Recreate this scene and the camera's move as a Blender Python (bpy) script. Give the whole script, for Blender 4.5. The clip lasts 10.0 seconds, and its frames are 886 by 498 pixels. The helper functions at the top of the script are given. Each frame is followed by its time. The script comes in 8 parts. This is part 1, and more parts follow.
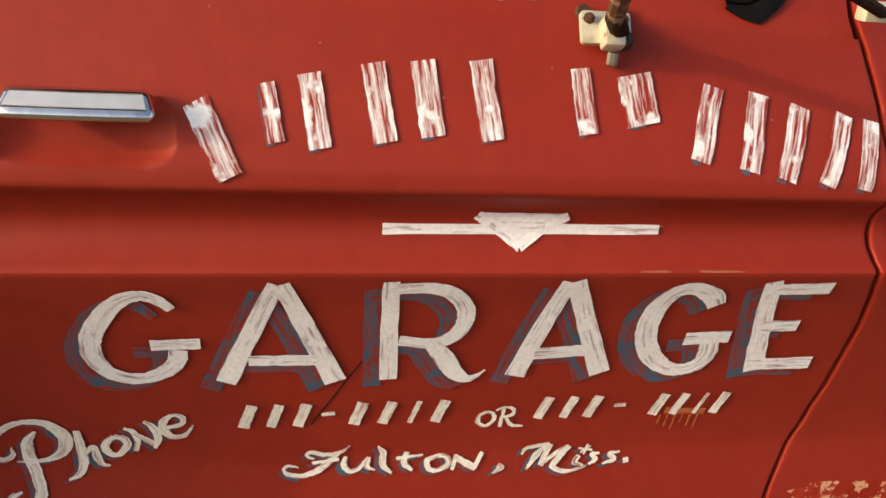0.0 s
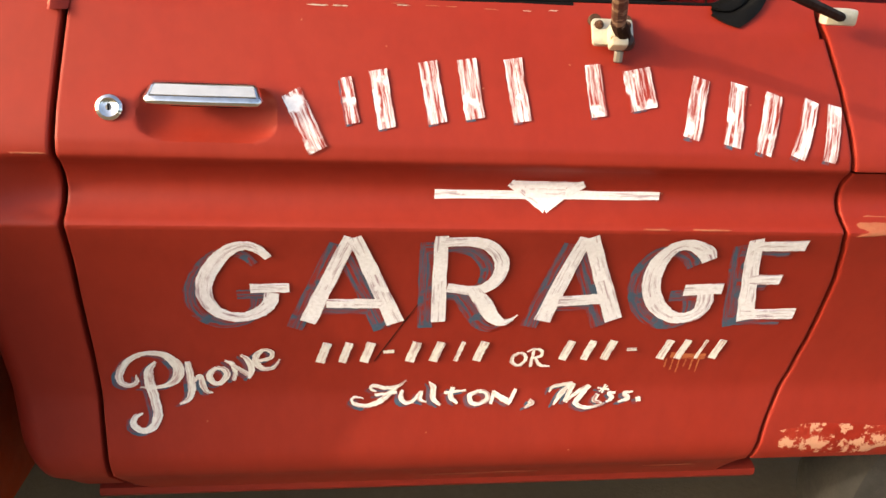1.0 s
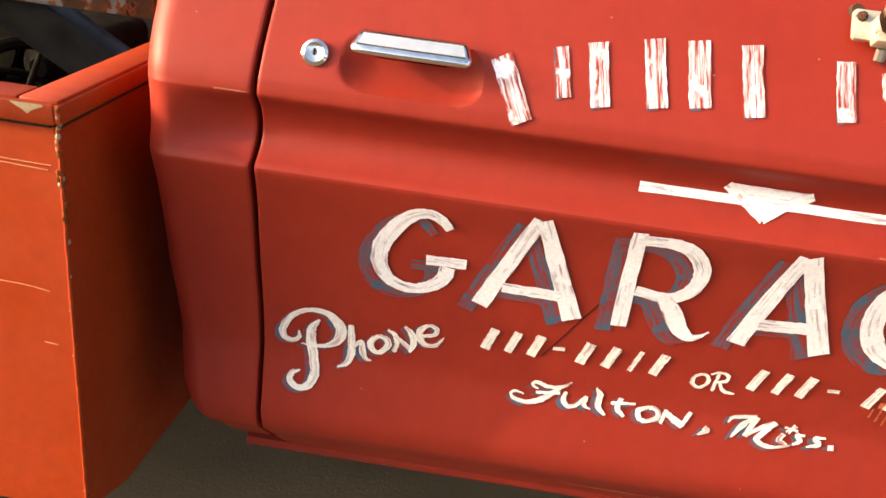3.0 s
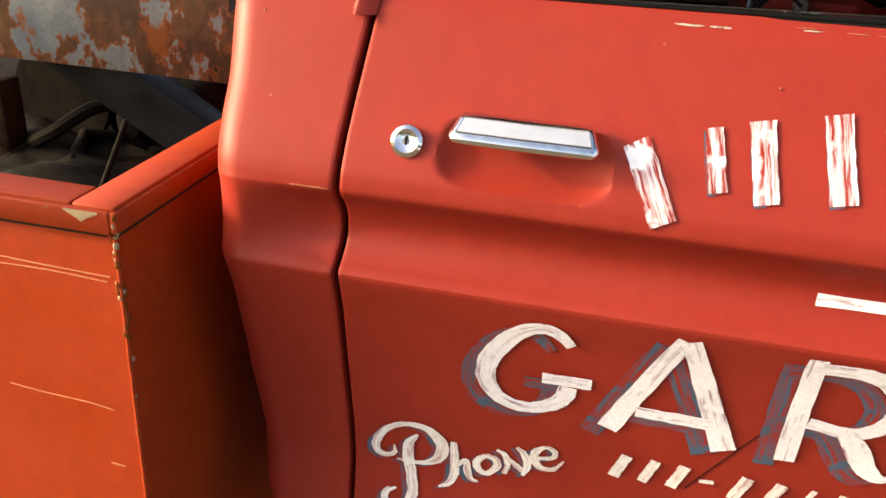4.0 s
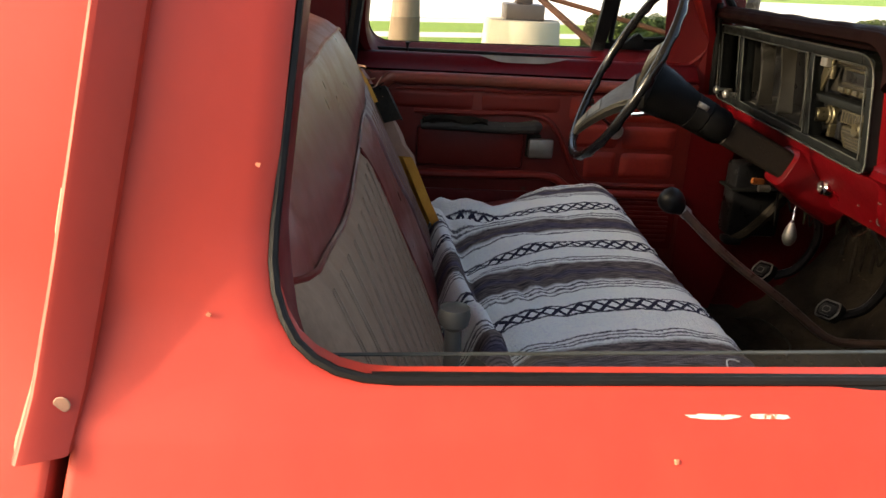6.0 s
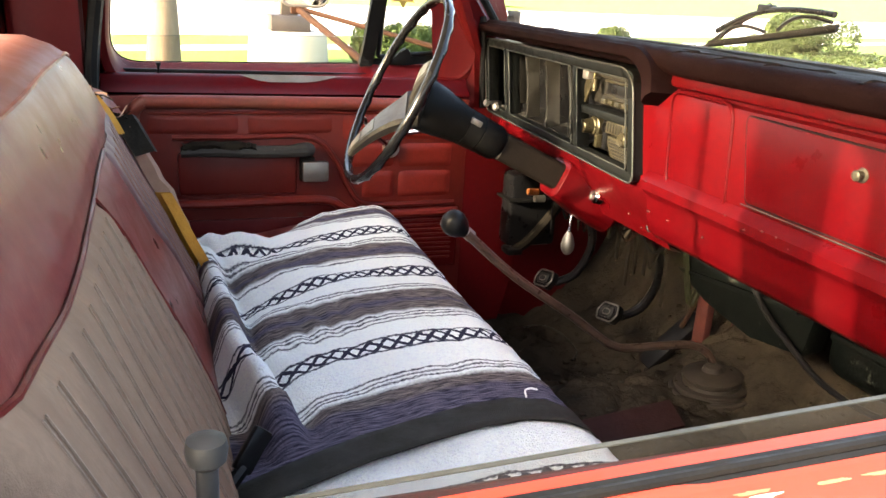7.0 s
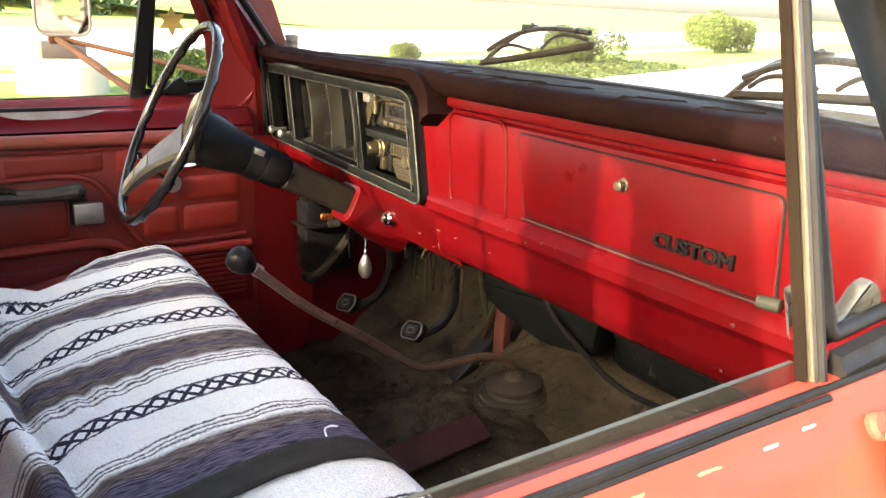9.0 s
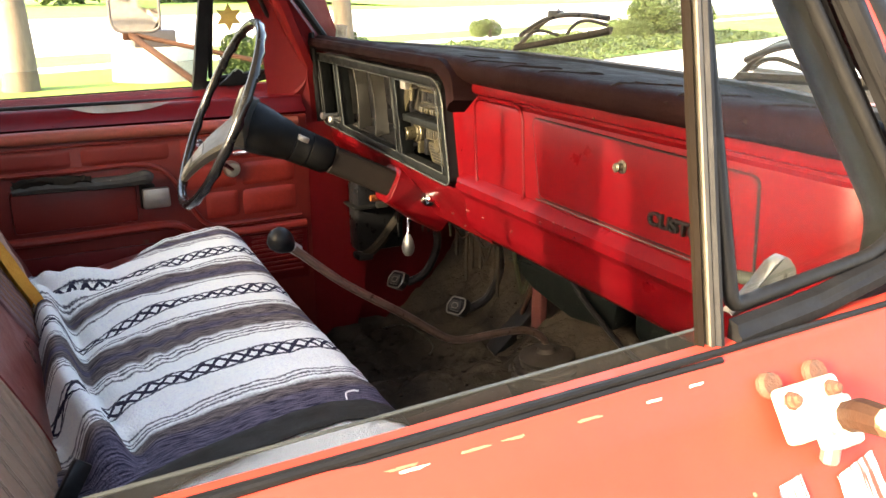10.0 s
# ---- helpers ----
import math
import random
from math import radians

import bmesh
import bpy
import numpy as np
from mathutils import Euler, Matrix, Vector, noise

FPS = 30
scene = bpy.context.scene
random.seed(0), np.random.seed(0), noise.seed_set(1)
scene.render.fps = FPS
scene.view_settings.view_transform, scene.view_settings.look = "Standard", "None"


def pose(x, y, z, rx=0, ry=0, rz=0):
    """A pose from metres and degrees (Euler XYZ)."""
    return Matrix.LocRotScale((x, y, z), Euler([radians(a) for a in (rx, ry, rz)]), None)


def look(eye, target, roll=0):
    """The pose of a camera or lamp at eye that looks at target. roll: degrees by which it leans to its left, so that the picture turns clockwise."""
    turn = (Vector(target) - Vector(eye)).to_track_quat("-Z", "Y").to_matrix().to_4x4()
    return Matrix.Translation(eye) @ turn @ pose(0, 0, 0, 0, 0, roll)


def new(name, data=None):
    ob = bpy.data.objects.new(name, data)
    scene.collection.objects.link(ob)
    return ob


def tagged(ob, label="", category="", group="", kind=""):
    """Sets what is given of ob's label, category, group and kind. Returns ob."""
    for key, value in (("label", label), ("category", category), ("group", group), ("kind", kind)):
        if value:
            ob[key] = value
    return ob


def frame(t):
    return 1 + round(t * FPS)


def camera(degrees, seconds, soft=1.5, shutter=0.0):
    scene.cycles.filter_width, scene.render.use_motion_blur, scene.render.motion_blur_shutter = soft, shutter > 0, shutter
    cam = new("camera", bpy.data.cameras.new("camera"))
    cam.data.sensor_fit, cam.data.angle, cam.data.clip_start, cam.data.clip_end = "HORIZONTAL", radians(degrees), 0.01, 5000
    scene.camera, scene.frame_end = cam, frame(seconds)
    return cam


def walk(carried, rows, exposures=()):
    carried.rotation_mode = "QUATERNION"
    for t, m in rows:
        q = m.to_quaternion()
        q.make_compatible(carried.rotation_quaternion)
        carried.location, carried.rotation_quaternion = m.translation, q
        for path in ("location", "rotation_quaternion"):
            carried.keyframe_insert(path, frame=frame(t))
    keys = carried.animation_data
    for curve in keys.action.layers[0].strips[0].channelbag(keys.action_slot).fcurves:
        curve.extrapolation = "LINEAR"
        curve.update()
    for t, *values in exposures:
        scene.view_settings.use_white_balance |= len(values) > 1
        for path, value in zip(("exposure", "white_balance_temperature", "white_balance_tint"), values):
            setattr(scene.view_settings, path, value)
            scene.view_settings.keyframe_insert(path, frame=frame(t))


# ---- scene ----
# Camera and its walk
cam = camera(56.7, 10.0)
PATH = [
    (0, (-0.007, -0.096, 1.539), (0.352, 1.693, 0.718), 5.0),
    (0.5, (-0.047, -0.278, 1.559), (0.287, 1.524, 0.758), 4.2),
    (1, (-0.055, -0.351, 1.556), (0.215, 1.472, 0.778), 3.7),
    (1.5, (-0.056, -0.351, 1.543), (0.173, 1.489, 0.793), 4.3),
    (2, (-0.063, -0.335, 1.532), (0.123, 1.509, 0.781), 5.4),
    (2.5, (-0.095, -0.317, 1.517), (-0.004, 1.522, 0.735), 6.8),
    (3, (-0.106, -0.27, 1.507), (-0.189, 1.548, 0.676), 7.5),
    (3.2, (-0.118, -0.245, 1.505), (-0.295, 1.57, 0.681), 7.3),
    (4.3, (-0.163, 0.063, 1.581), (-0.537, 1.834, 0.729), 3.2),
    (4.5, (-0.201, 0.13, 1.605), (-0.535, 1.926, 0.79), 2.3),
    (5, (-0.28, 0.27, 1.624), (-0.443, 2.121, 0.882), 2.0),
    (5.2, (-0.287, 0.32, 1.624), (-0.385, 2.178, 0.891), 2.7),
    (6.3, (-0.245, 0.541, 1.64), (0.033, 2.416, 1.002), 3.1),
    (6.5, (-0.24, 0.566, 1.641), (0.15, 2.425, 1.015), 3.1),
    (7, (-0.228, 0.606, 1.644), (0.422, 2.396, 1.03), 3.4),
    (7.5, (-0.219, 0.628, 1.641), (0.589, 2.352, 1.031), 3.7),
    (8, (-0.216, 0.613, 1.661), (0.661, 2.31, 1.068), 2.7),
    (8.5, (-0.196, 0.619, 1.666), (0.776, 2.272, 1.098), 2.2),
    (9, (-0.182, 0.619, 1.658), (0.878, 2.221, 1.104), 2.2),
    (9.5, (-0.179, 0.587, 1.667), (0.879, 2.184, 1.092), 0.5),
    (10, (-0.134, 0.492, 1.688), (0.741, 2.184, 1.078), 0.0),
]
EXPOSURES = [(t, e, 7300, 10) for t, e in ((0, -0.76), (0.5, -0.24), (1, -0.08), (2.5, -0.02), (3.2, 0.18), (4.5, 0.05), (5.2, 0.40), (6.3, 1.4), (7, 2.48), (7.5, 2.70), (10, 2.52))]
walk(cam, [(t, look(eye, target, roll)) for t, eye, target, roll in PATH], EXPOSURES)

# Daylight
TO_SUN = Vector((-2.0, -0.47, 0.67)).normalized()
world = bpy.data.worlds.new("sky")
scene.world = world
world.use_nodes = True
wn = world.node_tree.nodes
sky = wn.new("ShaderNodeTexSky")
sky.sky_type, sky.sun_disc = "NISHITA", False
sky.dust_density, sky.ozone_density, sky.air_density = 5.0, 0.4, 0.8
sky.sun_elevation = math.asin(TO_SUN.z)
sky.sun_rotation = math.atan2(TO_SUN.x, TO_SUN.y)
world.node_tree.links.new(sky.outputs[0], wn["Background"].inputs[0])
wn["Background"].inputs[1].default_value = 0.56
sun = new("sun", bpy.data.lights.new("sun", "SUN"))
sun.data.energy, sun.data.angle, sun.data.color = 4.2, radians(0.6), (1.0, 0.87, 0.68)
sun.matrix_world = Matrix.Translation((-5, -10, 9)) @ TO_SUN.to_track_quat("Z", "Y").to_matrix().to_4x4()


# Materials
def surf(name, c1, c2, scale=6.0, rough=0.5, metal=0.0, bump=0.08, bscale=120.0, spots=None, coat=0.0, stretch=(1, 1, 1), rvar=0.12, speck=0.72):
    """Two tones of one colour in large patches, fine grain, and spots of wear (colour, cover 0..1, scale)."""
    m = bpy.data.materials.new(name)
    m.use_nodes = True
    n, l = m.node_tree.nodes, m.node_tree.links
    b = n["Principled BSDF"]
    co = n.new("ShaderNodeTexCoord")
    mp = n.new("ShaderNodeMapping")
    mp.inputs["Scale"].default_value = stretch
    l.new(co.outputs["Object"], mp.inputs[0])

    def tex(s, detail=5.0, r=0.6):
        t = n.new("ShaderNodeTexNoise")
        t.inputs["Scale"].default_value, t.inputs["Detail"].default_value, t.inputs["Roughness"].default_value = s, detail, r
        l.new(mp.outputs[0], t.inputs["Vector"])
        return t

    def ramp(t, lo, hi):
        r = n.new("ShaderNodeMapRange")
        r.inputs["From Min"].default_value, r.inputs["From Max"].default_value = lo, hi
        l.new(t.outputs["Fac"], r.inputs["Value"])
        return r

    def mix(fac, a, c):
        x = n.new("ShaderNodeMix")
        x.data_type = "RGBA"
        l.new(fac, x.inputs[0])
        for i, v in ((6, a), (7, c)):
            if isinstance(v, tuple):
                x.inputs[i].default_value = (*v, 1)
            else:
                l.new(v, x.inputs[i])
        return x.outputs[2]

    col = mix(ramp(tex(scale), 0.35, 0.65).outputs[0], c1, c2)
    grain = tex(scale * 18, 3.0)
    col = mix(ramp(grain, 0.3, 0.9).outputs[0], col, tuple(speck * v for v in c1))
    rsrc = tex(scale * 3)
    rr = n.new("ShaderNodeMapRange")
    rr.inputs["From Min"].default_value, rr.inputs["From Max"].default_value = 0.3, 0.7
    rr.inputs["To Min"].default_value, rr.inputs["To Max"].default_value = max(0.03, rough - rvar), min(1, rough + rvar)
    l.new(rsrc.outputs["Fac"], rr.inputs["Value"])
    l.new(rr.outputs[0], b.inputs["Roughness"])
    if spots:
        sc, cover, ss = spots
        sp = ramp(tex(ss, 8.0, 0.7), 0.80 - cover * 0.6, 0.83 - cover * 0.6)
        col = mix(sp.outputs[0], col, sc)
    l.new(col, b.inputs["Base Color"])
    b.inputs["Metallic"].default_value = metal
    b.inputs["Specular IOR Level"].default_value = 0.5 if metal else 0.25
    b.inputs["Coat Weight"].default_value = coat
    b.inputs["Coat Roughness"].default_value = 0.12
    if bump:
        bp = n.new("ShaderNodeBump")
        bp.inputs["Strength"].default_value, bp.inputs["Distance"].default_value = bump, 0.004
        l.new(tex(bscale, 4.0).outputs["Fac"], bp.inputs["Height"])
        l.new(bp.outputs[0], b.inputs["Normal"])
    return m


def glass(name, tint=(0.95, 0.97, 0.96), most=0.5, least=0.045):
    m = bpy.data.materials.new(name)
    m.use_nodes = True
    n, l = m.node_tree.nodes, m.node_tree.links
    n.remove(n["Principled BSDF"])
    tr, gl, lw, pw, fr, mx = (n.new("ShaderNode" + k) for k in ("BsdfTransparent", "BsdfGlossy", "LayerWeight", "Math", "MapRange", "MixShader"))
    tr.inputs[0].default_value = (*tint, 1)
    gl.inputs["Roughness"].default_value = 0.02
    pw.operation, pw.inputs[1].default_value = "POWER", 4.5
    fr.inputs["To Min"].default_value, fr.inputs["To Max"].default_value = least, most
    l.new(lw.outputs["Facing"], pw.inputs[0])
    l.new(pw.outputs[0], fr.inputs["Value"])
    for a, c in ((fr.outputs[0], mx.inputs[0]), (tr.outputs[0], mx.inputs[1]), (gl.outputs[0], mx.inputs[2]), (mx.outputs[0], n["Material Output"].inputs[0])):
        l.new(a, c)
    return m


def dusty_glass(name="dusty glass", lo=0.0, hi=0.05):
    m = glass(name, (0.90, 0.90, 0.88) if hi < 0.06 else (0.93, 0.95, 0.93))
    n, l = m.node_tree.nodes, m.node_tree.links
    out = n["Material Output"]
    old = out.inputs[0].links[0].from_socket
    df, mx, t, co, r = (n.new("ShaderNode" + k) for k in ("BsdfDiffuse", "MixShader", "TexNoise", "TexCoord", "MapRange"))
    df.inputs[0].default_value = (0.5, 0.48, 0.45, 1)
    t.inputs["Scale"].default_value, t.inputs["Detail"].default_value = 14.0, 6.0
    r.inputs["To Min"].default_value, r.inputs["To Max"].default_value = lo, hi
    l.new(co.outputs["Object"], t.inputs["Vector"])
    l.new(t.outputs["Fac"], r.inputs["Value"])
    l.new(r.outputs[0], mx.inputs[0])
    l.new(old, mx.inputs[1])
    l.new(df.outputs[0], mx.inputs[2])
    l.new(mx.outputs[0], out.inputs[0])
    return m


def brushed(name, c, under, cover):
    """Brush-laid sign paint that has worn thin in streaks along the stroke (cover 0..1)."""
    m = surf(name, c, tuple(0.9 * v for v in c), 9.0, 0.5, bump=0.05)
    n, l = m.node_tree.nodes, m.node_tree.links
    b = n["Principled BSDF"]
    uv, mp, t, r, x = (n.new("ShaderNode" + k) for k in ("UVMap", "Mapping", "TexNoise", "MapRange", "Mix"))
    mp.inputs["Scale"].default_value = (14, 190, 1)
    t.inputs["Scale"].default_value, t.inputs["Detail"].default_value, t.inputs["Roughness"].default_value = 1.0, 5.0, 0.65
    r.inputs["From Min"].default_value, r.inputs["From Max"].default_value = 0.78 - 0.55 * (1 - cover), 0.70 - 0.55 * (1 - cover) - 0.1
    x.data_type = "RGBA"
    old = b.inputs["Base Color"].links[0].from_socket
    l.new(uv.outputs[0], mp.inputs[0])
    l.new(mp.outputs[0], t.inputs["Vector"])
    l.new(t.outputs["Fac"], r.inputs["Value"])
    big, br, mxm = (n.new("ShaderNode" + k) for k in ("TexNoise", "MapRange", "Math"))
    big.inputs["Scale"].default_value, big.inputs["Detail"].default_value = 26.0, 3.0
    br.inputs["From Min"].default_value, br.inputs["From Max"].default_value = 0.47 + 0.25 * (cover - 0.7), 0.40 + 0.25 * (cover - 0.7)
    mxm.operation = "MAXIMUM"
    l.new(uv.outputs[0], big.inputs["Vector"])
    l.new(big.outputs["Fac"], br.inputs["Value"])
    l.new(br.outputs[0], mxm.inputs[0])
    l.new(r.outputs[0], mxm.inputs[1])
    l.new(mxm.outputs[0], x.inputs[0])
    x.inputs[6].default_value = (*under, 1)
    l.new(old, x.inputs[7])
    l.new(x.outputs[2], b.inputs["Base Color"])
    return m


RED = (0.245, 0.020, 0.011)
M = {
    "paint": surf("faded red paint", RED, (0.258, 0.0235, 0.0128), 2.0, 0.54, bump=0.012, bscale=300, spots=((0.20, 0.024, 0.015), 0.13, 80), coat=0.0, stretch=(1, 1, 0.5), speck=0.90),
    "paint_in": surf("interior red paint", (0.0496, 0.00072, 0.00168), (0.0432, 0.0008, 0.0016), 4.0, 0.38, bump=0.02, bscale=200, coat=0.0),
    # paint_dark: dark red for jambs, pillars and inner panels
    "paint_dark": surf("dark red paint", (0.085, 0.0035, 0.005), (0.065, 0.0045, 0.0045), 4.0, 0.45, bump=0.05),
    "orange": surf("orange steel paint", (0.34, 0.037, 0.006), (0.30, 0.032, 0.005), 3.0, 0.5, bump=0.06, bscale=60, spots=((0.26, 0.07, 0.03), 0.20, 30)),
    "orange_bare": surf("rusty edge", (0.20, 0.055, 0.012), (0.10, 0.032, 0.010), 40.0, 0.9, bump=0.3),
    "white": brushed("white sign paint", (0.84, 0.86, 0.93), (0.20, 0.09, 0.16), 0.84),
    "white_worn": brushed("worn white sign paint", (0.84, 0.86, 0.93), RED, 0.62),
    "cream": brushed("cream sign paint", (0.84, 0.83, 0.80), (0.34, 0.17, 0.17), 0.78),
    "blue": brushed("blue grey sign paint", (0.060, 0.105, 0.165), RED, 0.66),
    "drip": brushed("orange paint smear", (0.50, 0.15, 0.06), RED, 0.75),
    "chrome": surf("chrome", (0.80, 0.81, 0.83), (0.72, 0.73, 0.75), 8.0, 0.10, 1.0, 0.0, rvar=0.05),
    "satin": surf("satin chrome plate", (0.88, 0.89, 0.88), (0.86, 0.87, 0.86), 2.0, 0.24, 0.72, 0.02),
    "scuff": surf("rubbed bare paint", RED, (0.43, 0.055, 0.033), 3.0, 0.55, bump=0.1, spots=((0.50, 0.26, 0.17), 0.50, 30)),
    "chip": surf("yellowed chip in the paint", (0.36, 0.13, 0.07), (0.33, 0.08, 0.045), 60.0, 0.6, bump=0.2),
    "bare": surf("chipped primer and bare metal", (0.22, 0.12, 0.085), (0.15, 0.085, 0.06), 60.0, 0.7, bump=0.3),
    "steel": surf("dull steel", (0.30, 0.29, 0.27), (0.17, 0.16, 0.14), 12.0, 0.42, 0.8, 0.1),
    "cast": surf("cream plated steel", (0.62, 0.60, 0.50), (0.45, 0.40, 0.30), 25.0, 0.45, 0.4, 0.1, spots=((0.22, 0.09, 0.03), 0.3, 40)),
    "rust": surf("rusty steel", (0.036, 0.0165, 0.009), (0.020, 0.011, 0.008), 18.0, 0.8, 0.2, 0.3),
    "rust_bright": surf("orange rust", (0.075, 0.028, 0.012), (0.035, 0.015, 0.008), 90.0, 0.85, 0.1, 0.5),
    "rubber": surf("black rubber", (0.004, 0.004, 0.0044), (0.007, 0.007, 0.007), 20.0, 0.55, bump=0.15),
    "black": surf("black plastic", (0.004, 0.004, 0.0045), (0.007, 0.007, 0.007), 12.0, 0.34, bump=0.06),
    "greyblack": surf("worn grey black plastic", (0.0035, 0.0035, 0.0035), (0.007, 0.0068, 0.0063), 9.0, 0.5, bump=0.1),
    "pedal_face": surf("polished pedal rubber", (0.020, 0.021, 0.020), (0.010, 0.010, 0.010), 30.0, 0.35, bump=0.2),
    "rubber_fade": surf("weathered grey rubber", (0.0035, 0.0036, 0.0038), (0.007, 0.007, 0.007), 16.0, 0.5, bump=0.15),
    "brown_cap": surf("smooth brown rust", (0.050, 0.022, 0.016), (0.030, 0.014, 0.011), 30.0, 0.45, 0.2, 0.1),
    "brown_seal": surf("brown weathered channel", (0.006, 0.0042, 0.0028), (0.004, 0.003, 0.0024), 20.0, 0.7, 0.0, 0.1),
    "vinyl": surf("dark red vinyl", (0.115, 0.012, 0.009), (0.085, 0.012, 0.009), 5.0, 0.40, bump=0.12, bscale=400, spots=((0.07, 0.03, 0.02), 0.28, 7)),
    # vinyl_lit is the same trim vinyl with light put into its colour
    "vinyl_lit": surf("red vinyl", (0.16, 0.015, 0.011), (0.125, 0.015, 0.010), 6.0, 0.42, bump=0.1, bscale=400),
    "cloth": surf("tan brown seat cloth", (0.24, 0.150, 0.098), (0.18, 0.108, 0.072), 7.0, 0.85, bump=0.35, bscale=600, stretch=(1, 3, 1)),
    "seatvinyl": surf("worn maroon seat vinyl", (0.13, 0.016, 0.015), (0.15, 0.045, 0.030), 3.5, 0.36, bump=0.1, bscale=350, spots=((0.24, 0.11, 0.07), 0.18, 6)),
    "seatstitch": surf("purplish worn vinyl", (0.12, 0.052, 0.048), (0.09, 0.035, 0.035), 9.0, 0.5, bump=0.2, bscale=300),
    "foam": surf("yellow seat foam", (0.46, 0.22, 0.035), (0.36, 0.16, 0.03), 20.0, 0.9, bump=0.5),
    "lining": surf("pinkish tan lining", (0.30, 0.18, 0.13), (0.22, 0.13, 0.095), 14.0, 0.85, bump=0.3),
    "pad": surf("dark maroon dash pad", (0.0042, 0.0014, 0.0016), (0.007, 0.0026, 0.0025), 8.0, 0.75, bump=0.3, bscale=250, spots=((0.016, 0.010, 0.008), 0.10, 14)),
    "pad_worn": surf("dusty cracked pad edge", (0.010, 0.0065, 0.005), (0.005, 0.003, 0.003), 40.0, 0.8, bump=0.4),
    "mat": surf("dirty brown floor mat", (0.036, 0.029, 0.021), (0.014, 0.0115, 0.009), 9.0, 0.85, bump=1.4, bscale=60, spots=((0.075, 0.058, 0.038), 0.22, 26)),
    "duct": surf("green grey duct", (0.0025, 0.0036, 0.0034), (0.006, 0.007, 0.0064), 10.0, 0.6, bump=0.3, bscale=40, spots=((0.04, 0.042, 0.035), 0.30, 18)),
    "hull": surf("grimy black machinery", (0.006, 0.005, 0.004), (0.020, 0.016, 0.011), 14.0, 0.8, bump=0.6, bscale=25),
    "blacksteel": surf("dark blue black steel", (0.007, 0.008, 0.010), (0.014, 0.016, 0.019), 7.0, 0.4, 0.2, 0.15, spots=((0.07, 0.07, 0.065), 0.16, 22)),
    "liner": surf("pale light-bouncing headliner board", (0.78, 0.74, 0.66), (0.72, 0.68, 0.60), 5.0, 0.85, bump=0.2),
    "concrete": surf("pale concrete", (0.36, 0.33, 0.27), (0.29, 0.27, 0.22), 1.2, 0.9, bump=0.3, bscale=30),
    "road": surf("pale road concrete", (0.55, 0.53, 0.49), (0.48, 0.46, 0.43), 0.3, 0.9, bump=0.2, bscale=20),
    "asphalt": surf("worn asphalt", (0.165, 0.130, 0.088), (0.120, 0.096, 0.066), 2.5, 0.92, bump=0.5, bscale=90),
    "grass": surf("mown grass", (0.12, 0.21, 0.028), (0.16, 0.24, 0.04), 0.5, 0.95, bump=0.8, bscale=40),
    "leaf": surf("green leaves", (0.060, 0.088, 0.024), (0.035, 0.058, 0.014), 3.0, 0.6, bump=0.0),
    "bark": surf("brown bark", (0.13, 0.10, 0.075), (0.08, 0.06, 0.045), 4.0, 0.9, bump=0.8, bscale=18, stretch=(3, 3, 0.6)),
    "brownmetal": surf("dark brown steel", (0.055, 0.042, 0.035), (0.04, 0.032, 0.028), 3.0, 0.5, 0.2, 0.1),
    "gold": surf("gold decal", (0.40, 0.25, 0.05), (0.30, 0.18, 0.04), 60.0, 0.45, 0.3, 0.1),
    "tyre": surf("tyre rubber", (0.02, 0.02, 0.02), (0.035, 0.033, 0.03), 14.0, 0.85, bump=0.4, bscale=60),
    "glass": glass("clear glass"),
    "dusty": dusty_glass("dusty glass", 0.0, 0.025),
    "vent_glass": glass("vent glass", (0.93, 0.94, 0.92), 0.02, 0.004),
    "haze": dusty_glass("hazy windshield", 0.03, 0.09),
    "mirror": surf("mirror glass", (0.85, 0.86, 0.86), (0.84, 0.85, 0.85), 3.0, 0.03, 1.0, 0.0, rvar=0.01),
    "radio": surf("grimy silver radio face", (0.07, 0.063, 0.045), (0.016, 0.014, 0.010), 40.0, 0.35, 0.6, 0.1),
    "radio_black": surf("sooty radio black", (0.006, 0.0056, 0.0045), (0.014, 0.012, 0.008), 40.0, 0.5, 0.2, 0.15),
    "whiteplastic": surf("dirty pale grey plastic", (0.11, 0.105, 0.095), (0.06, 0.057, 0.050), 14.0, 0.6, bump=0.1),
    "amber": surf("amber plastic", (0.20, 0.065, 0.02), (0.14, 0.045, 0.015), 30.0, 0.3),
    "wire": surf("green wire", (0.014, 0.016, 0.007), (0.010, 0.012, 0.005), 30.0, 0.5),
    "cream_old": surf("pale weathered rim", (0.045, 0.048, 0.045), (0.020, 0.023, 0.022), 25.0, 0.5, 0.3),
}


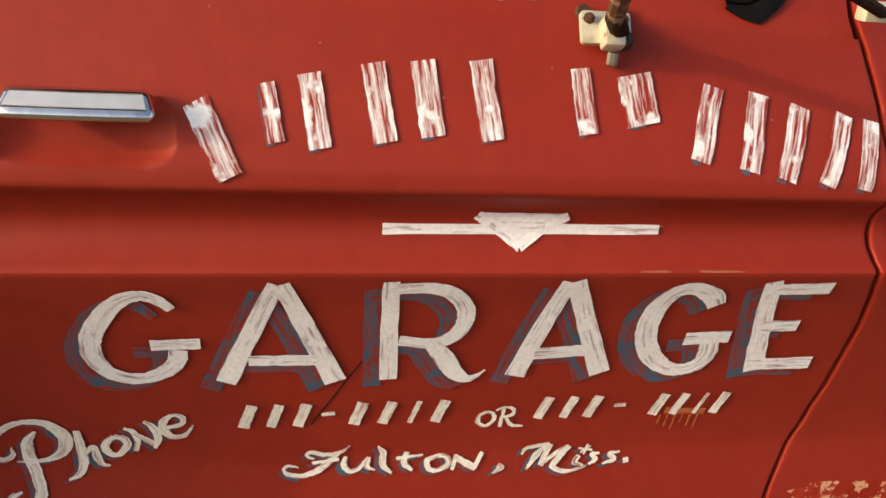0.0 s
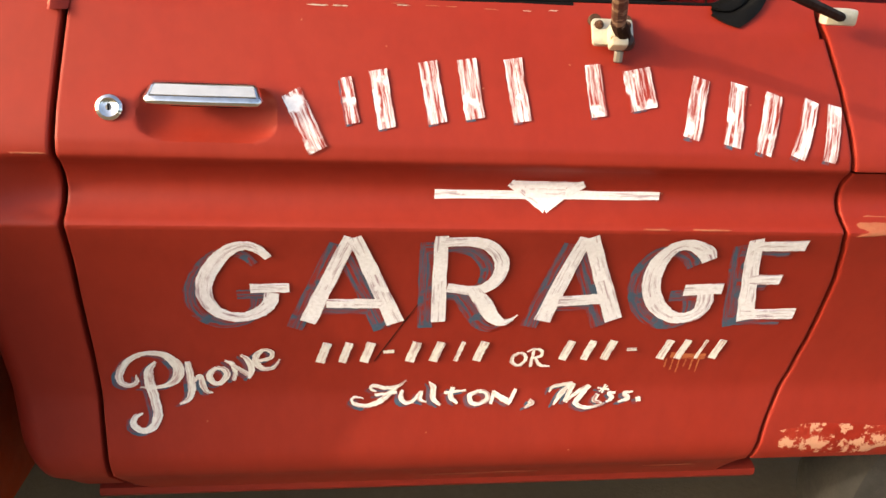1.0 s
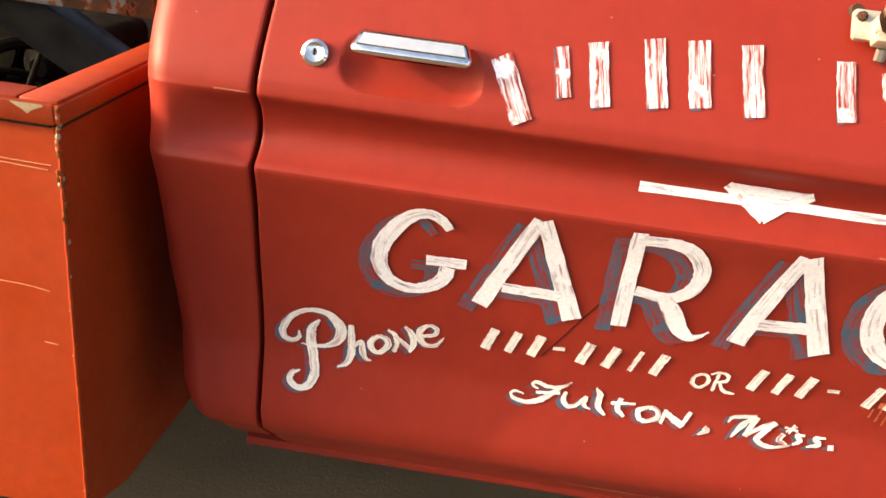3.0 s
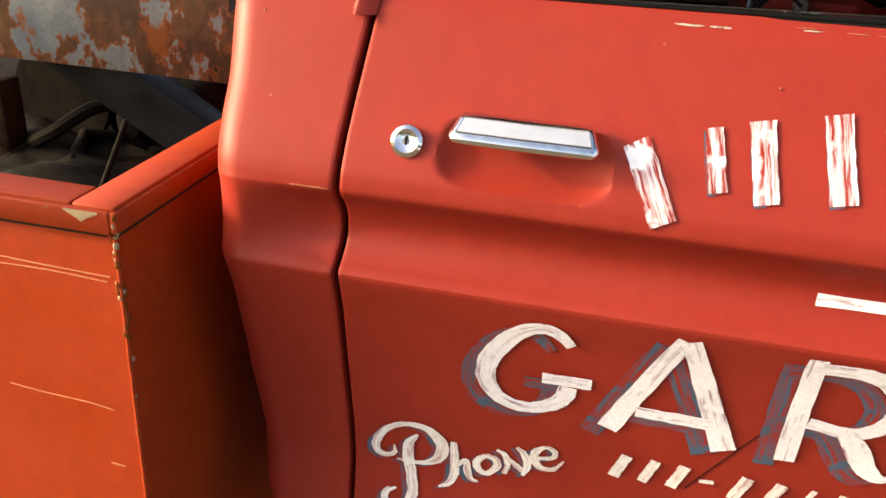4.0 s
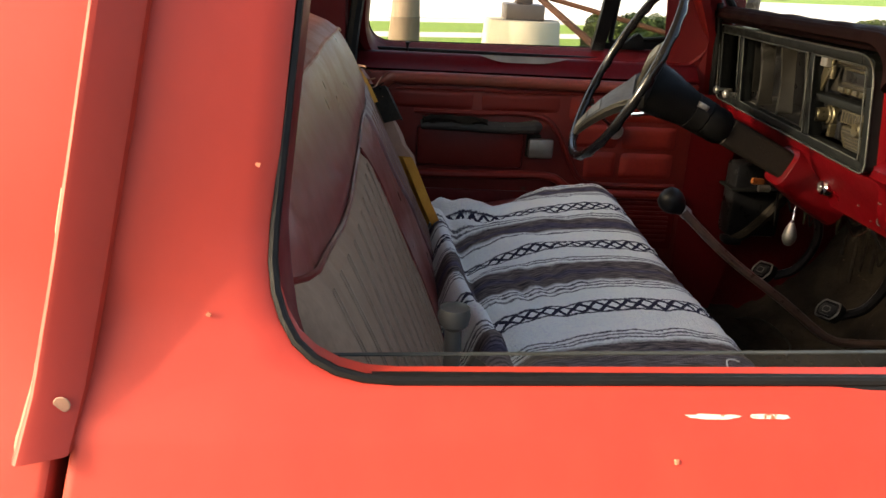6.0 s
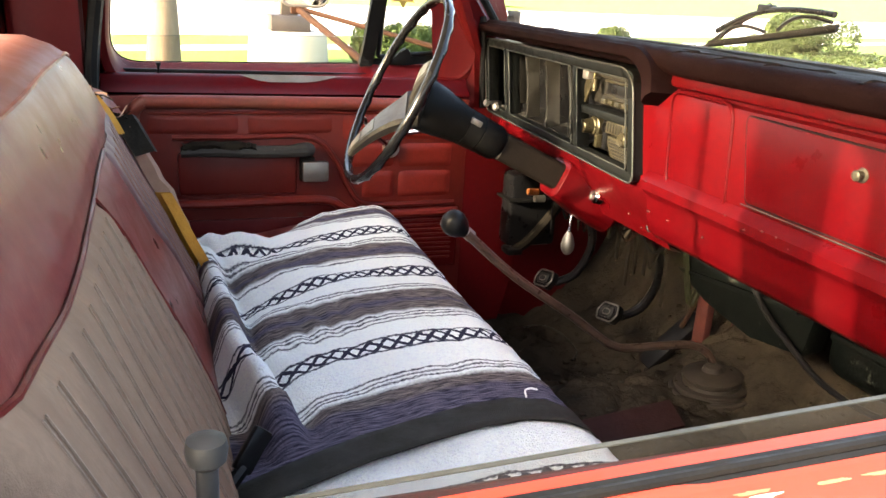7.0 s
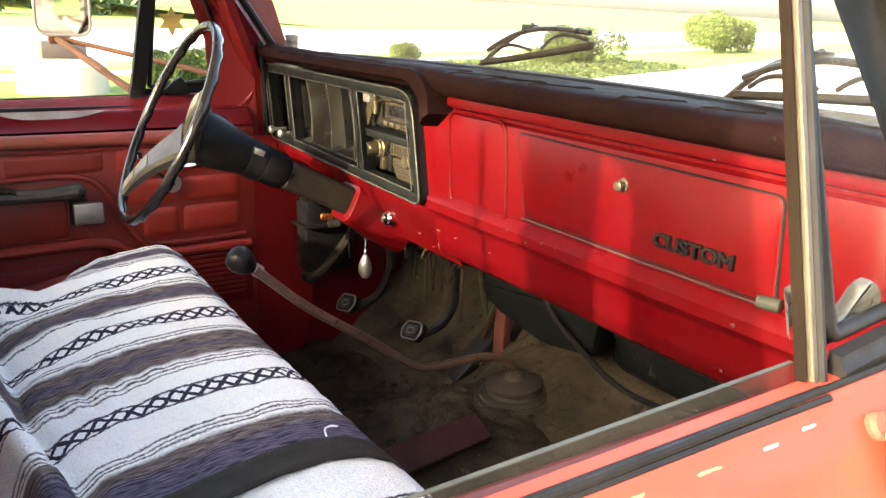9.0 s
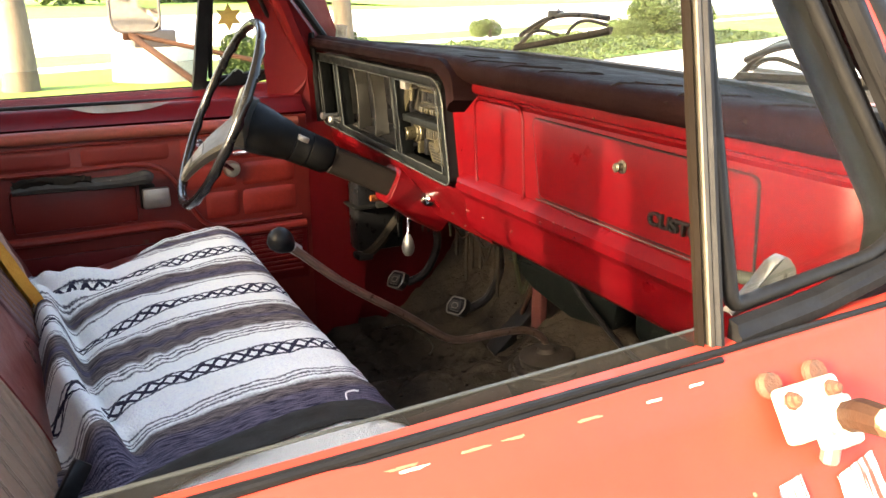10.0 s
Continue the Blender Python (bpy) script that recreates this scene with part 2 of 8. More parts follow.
def rust_plate():
    """Bare blue-grey plate with black paint left in places, eaten by brown rust with orange rims."""
    m = surf("rust eaten plate", (0.15, 0.19, 0.22), (0.24, 0.26, 0.24), 9.0, 0.42, 0.35, 0.35, 40)
    n, l = m.node_tree.nodes, m.node_tree.links
    b = n["Principled BSDF"]
    co = n.new("ShaderNodeTexCoord")
    mp = n.new("ShaderNodeMapping")
    mp.inputs["Scale"].default_value = (1.15, 1.0, 0.85)
    l.new(co.outputs["Object"], mp.inputs[0])

    def field(scale, detail, rough, off=0.0):
        t, a = n.new("ShaderNodeTexNoise"), n.new("ShaderNodeVectorMath")
        a.operation, a.inputs[1].default_value = "ADD", (off, off * 0.7, off * 1.3)
        t.inputs["Scale"].default_value, t.inputs["Detail"].default_value, t.inputs["Roughness"].default_value = scale, detail, rough
        l.new(mp.outputs[0], a.inputs[0])
        l.new(a.outputs[0], t.inputs["Vector"])
        return t.outputs["Fac"]

    def above(f, lo, hi):
        r = n.new("ShaderNodeMapRange")
        r.inputs["From Min"].default_value, r.inputs["From Max"].default_value = lo, hi
        l.new(f, r.inputs["Value"])
        return r.outputs[0]

    def over_col(fac, low, c):
        x = n.new("ShaderNodeMix")
        x.data_type = "RGBA"
        l.new(fac, x.inputs[0])
        l.new(low, x.inputs[6])
        if isinstance(c, tuple):
            x.inputs[7].default_value = (*c, 1)
        else:
            l.new(c, x.inputs[7])
        return x.outputs[2]

    col = b.inputs["Base Color"].links[0].from_socket
    col = over_col(above(field(4.0, 4.0, 0.5, 5.0), 0.57, 0.59), col, (0.014, 0.016, 0.018))
    rust = field(7.0, 9.0, 0.66)
    col = over_col(above(rust, 0.468, 0.474), col, (0.19, 0.060, 0.016))
    brown = n.new("ShaderNodeMix")
    brown.data_type = "RGBA"
    brown.inputs[6].default_value, brown.inputs[7].default_value = (0.062, 0.034, 0.022, 1), (0.125, 0.062, 0.030, 1)
    l.new(above(field(16.0, 7.0, 0.7, 2.0), 0.40, 0.62), brown.inputs[0])
    col = over_col(above(rust, 0.482, 0.500), col, brown.outputs[2])
    col = over_col(above(field(10.0, 6.0, 0.6, 9.0), 0.59, 0.64), col, (0.22, 0.070, 0.018))
    l.new(col, b.inputs["Base Color"])
    return m


M["plate"] = rust_plate()
for k, level in (("pad", 0.03), ("mat", 0.02), ("cloth", 0.1), ("duct", 0.03), ("hull", 0.06), ("foam", 0.1), ("lining", 0.1), ("asphalt", 0.05), ("brown_seal", 0.02), ("rubber", 0.1), ("scuff", 0.1), ("greyblack", 0.07), ("black", 0.10), ("cream_old", 0.1), ("paint_in", 0.12), ("pad_worn", 0.03), ("blacksteel", 0.2), ("paint_dark", 0.12), ("radio", 0.3), ("whiteplastic", 0.1), ("vinyl", 0.2), ("vinyl_lit", 0.2), ("rubber_fade", 0.12), ("orange_bare", 0.05), ("rust", 0.1)):
    M[k].node_tree.nodes["Principled BSDF"].inputs["Specular IOR Level"].default_value = level


# Mesh helpers
def part(name, bm, material, parent=None, label="", smooth=35):
    me = bpy.data.meshes.new(name)
    bmesh.ops.recalc_face_normals(bm, faces=bm.faces)
    bm.to_mesh(me)
    bm.free()
    me.materials.append(M[material] if isinstance(material, str) else material)
    if smooth:
        me.shade_smooth()
        me.set_sharp_from_angle(angle=radians(smooth))
    ob = new(name, me)
    ob.parent = parent
    if label:
        ob["label"] = label
    return ob


def thing(name, label, category, group="", kind=""):
    return tagged(new(name), label, category, group, kind)


def bevel(bm, geom_edges, r, seg=2):
    bmesh.ops.bevel(bm, geom=geom_edges, offset=r, segments=seg, affect="EDGES", profile=0.5)


def box(x0, x1, y0, y1, z0, z1, r=0.0, bm=None, m=None, seg=2):
    b = bmesh.new()
    bmesh.ops.create_cube(b, size=1.0)
    for v in b.verts:
        v.co = Vector((x0 + (v.co.x + 0.5) * (x1 - x0), y0 + (v.co.y + 0.5) * (y1 - y0), z0 + (v.co.z + 0.5) * (z1 - z0)))
    if r:
        bevel(b, b.edges[:], r, seg)
    if m is not None:
        b.transform(m)
    return merge(bm, b)


def merge(bm, b):
    if bm is None:
        return b
    me = bpy.data.meshes.new("scratch")
    b.to_mesh(me)
    b.free()
    bm.from_mesh(me)
    bpy.data.meshes.remove(me)
    return bm


def loft(rows, bm=None, wrap=False, caps=False):
    bm = bm or bmesh.new()
    vs = [[bm.verts.new(p) for p in row] for row in rows]
    for a, b in zip(vs, vs[1:]):
        k = len(a)
        for i in range(k if wrap else k - 1):
            j = (i + 1) % k
            bm.faces.new((a[i], a[j], b[j], b[i]))
    if caps:
        bm.faces.new(vs[0][::-1])
        bm.faces.new(vs[-1])
    return bm


def curve_points(pts, n=6, closed=False):
    """A smooth line through the points."""
    p = [Vector(q) for q in pts]
    out = []
    k = len(p)
    for i in range(k if closed else k - 1):
        a, b = p[i], p[(i + 1) % k]
        a0 = p[i - 1] if (i > 0 or closed) else a - (b - a)
        b1 = p[(i + 2) % k] if (i + 2 < k or closed) else b + (b - a)
        for j in range(n):
            t = j / n
            out.append(0.5 * ((2 * a) + (b - a0) * t + (2 * a0 - 5 * a + 4 * b - b1) * t * t + (3 * a - a0 - 3 * b + b1) * t ** 3))
    if not closed:
        out.append(p[-1])
    return out


def tube(pts, r, bm=None, n=10, closed=False, smooth=5, radii=None):
    line = curve_points(pts, smooth, closed) if smooth else [Vector(q) for q in pts]
    rows, k = [], len(line)
    up = None
    for i, p in enumerate(line):
        d = (line[(i + 1) % k] if (closed or i + 1 < k) else p) - (line[i - 1] if (closed or i) else p)
        d.normalize()
        if up is None:
            up = d.orthogonal().normalized()
        up = (up - d * up.dot(d)).normalized()
        side = d.cross(up)
        rad = r if radii is None else float(np.interp(i / max(1, k - 1), np.linspace(0, 1, len(radii)), radii))
        rows.append([p + rad * (up * math.cos(a) + side * math.sin(a)) for a in [2 * math.pi * j / n for j in range(n)]])
    if closed:
        rows.append(rows[0])
        b = loft(rows, None, True)
        bmesh.ops.remove_doubles(b, verts=b.verts, dist=1e-6)
        return merge(bm, b)
    return loft(rows, bm, True, True)


def lathe(origin, axis, profile, bm=None, n=24):
    """Profile rows of (radius, height along the axis)."""
    q = Vector(axis).to_track_quat("Z", "Y").to_matrix()
    rows = [[Vector(origin) + q @ Vector((max(r, 1e-4) * math.cos(a), max(r, 1e-4) * math.sin(a), h)) for a in [2 * math.pi * j / n for j in range(n)]] for r, h in profile]
    return loft(rows, bm, True, True)


def prism(pts, axis, depth, bm=None, r=0.0):
    """A flat outline of 3D points, pushed along axis by depth."""
    b = bmesh.new()
    f = b.faces.new([b.verts.new(p) for p in pts])
    ext = bmesh.ops.extrude_face_region(b, geom=[f])
    mv = [e for e in ext["geom"] if isinstance(e, bmesh.types.BMVert)]
    bmesh.ops.translate(b, verts=mv, vec=Vector(axis).normalized() * depth)
    if r:
        bevel(b, b.edges[:], r)
    return merge(bm, b)


def rounded(poly, radii, seg=6):
    """Round the corners of a 2D outline."""
    out, k = [], len(poly)
    for i in range(k):
        p, a, b = (np.array(poly[j % k], float) for j in (i, i - 1, i + 1))
        r = radii[i] if isinstance(radii, (list, tuple)) else radii
        if r <= 0:
            out.append(tuple(p))
            continue
        da, db = a - p, b - p
        s, e = p + da / np.linalg.norm(da) * r, p + db / np.linalg.norm(db) * r
        for j in range(seg + 1):
            t = j / seg
            out.append(tuple((1 - t) ** 2 * s + 2 * t * (1 - t) * p + t * t * e))
    return out


def ring_hit(poly, c, ang):
    """Where the ray from c at that angle leaves the outline."""
    d, best = np.array((math.cos(ang), math.sin(ang))), None
    for i in range(len(poly)):
        a, b = np.array(poly[i], float), np.array(poly[(i + 1) % len(poly)], float)
        m = np.array([[d[0], a[0] - b[0]], [d[1], a[1] - b[1]]])
        if abs(np.linalg.det(m)) < 1e-12:
            continue
        t, s = np.linalg.solve(m, a - c)
        if t > 0 and -1e-9 <= s <= 1 + 1e-9 and (best is None or t > best):
            best = t
    return c + d * best


# Shape of the truck's flank: the face's y at each height; the truck's middle is at y = MID
MID = 1.83
FLANK = [(0.40, 0.95), (0.52, 0.915), (0.56, 0.893), (0.60, 0.862), (0.625, 0.836), (0.66, 0.828), (0.72, 0.838), (0.78, 0.848), (0.85, 0.840), (0.95, 0.818), (1.05, 0.788),
         (1.10, 0.767), (1.110, 0.763), (1.115, 0.763), (1.126, 0.781), (1.138, 0.794), (1.153, 0.800), (1.170, 0.799), (1.190, 0.790), (1.206, 0.772), (1.213, 0.766), (1.235, 0.769), (1.27, 0.787), (1.31, 0.815),
         (1.36, 0.842), (1.40, 0.864), (1.418, 0.880), (1.45, 0.896), (1.53, 0.912), (1.60, 0.930), (2.0, 1.063)]
FZ = np.linspace(0.40, 2.0, 1601)
FY = np.interp(FZ, [a for a, _ in FLANK], [b for _, b in FLANK])
KERN = np.exp(-0.5 * (np.arange(-16, 17) / 2.6) ** 2)
FY[16:-16] = np.convolve(FY, KERN / KERN.sum(), "valid")


def flank(z):
    return float(np.interp(z, FZ, FY))


def rear_gap(z):
    return float(np.interp(z, [0.545, 0.56, 0.60, 0.75, 0.95, 1.10, 1.22, 1.31, 1.40, 1.48, 1.57, 2.0], [-0.37, -0.405, -0.424, -0.428, -0.431, -0.427, -0.427, -0.424, -0.416, -0.404, -0.396, -0.35]))


def front_gap(z):
    return float(np.interp(z, [0.53, 0.55, 0.60, 0.65, 0.70, 0.75, 0.81, 0.88, 0.95, 1.02, 1.07, 1.10, 1.22, 1.32, 1.45], [0.695, 0.712, 0.727, 0.735, 0.742, 0.755, 0.772, 0.781, 0.783, 0.778, 0.766, 0.754, 0.737, 0.724, 0.687]))


def over(y):
    """The same place on the truck's other side."""
    return 2 * MID - y


# The truck: body
truck = thing("pickup_truck", "faded red old pickup tow truck with hand-painted door lettering", "truck")

Z_ROWS = sorted(set([round(v, 4) for v in np.linspace(0.56, 1.395, 56)] + [0.548, 0.552, 1.105, 1.110, 1.113, 1.117, 1.122, 1.200, 1.206, 1.210, 1.213, 1.217, 1.222]))
OPENING = rounded([(-0.323, 1.4205), (0.535, 1.435), (0.582, 1.462), (0.372, 1.90), (-0.283, 1.90)], [0.075, 0.02, 0.03, 0.04, 0.06], 8)
OUTSIDE = [(-0.4155, 1.395), (0.69, 1.395), (0.684, 1.45), (0.625, 1.50), (0.380, 1.96), (-0.352, 1.96), (-0.393, 1.57), (-0.402, 1.48)]


def side_y(y, near):
    return y if near else over(y)


def scoop(x, z):
    """Depth of the hollow behind the door handle."""
    u, v = (x + 0.224) / 0.094, (z - 1.270) / 0.036
    d = (abs(u) ** 4 + abs(v) ** 3)
    return 0.021 * max(0.0, 1 - d) ** 0.8


def tuck(x, z):
    """How far the door's face curls in towards the rear edge of its window."""
    return 0.013 * min(1.0, max(0.0, (-0.24 - x) / 0.07)) * min(1.0, max(0.0, (z - 1.44) / 0.06))


def skin(x_of, z_rows, near, n=26, turn_in=0.02, hollow=False):
    """A panel whose ends follow x_of(z) = (rear, front), with its edges rolled in."""
    rows = []
    for z in z_rows:
        a, b = x_of(z)
        y = flank(z)
        xs = [(a, turn_in), (a, 0.004), (a + 0.0012, 0.0012), (a + 0.004, 0.0)] + [(a + 0.006 + (b - a - 0.012) * i / n, 0.0) for i in range(n + 1)] + [(b - 0.004, 0.0), (b - 0.0012, 0.0012), (b, 0.004), (b, turn_in)]
        if hollow:
            xs = sorted(xs[4:-4] + [(x, 0.0) for x in np.arange(-0.324, -0.126, 0.0045)], key=lambda q: q[0])
            ends = ((a, turn_in), (a, 0.004), (a + 0.0012, 0.0012), (a + 0.004, 0.0))
            xs = list(ends) + xs + [(b - 0.004, 0.0), (b - 0.0012, 0.0012), (b, 0.004), (b, turn_in)]
        rows.append([(x, side_y(y + d + (scoop(x, z) if hollow else 0.0), near), z) for x, d in xs])
    return rows


M["bright_strip"] = surf("dull bronze strip", (0.05, 0.042, 0.03), (0.03, 0.025, 0.018), 30.0, 0.45, 0.5, 0.05)


M["latch"] = surf("dull grey plated latch", (0.14, 0.14, 0.135), (0.07, 0.07, 0.068), 30.0, 0.35, 0.6, 0.05)
M["lock_grey"] = surf("rubbed grey plastic", (0.030, 0.030, 0.029), (0.016, 0.016, 0.015), 40.0, 0.45, bump=0.05)


def build_door(near):
    door = new("door")
    door.parent = truck
    door["label"] = "faded red right door with white and blue lettering, window down" if near else "left door with dark red vinyl trim panel"
    part("door_skin", loft(skin(lambda z: (rear_gap(z) + 0.0035, front_gap(z) - 0.0035), sorted(Z_ROWS + [round(v, 4) for v in np.arange(1.230, 1.314, 0.004)]) if near else Z_ROWS, near, 40, hollow=near)), "paint", door)
    # window surround
    c, k = np.array((0.08, 1.58)), 120
    rings = [[] for _ in range(10)]
    angs = sorted([2 * math.pi * i / k for i in range(k)] + [math.atan2(q[1] - c[1], q[0] - c[0]) % (2 * math.pi) for q in OUTSIDE + OPENING])
    for a in angs:
        o, i = ring_hit(OUTSIDE, c, a), ring_hit(OPENING, c, a)
        d = (o - i) / np.linalg.norm(o - i)
        for ring, (p, dep) in zip(rings, ((o, 0.0), (o * 0.9 + i * 0.1, 0.0), (o * 0.8 + i * 0.2, 0.0), (o * 0.65 + i * 0.35, 0.0), ((o + i) / 2, 0.0), (o * 0.35 + i * 0.65, 0.0), (o * 0.2 + i * 0.8, 0.0), (i + d * 0.006, 0.0), (i + d * 0.001, 0.003), (i, 0.020))):
            ring.append((p[0], side_y(flank(p[1]) + dep + tuck(i[0], p[1]) * min(1.0, np.linalg.norm(p - o) / max(1e-6, np.linalg.norm(i - o))) ** 1.6, near), p[1]))
    part("window_surround", loft(rings, None, True), "paint", door)
    # inner shell of the door and its sill
    inner_y = 1.02
    rows = []
    for z in np.linspace(0.56, 1.336, 14):
        rows.append([(x, side_y(inner_y, near), z) for x in np.linspace(rear_gap(z) + 0.03, front_gap(z) - 0.06, 12)])
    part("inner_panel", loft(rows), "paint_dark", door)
    up = 0.0 if near else 0.032
    b = bmesh.new()
    rows = [[(x, side_y(y, near), z) for x in np.linspace(-0.34, 0.56, 14)] for y, z in ((0.940, 1.35), (0.940, 1.368 + up), (0.945, 1.372 + up), (0.976, 1.374 + up), (0.986, 1.369 + up), (0.994, 1.355 + up), (1.022, 1.335 + up))]
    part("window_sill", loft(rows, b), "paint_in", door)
    ring2 = []
    for dep, sc in ((0.020, 1.0), (0.055, 0.995), (0.075, 1.0), (0.085, 1.015), (0.085, 1.06)):
        ring2.append([(c[0] + (p[0] - c[0]) * sc, side_y(flank(p[1]) + dep + tuck(p[0], p[1]), near), c[1] + (p[1] - c[1]) * sc - max(0.0, 1.47 - p[1]) * (dep - 0.02) * (28 if near else 14)) for p in OPENING])
    if near:
        cut = [k for k, p in enumerate(OPENING) if p[0] > 0.31]
        k0, k1 = cut[0] - 1, cut[-1] + 1
        part("front_run", loft([row[k0:k1 + 1] for row in ring2]), "rubber_fade", door, "weathered black window run")
        ring2 = [row[k1:] + row[:k0 + 1] for row in ring2]
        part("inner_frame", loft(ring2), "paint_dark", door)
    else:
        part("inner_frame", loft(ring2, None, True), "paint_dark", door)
    # seals
    line = [(p[0], side_y(flank(p[1]) + 0.003 + tuck(p[0], p[1]), near), p[1]) for p in OPENING]
    part("weather_seal", tube(line, 0.0030, n=8, closed=True, smooth=0), "rubber", door, "black rubber seal")
    rows = []
    for x in np.linspace(-0.262, 0.300, 12):
        top = 1.4205 + 0.0166 * (x + 0.323)
        rows.append([(x, side_y(y, near), top + dz) for y, dz in ((0.8835, -0.020), (0.8835, -0.0035), (0.8855, -0.0015), (0.8895, -0.0022), (0.8905, 0.0006), (0.8945, 0.0008), (0.896, -0.002), (0.896, -0.020))])
    part("belt_seal", loft(rows, None, True, True), "rubber", door, "black rubber belt strip")
    top = 1.4265 if near else 1.495
    rows = [[(x, side_y(y, near), z) for x in np.linspace(-0.31, 0.312, 10)] for y, z in ((0.918, 1.36), (0.920, top - 0.001), (0.9244, top - 0.001), (0.923, 1.36))]
    rows = [[(x, y, z + (0.03 * x if z > 1.4 else 0.0)) for x, y, z in row] for row in rows]
    g = part("window_glass", loft(rows), "dusty", door, "wound-down window glass edge")
    g.visible_shadow = False
    part("glass_edge", box(-0.30, 0.310, *sorted((side_y(0.9206, near), side_y(0.9240, near))), -0.0006, 0.0002, m=Matrix(((1, 0, 0, 0), (0, 1, 0, 0), (0.03, 0, 1, top), (0, 0, 0, 1)))), "cream_old", door, "pale ground glass edge")
    # division post of the vent window
    def post_x(z):
        return 0.300 + 0.10 * (z - 1.43)
    for nm, mat, x0, x1, y0, y1 in (("post_channel", "brown_seal", -0.005, 0.001, 0.012, 0.019), ("post_strip", "bright_strip", 0.002, 0.0042, 0.008, 0.022), ("post_seal", "rubber_fade", 0.0065, 0.0155, 0.006, 0.024)):
        rows = []
        for z in np.linspace(1.412, 1.90, 8):
            y = 0.8955 + 0.295 * (z - 1.45)
            rows.append([(post_x(z) + x, side_y(y + d, near), z) for x, d in ((x0, y1), (x0, y0 + 0.003), (x0 + 0.003, y0), (x1 - 0.003, y0), (x1, y0 + 0.003), (x1, y1))])
        part(nm, loft(rows, None, True, True), mat, door)
    if not near:
        rows = []
        for z in np.linspace(1.412, 1.90, 8):
            y = flank(z)
            rows.append([(post_x(z) + x, side_y(y + d, near), z) for x, d in ((-0.013, 0.034), (-0.013, 0.012), (0.021, 0.012), (0.021, 0.034))])
        part("post_cover", loft(rows, None, True, True), "rubber", door, "black division post")
        part("sill_seal", box(-0.30, 0.30, *sorted((over(0.946), over(0.932))), 1.400, 1.4125, 0.003), "rubber", door, "black rubber sill strip")
    # vent window
    vent = [(0.335, 1.452), (0.515, 1.470), (0.546, 1.497), (0.372, 1.845), (0.346, 1.845)]
    vv = rounded(vent, [0.01, 0.03, 0.03, 0.01, 0.005], 5)
    g = part("vent_glass", prism([(x, side_y(flank(z) + 0.020, near), z) for x, z in vv], (0, 1, 0), 0.004), "vent_glass", door)
    g.visible_shadow = False
    vline = [(x, side_y(flank(z) + 0.018, near), z) for x, z in vv]
    part("vent_seal", tube(vline, 0.0060, n=12, closed=True, smooth=0), "rubber_fade", door, "weathered grey rubber vent seal")
    low = [(0.325, flank(1.43) + 0.006, 1.437), (0.42, flank(1.44) + 0.006, 1.444), (0.542, flank(1.46) + 0.006, 1.464), (0.572, flank(1.48) + 0.008, 1.496), (0.541, flank(1.55) + 0.008, 1.56), (0.397, flank(1.85) + 0.008, 1.85)]
    rail = []
    for x, y, z in [Vector(a).lerp(Vector(b), t) for a, b in zip(low[:2], low[1:3]) for t in (0, 0.25, 0.5, 0.75, 1.0)]:
        rail.append([(x, side_y(y + d, near), z + h) for d, h in ((0.014, -0.012), (0.002, -0.012), (-0.001, -0.009), (-0.001, -0.001), (0.003, 0.002), (0.005, 0.008), (0.014, 0.010))])
    part("vent_channel", loft(rail, None, True, True), "rubber", door, "black rubber under the vent window")
    part("vent_run", tube([(x, side_y(y, near), z) for x, y, z in low[2:]], 0.009, n=10), "rubber", door)
    cut = [k for k, p in enumerate(OPENING) if p[0] > 0.335 or (p[0] > 0.30 and p[1] > 1.8)]
    edge = [np.array(OPENING[k]) for k in range(cut[0], cut[-1] + 1)]
    rows = []
    for off, dep in ((-0.004, 0.012), (-0.003, -0.003), (0.004, -0.008), (0.012, -0.006), (0.015, -0.002), (0.018, -0.006), (0.030, -0.008), (0.037, -0.005), (0.038, 0.004)):
        row = []
        for k, p in enumerate(edge):
            t = edge[min(k + 1, len(edge) - 1)] - edge[max(k - 1, 0)]
            q = np.array((t[1], -t[0])) / np.linalg.norm(t)
            w = p + q * off * min(1.0, 0.35 + 0.65 * k / 6)
            row.append((w[0], side_y(flank(w[1]) + dep, near), w[1]))
        rows.append(row)
    part("front_channel", loft(rows), "rubber", door, "wide black rubber at the front of the window", 50)
    fin = rounded([(0.350, 1.436), (0.421, 1.444), (0.421, 1.464), (0.409, 1.478), (0.395, 1.475), (0.381, 1.458), (0.366, 1.448)], [0.002, 0.003, 0.008, 0.010, 0.010, 0.02, 0.008], 6)
    lift = flank(1.455) + 0.030
    rows = [[(x + dx, side_y(lift + d, near), z + dz) for x, z in fin] for d, dx, dz in ((0.0, 0.0, 0.0), (0.002, 0.0, 0.0016), (0.010, 0.0, 0.0016), (0.012, 0.0, 0.0))]
    part("vent_latch", loft(rows, None, True, True), "latch" if near else "black", door, "grey metal vent window latch")
    if near:
        rows = [[(0.334 + 0.030 * u - 0.012 * v, side_y(lift + 0.014 + 0.012 * math.sin(math.pi * u), near), 1.440 + 0.034 * v + 0.006 * u) for u in np.linspace(0, 1, 6)] for v in np.linspace(0, 1, 5)]
        part("latch_plate", loft(rows), "latch", door, "curved metal latch plate")
    lp = lathe((-0.212, side_y(0.965, near), 1.398 if not near else 1.368), (0, 0, 1), [(0.0055, 0), (0.0055, 0.048), (0.0095, 0.052), (0.0105, 0.058), (0.0095, 0.063), (0.002, 0.065)] if near else [(0.003, 0), (0.003, 0.024), (0.006, 0.027), (0.006, 0.031), (0.002, 0.033)])
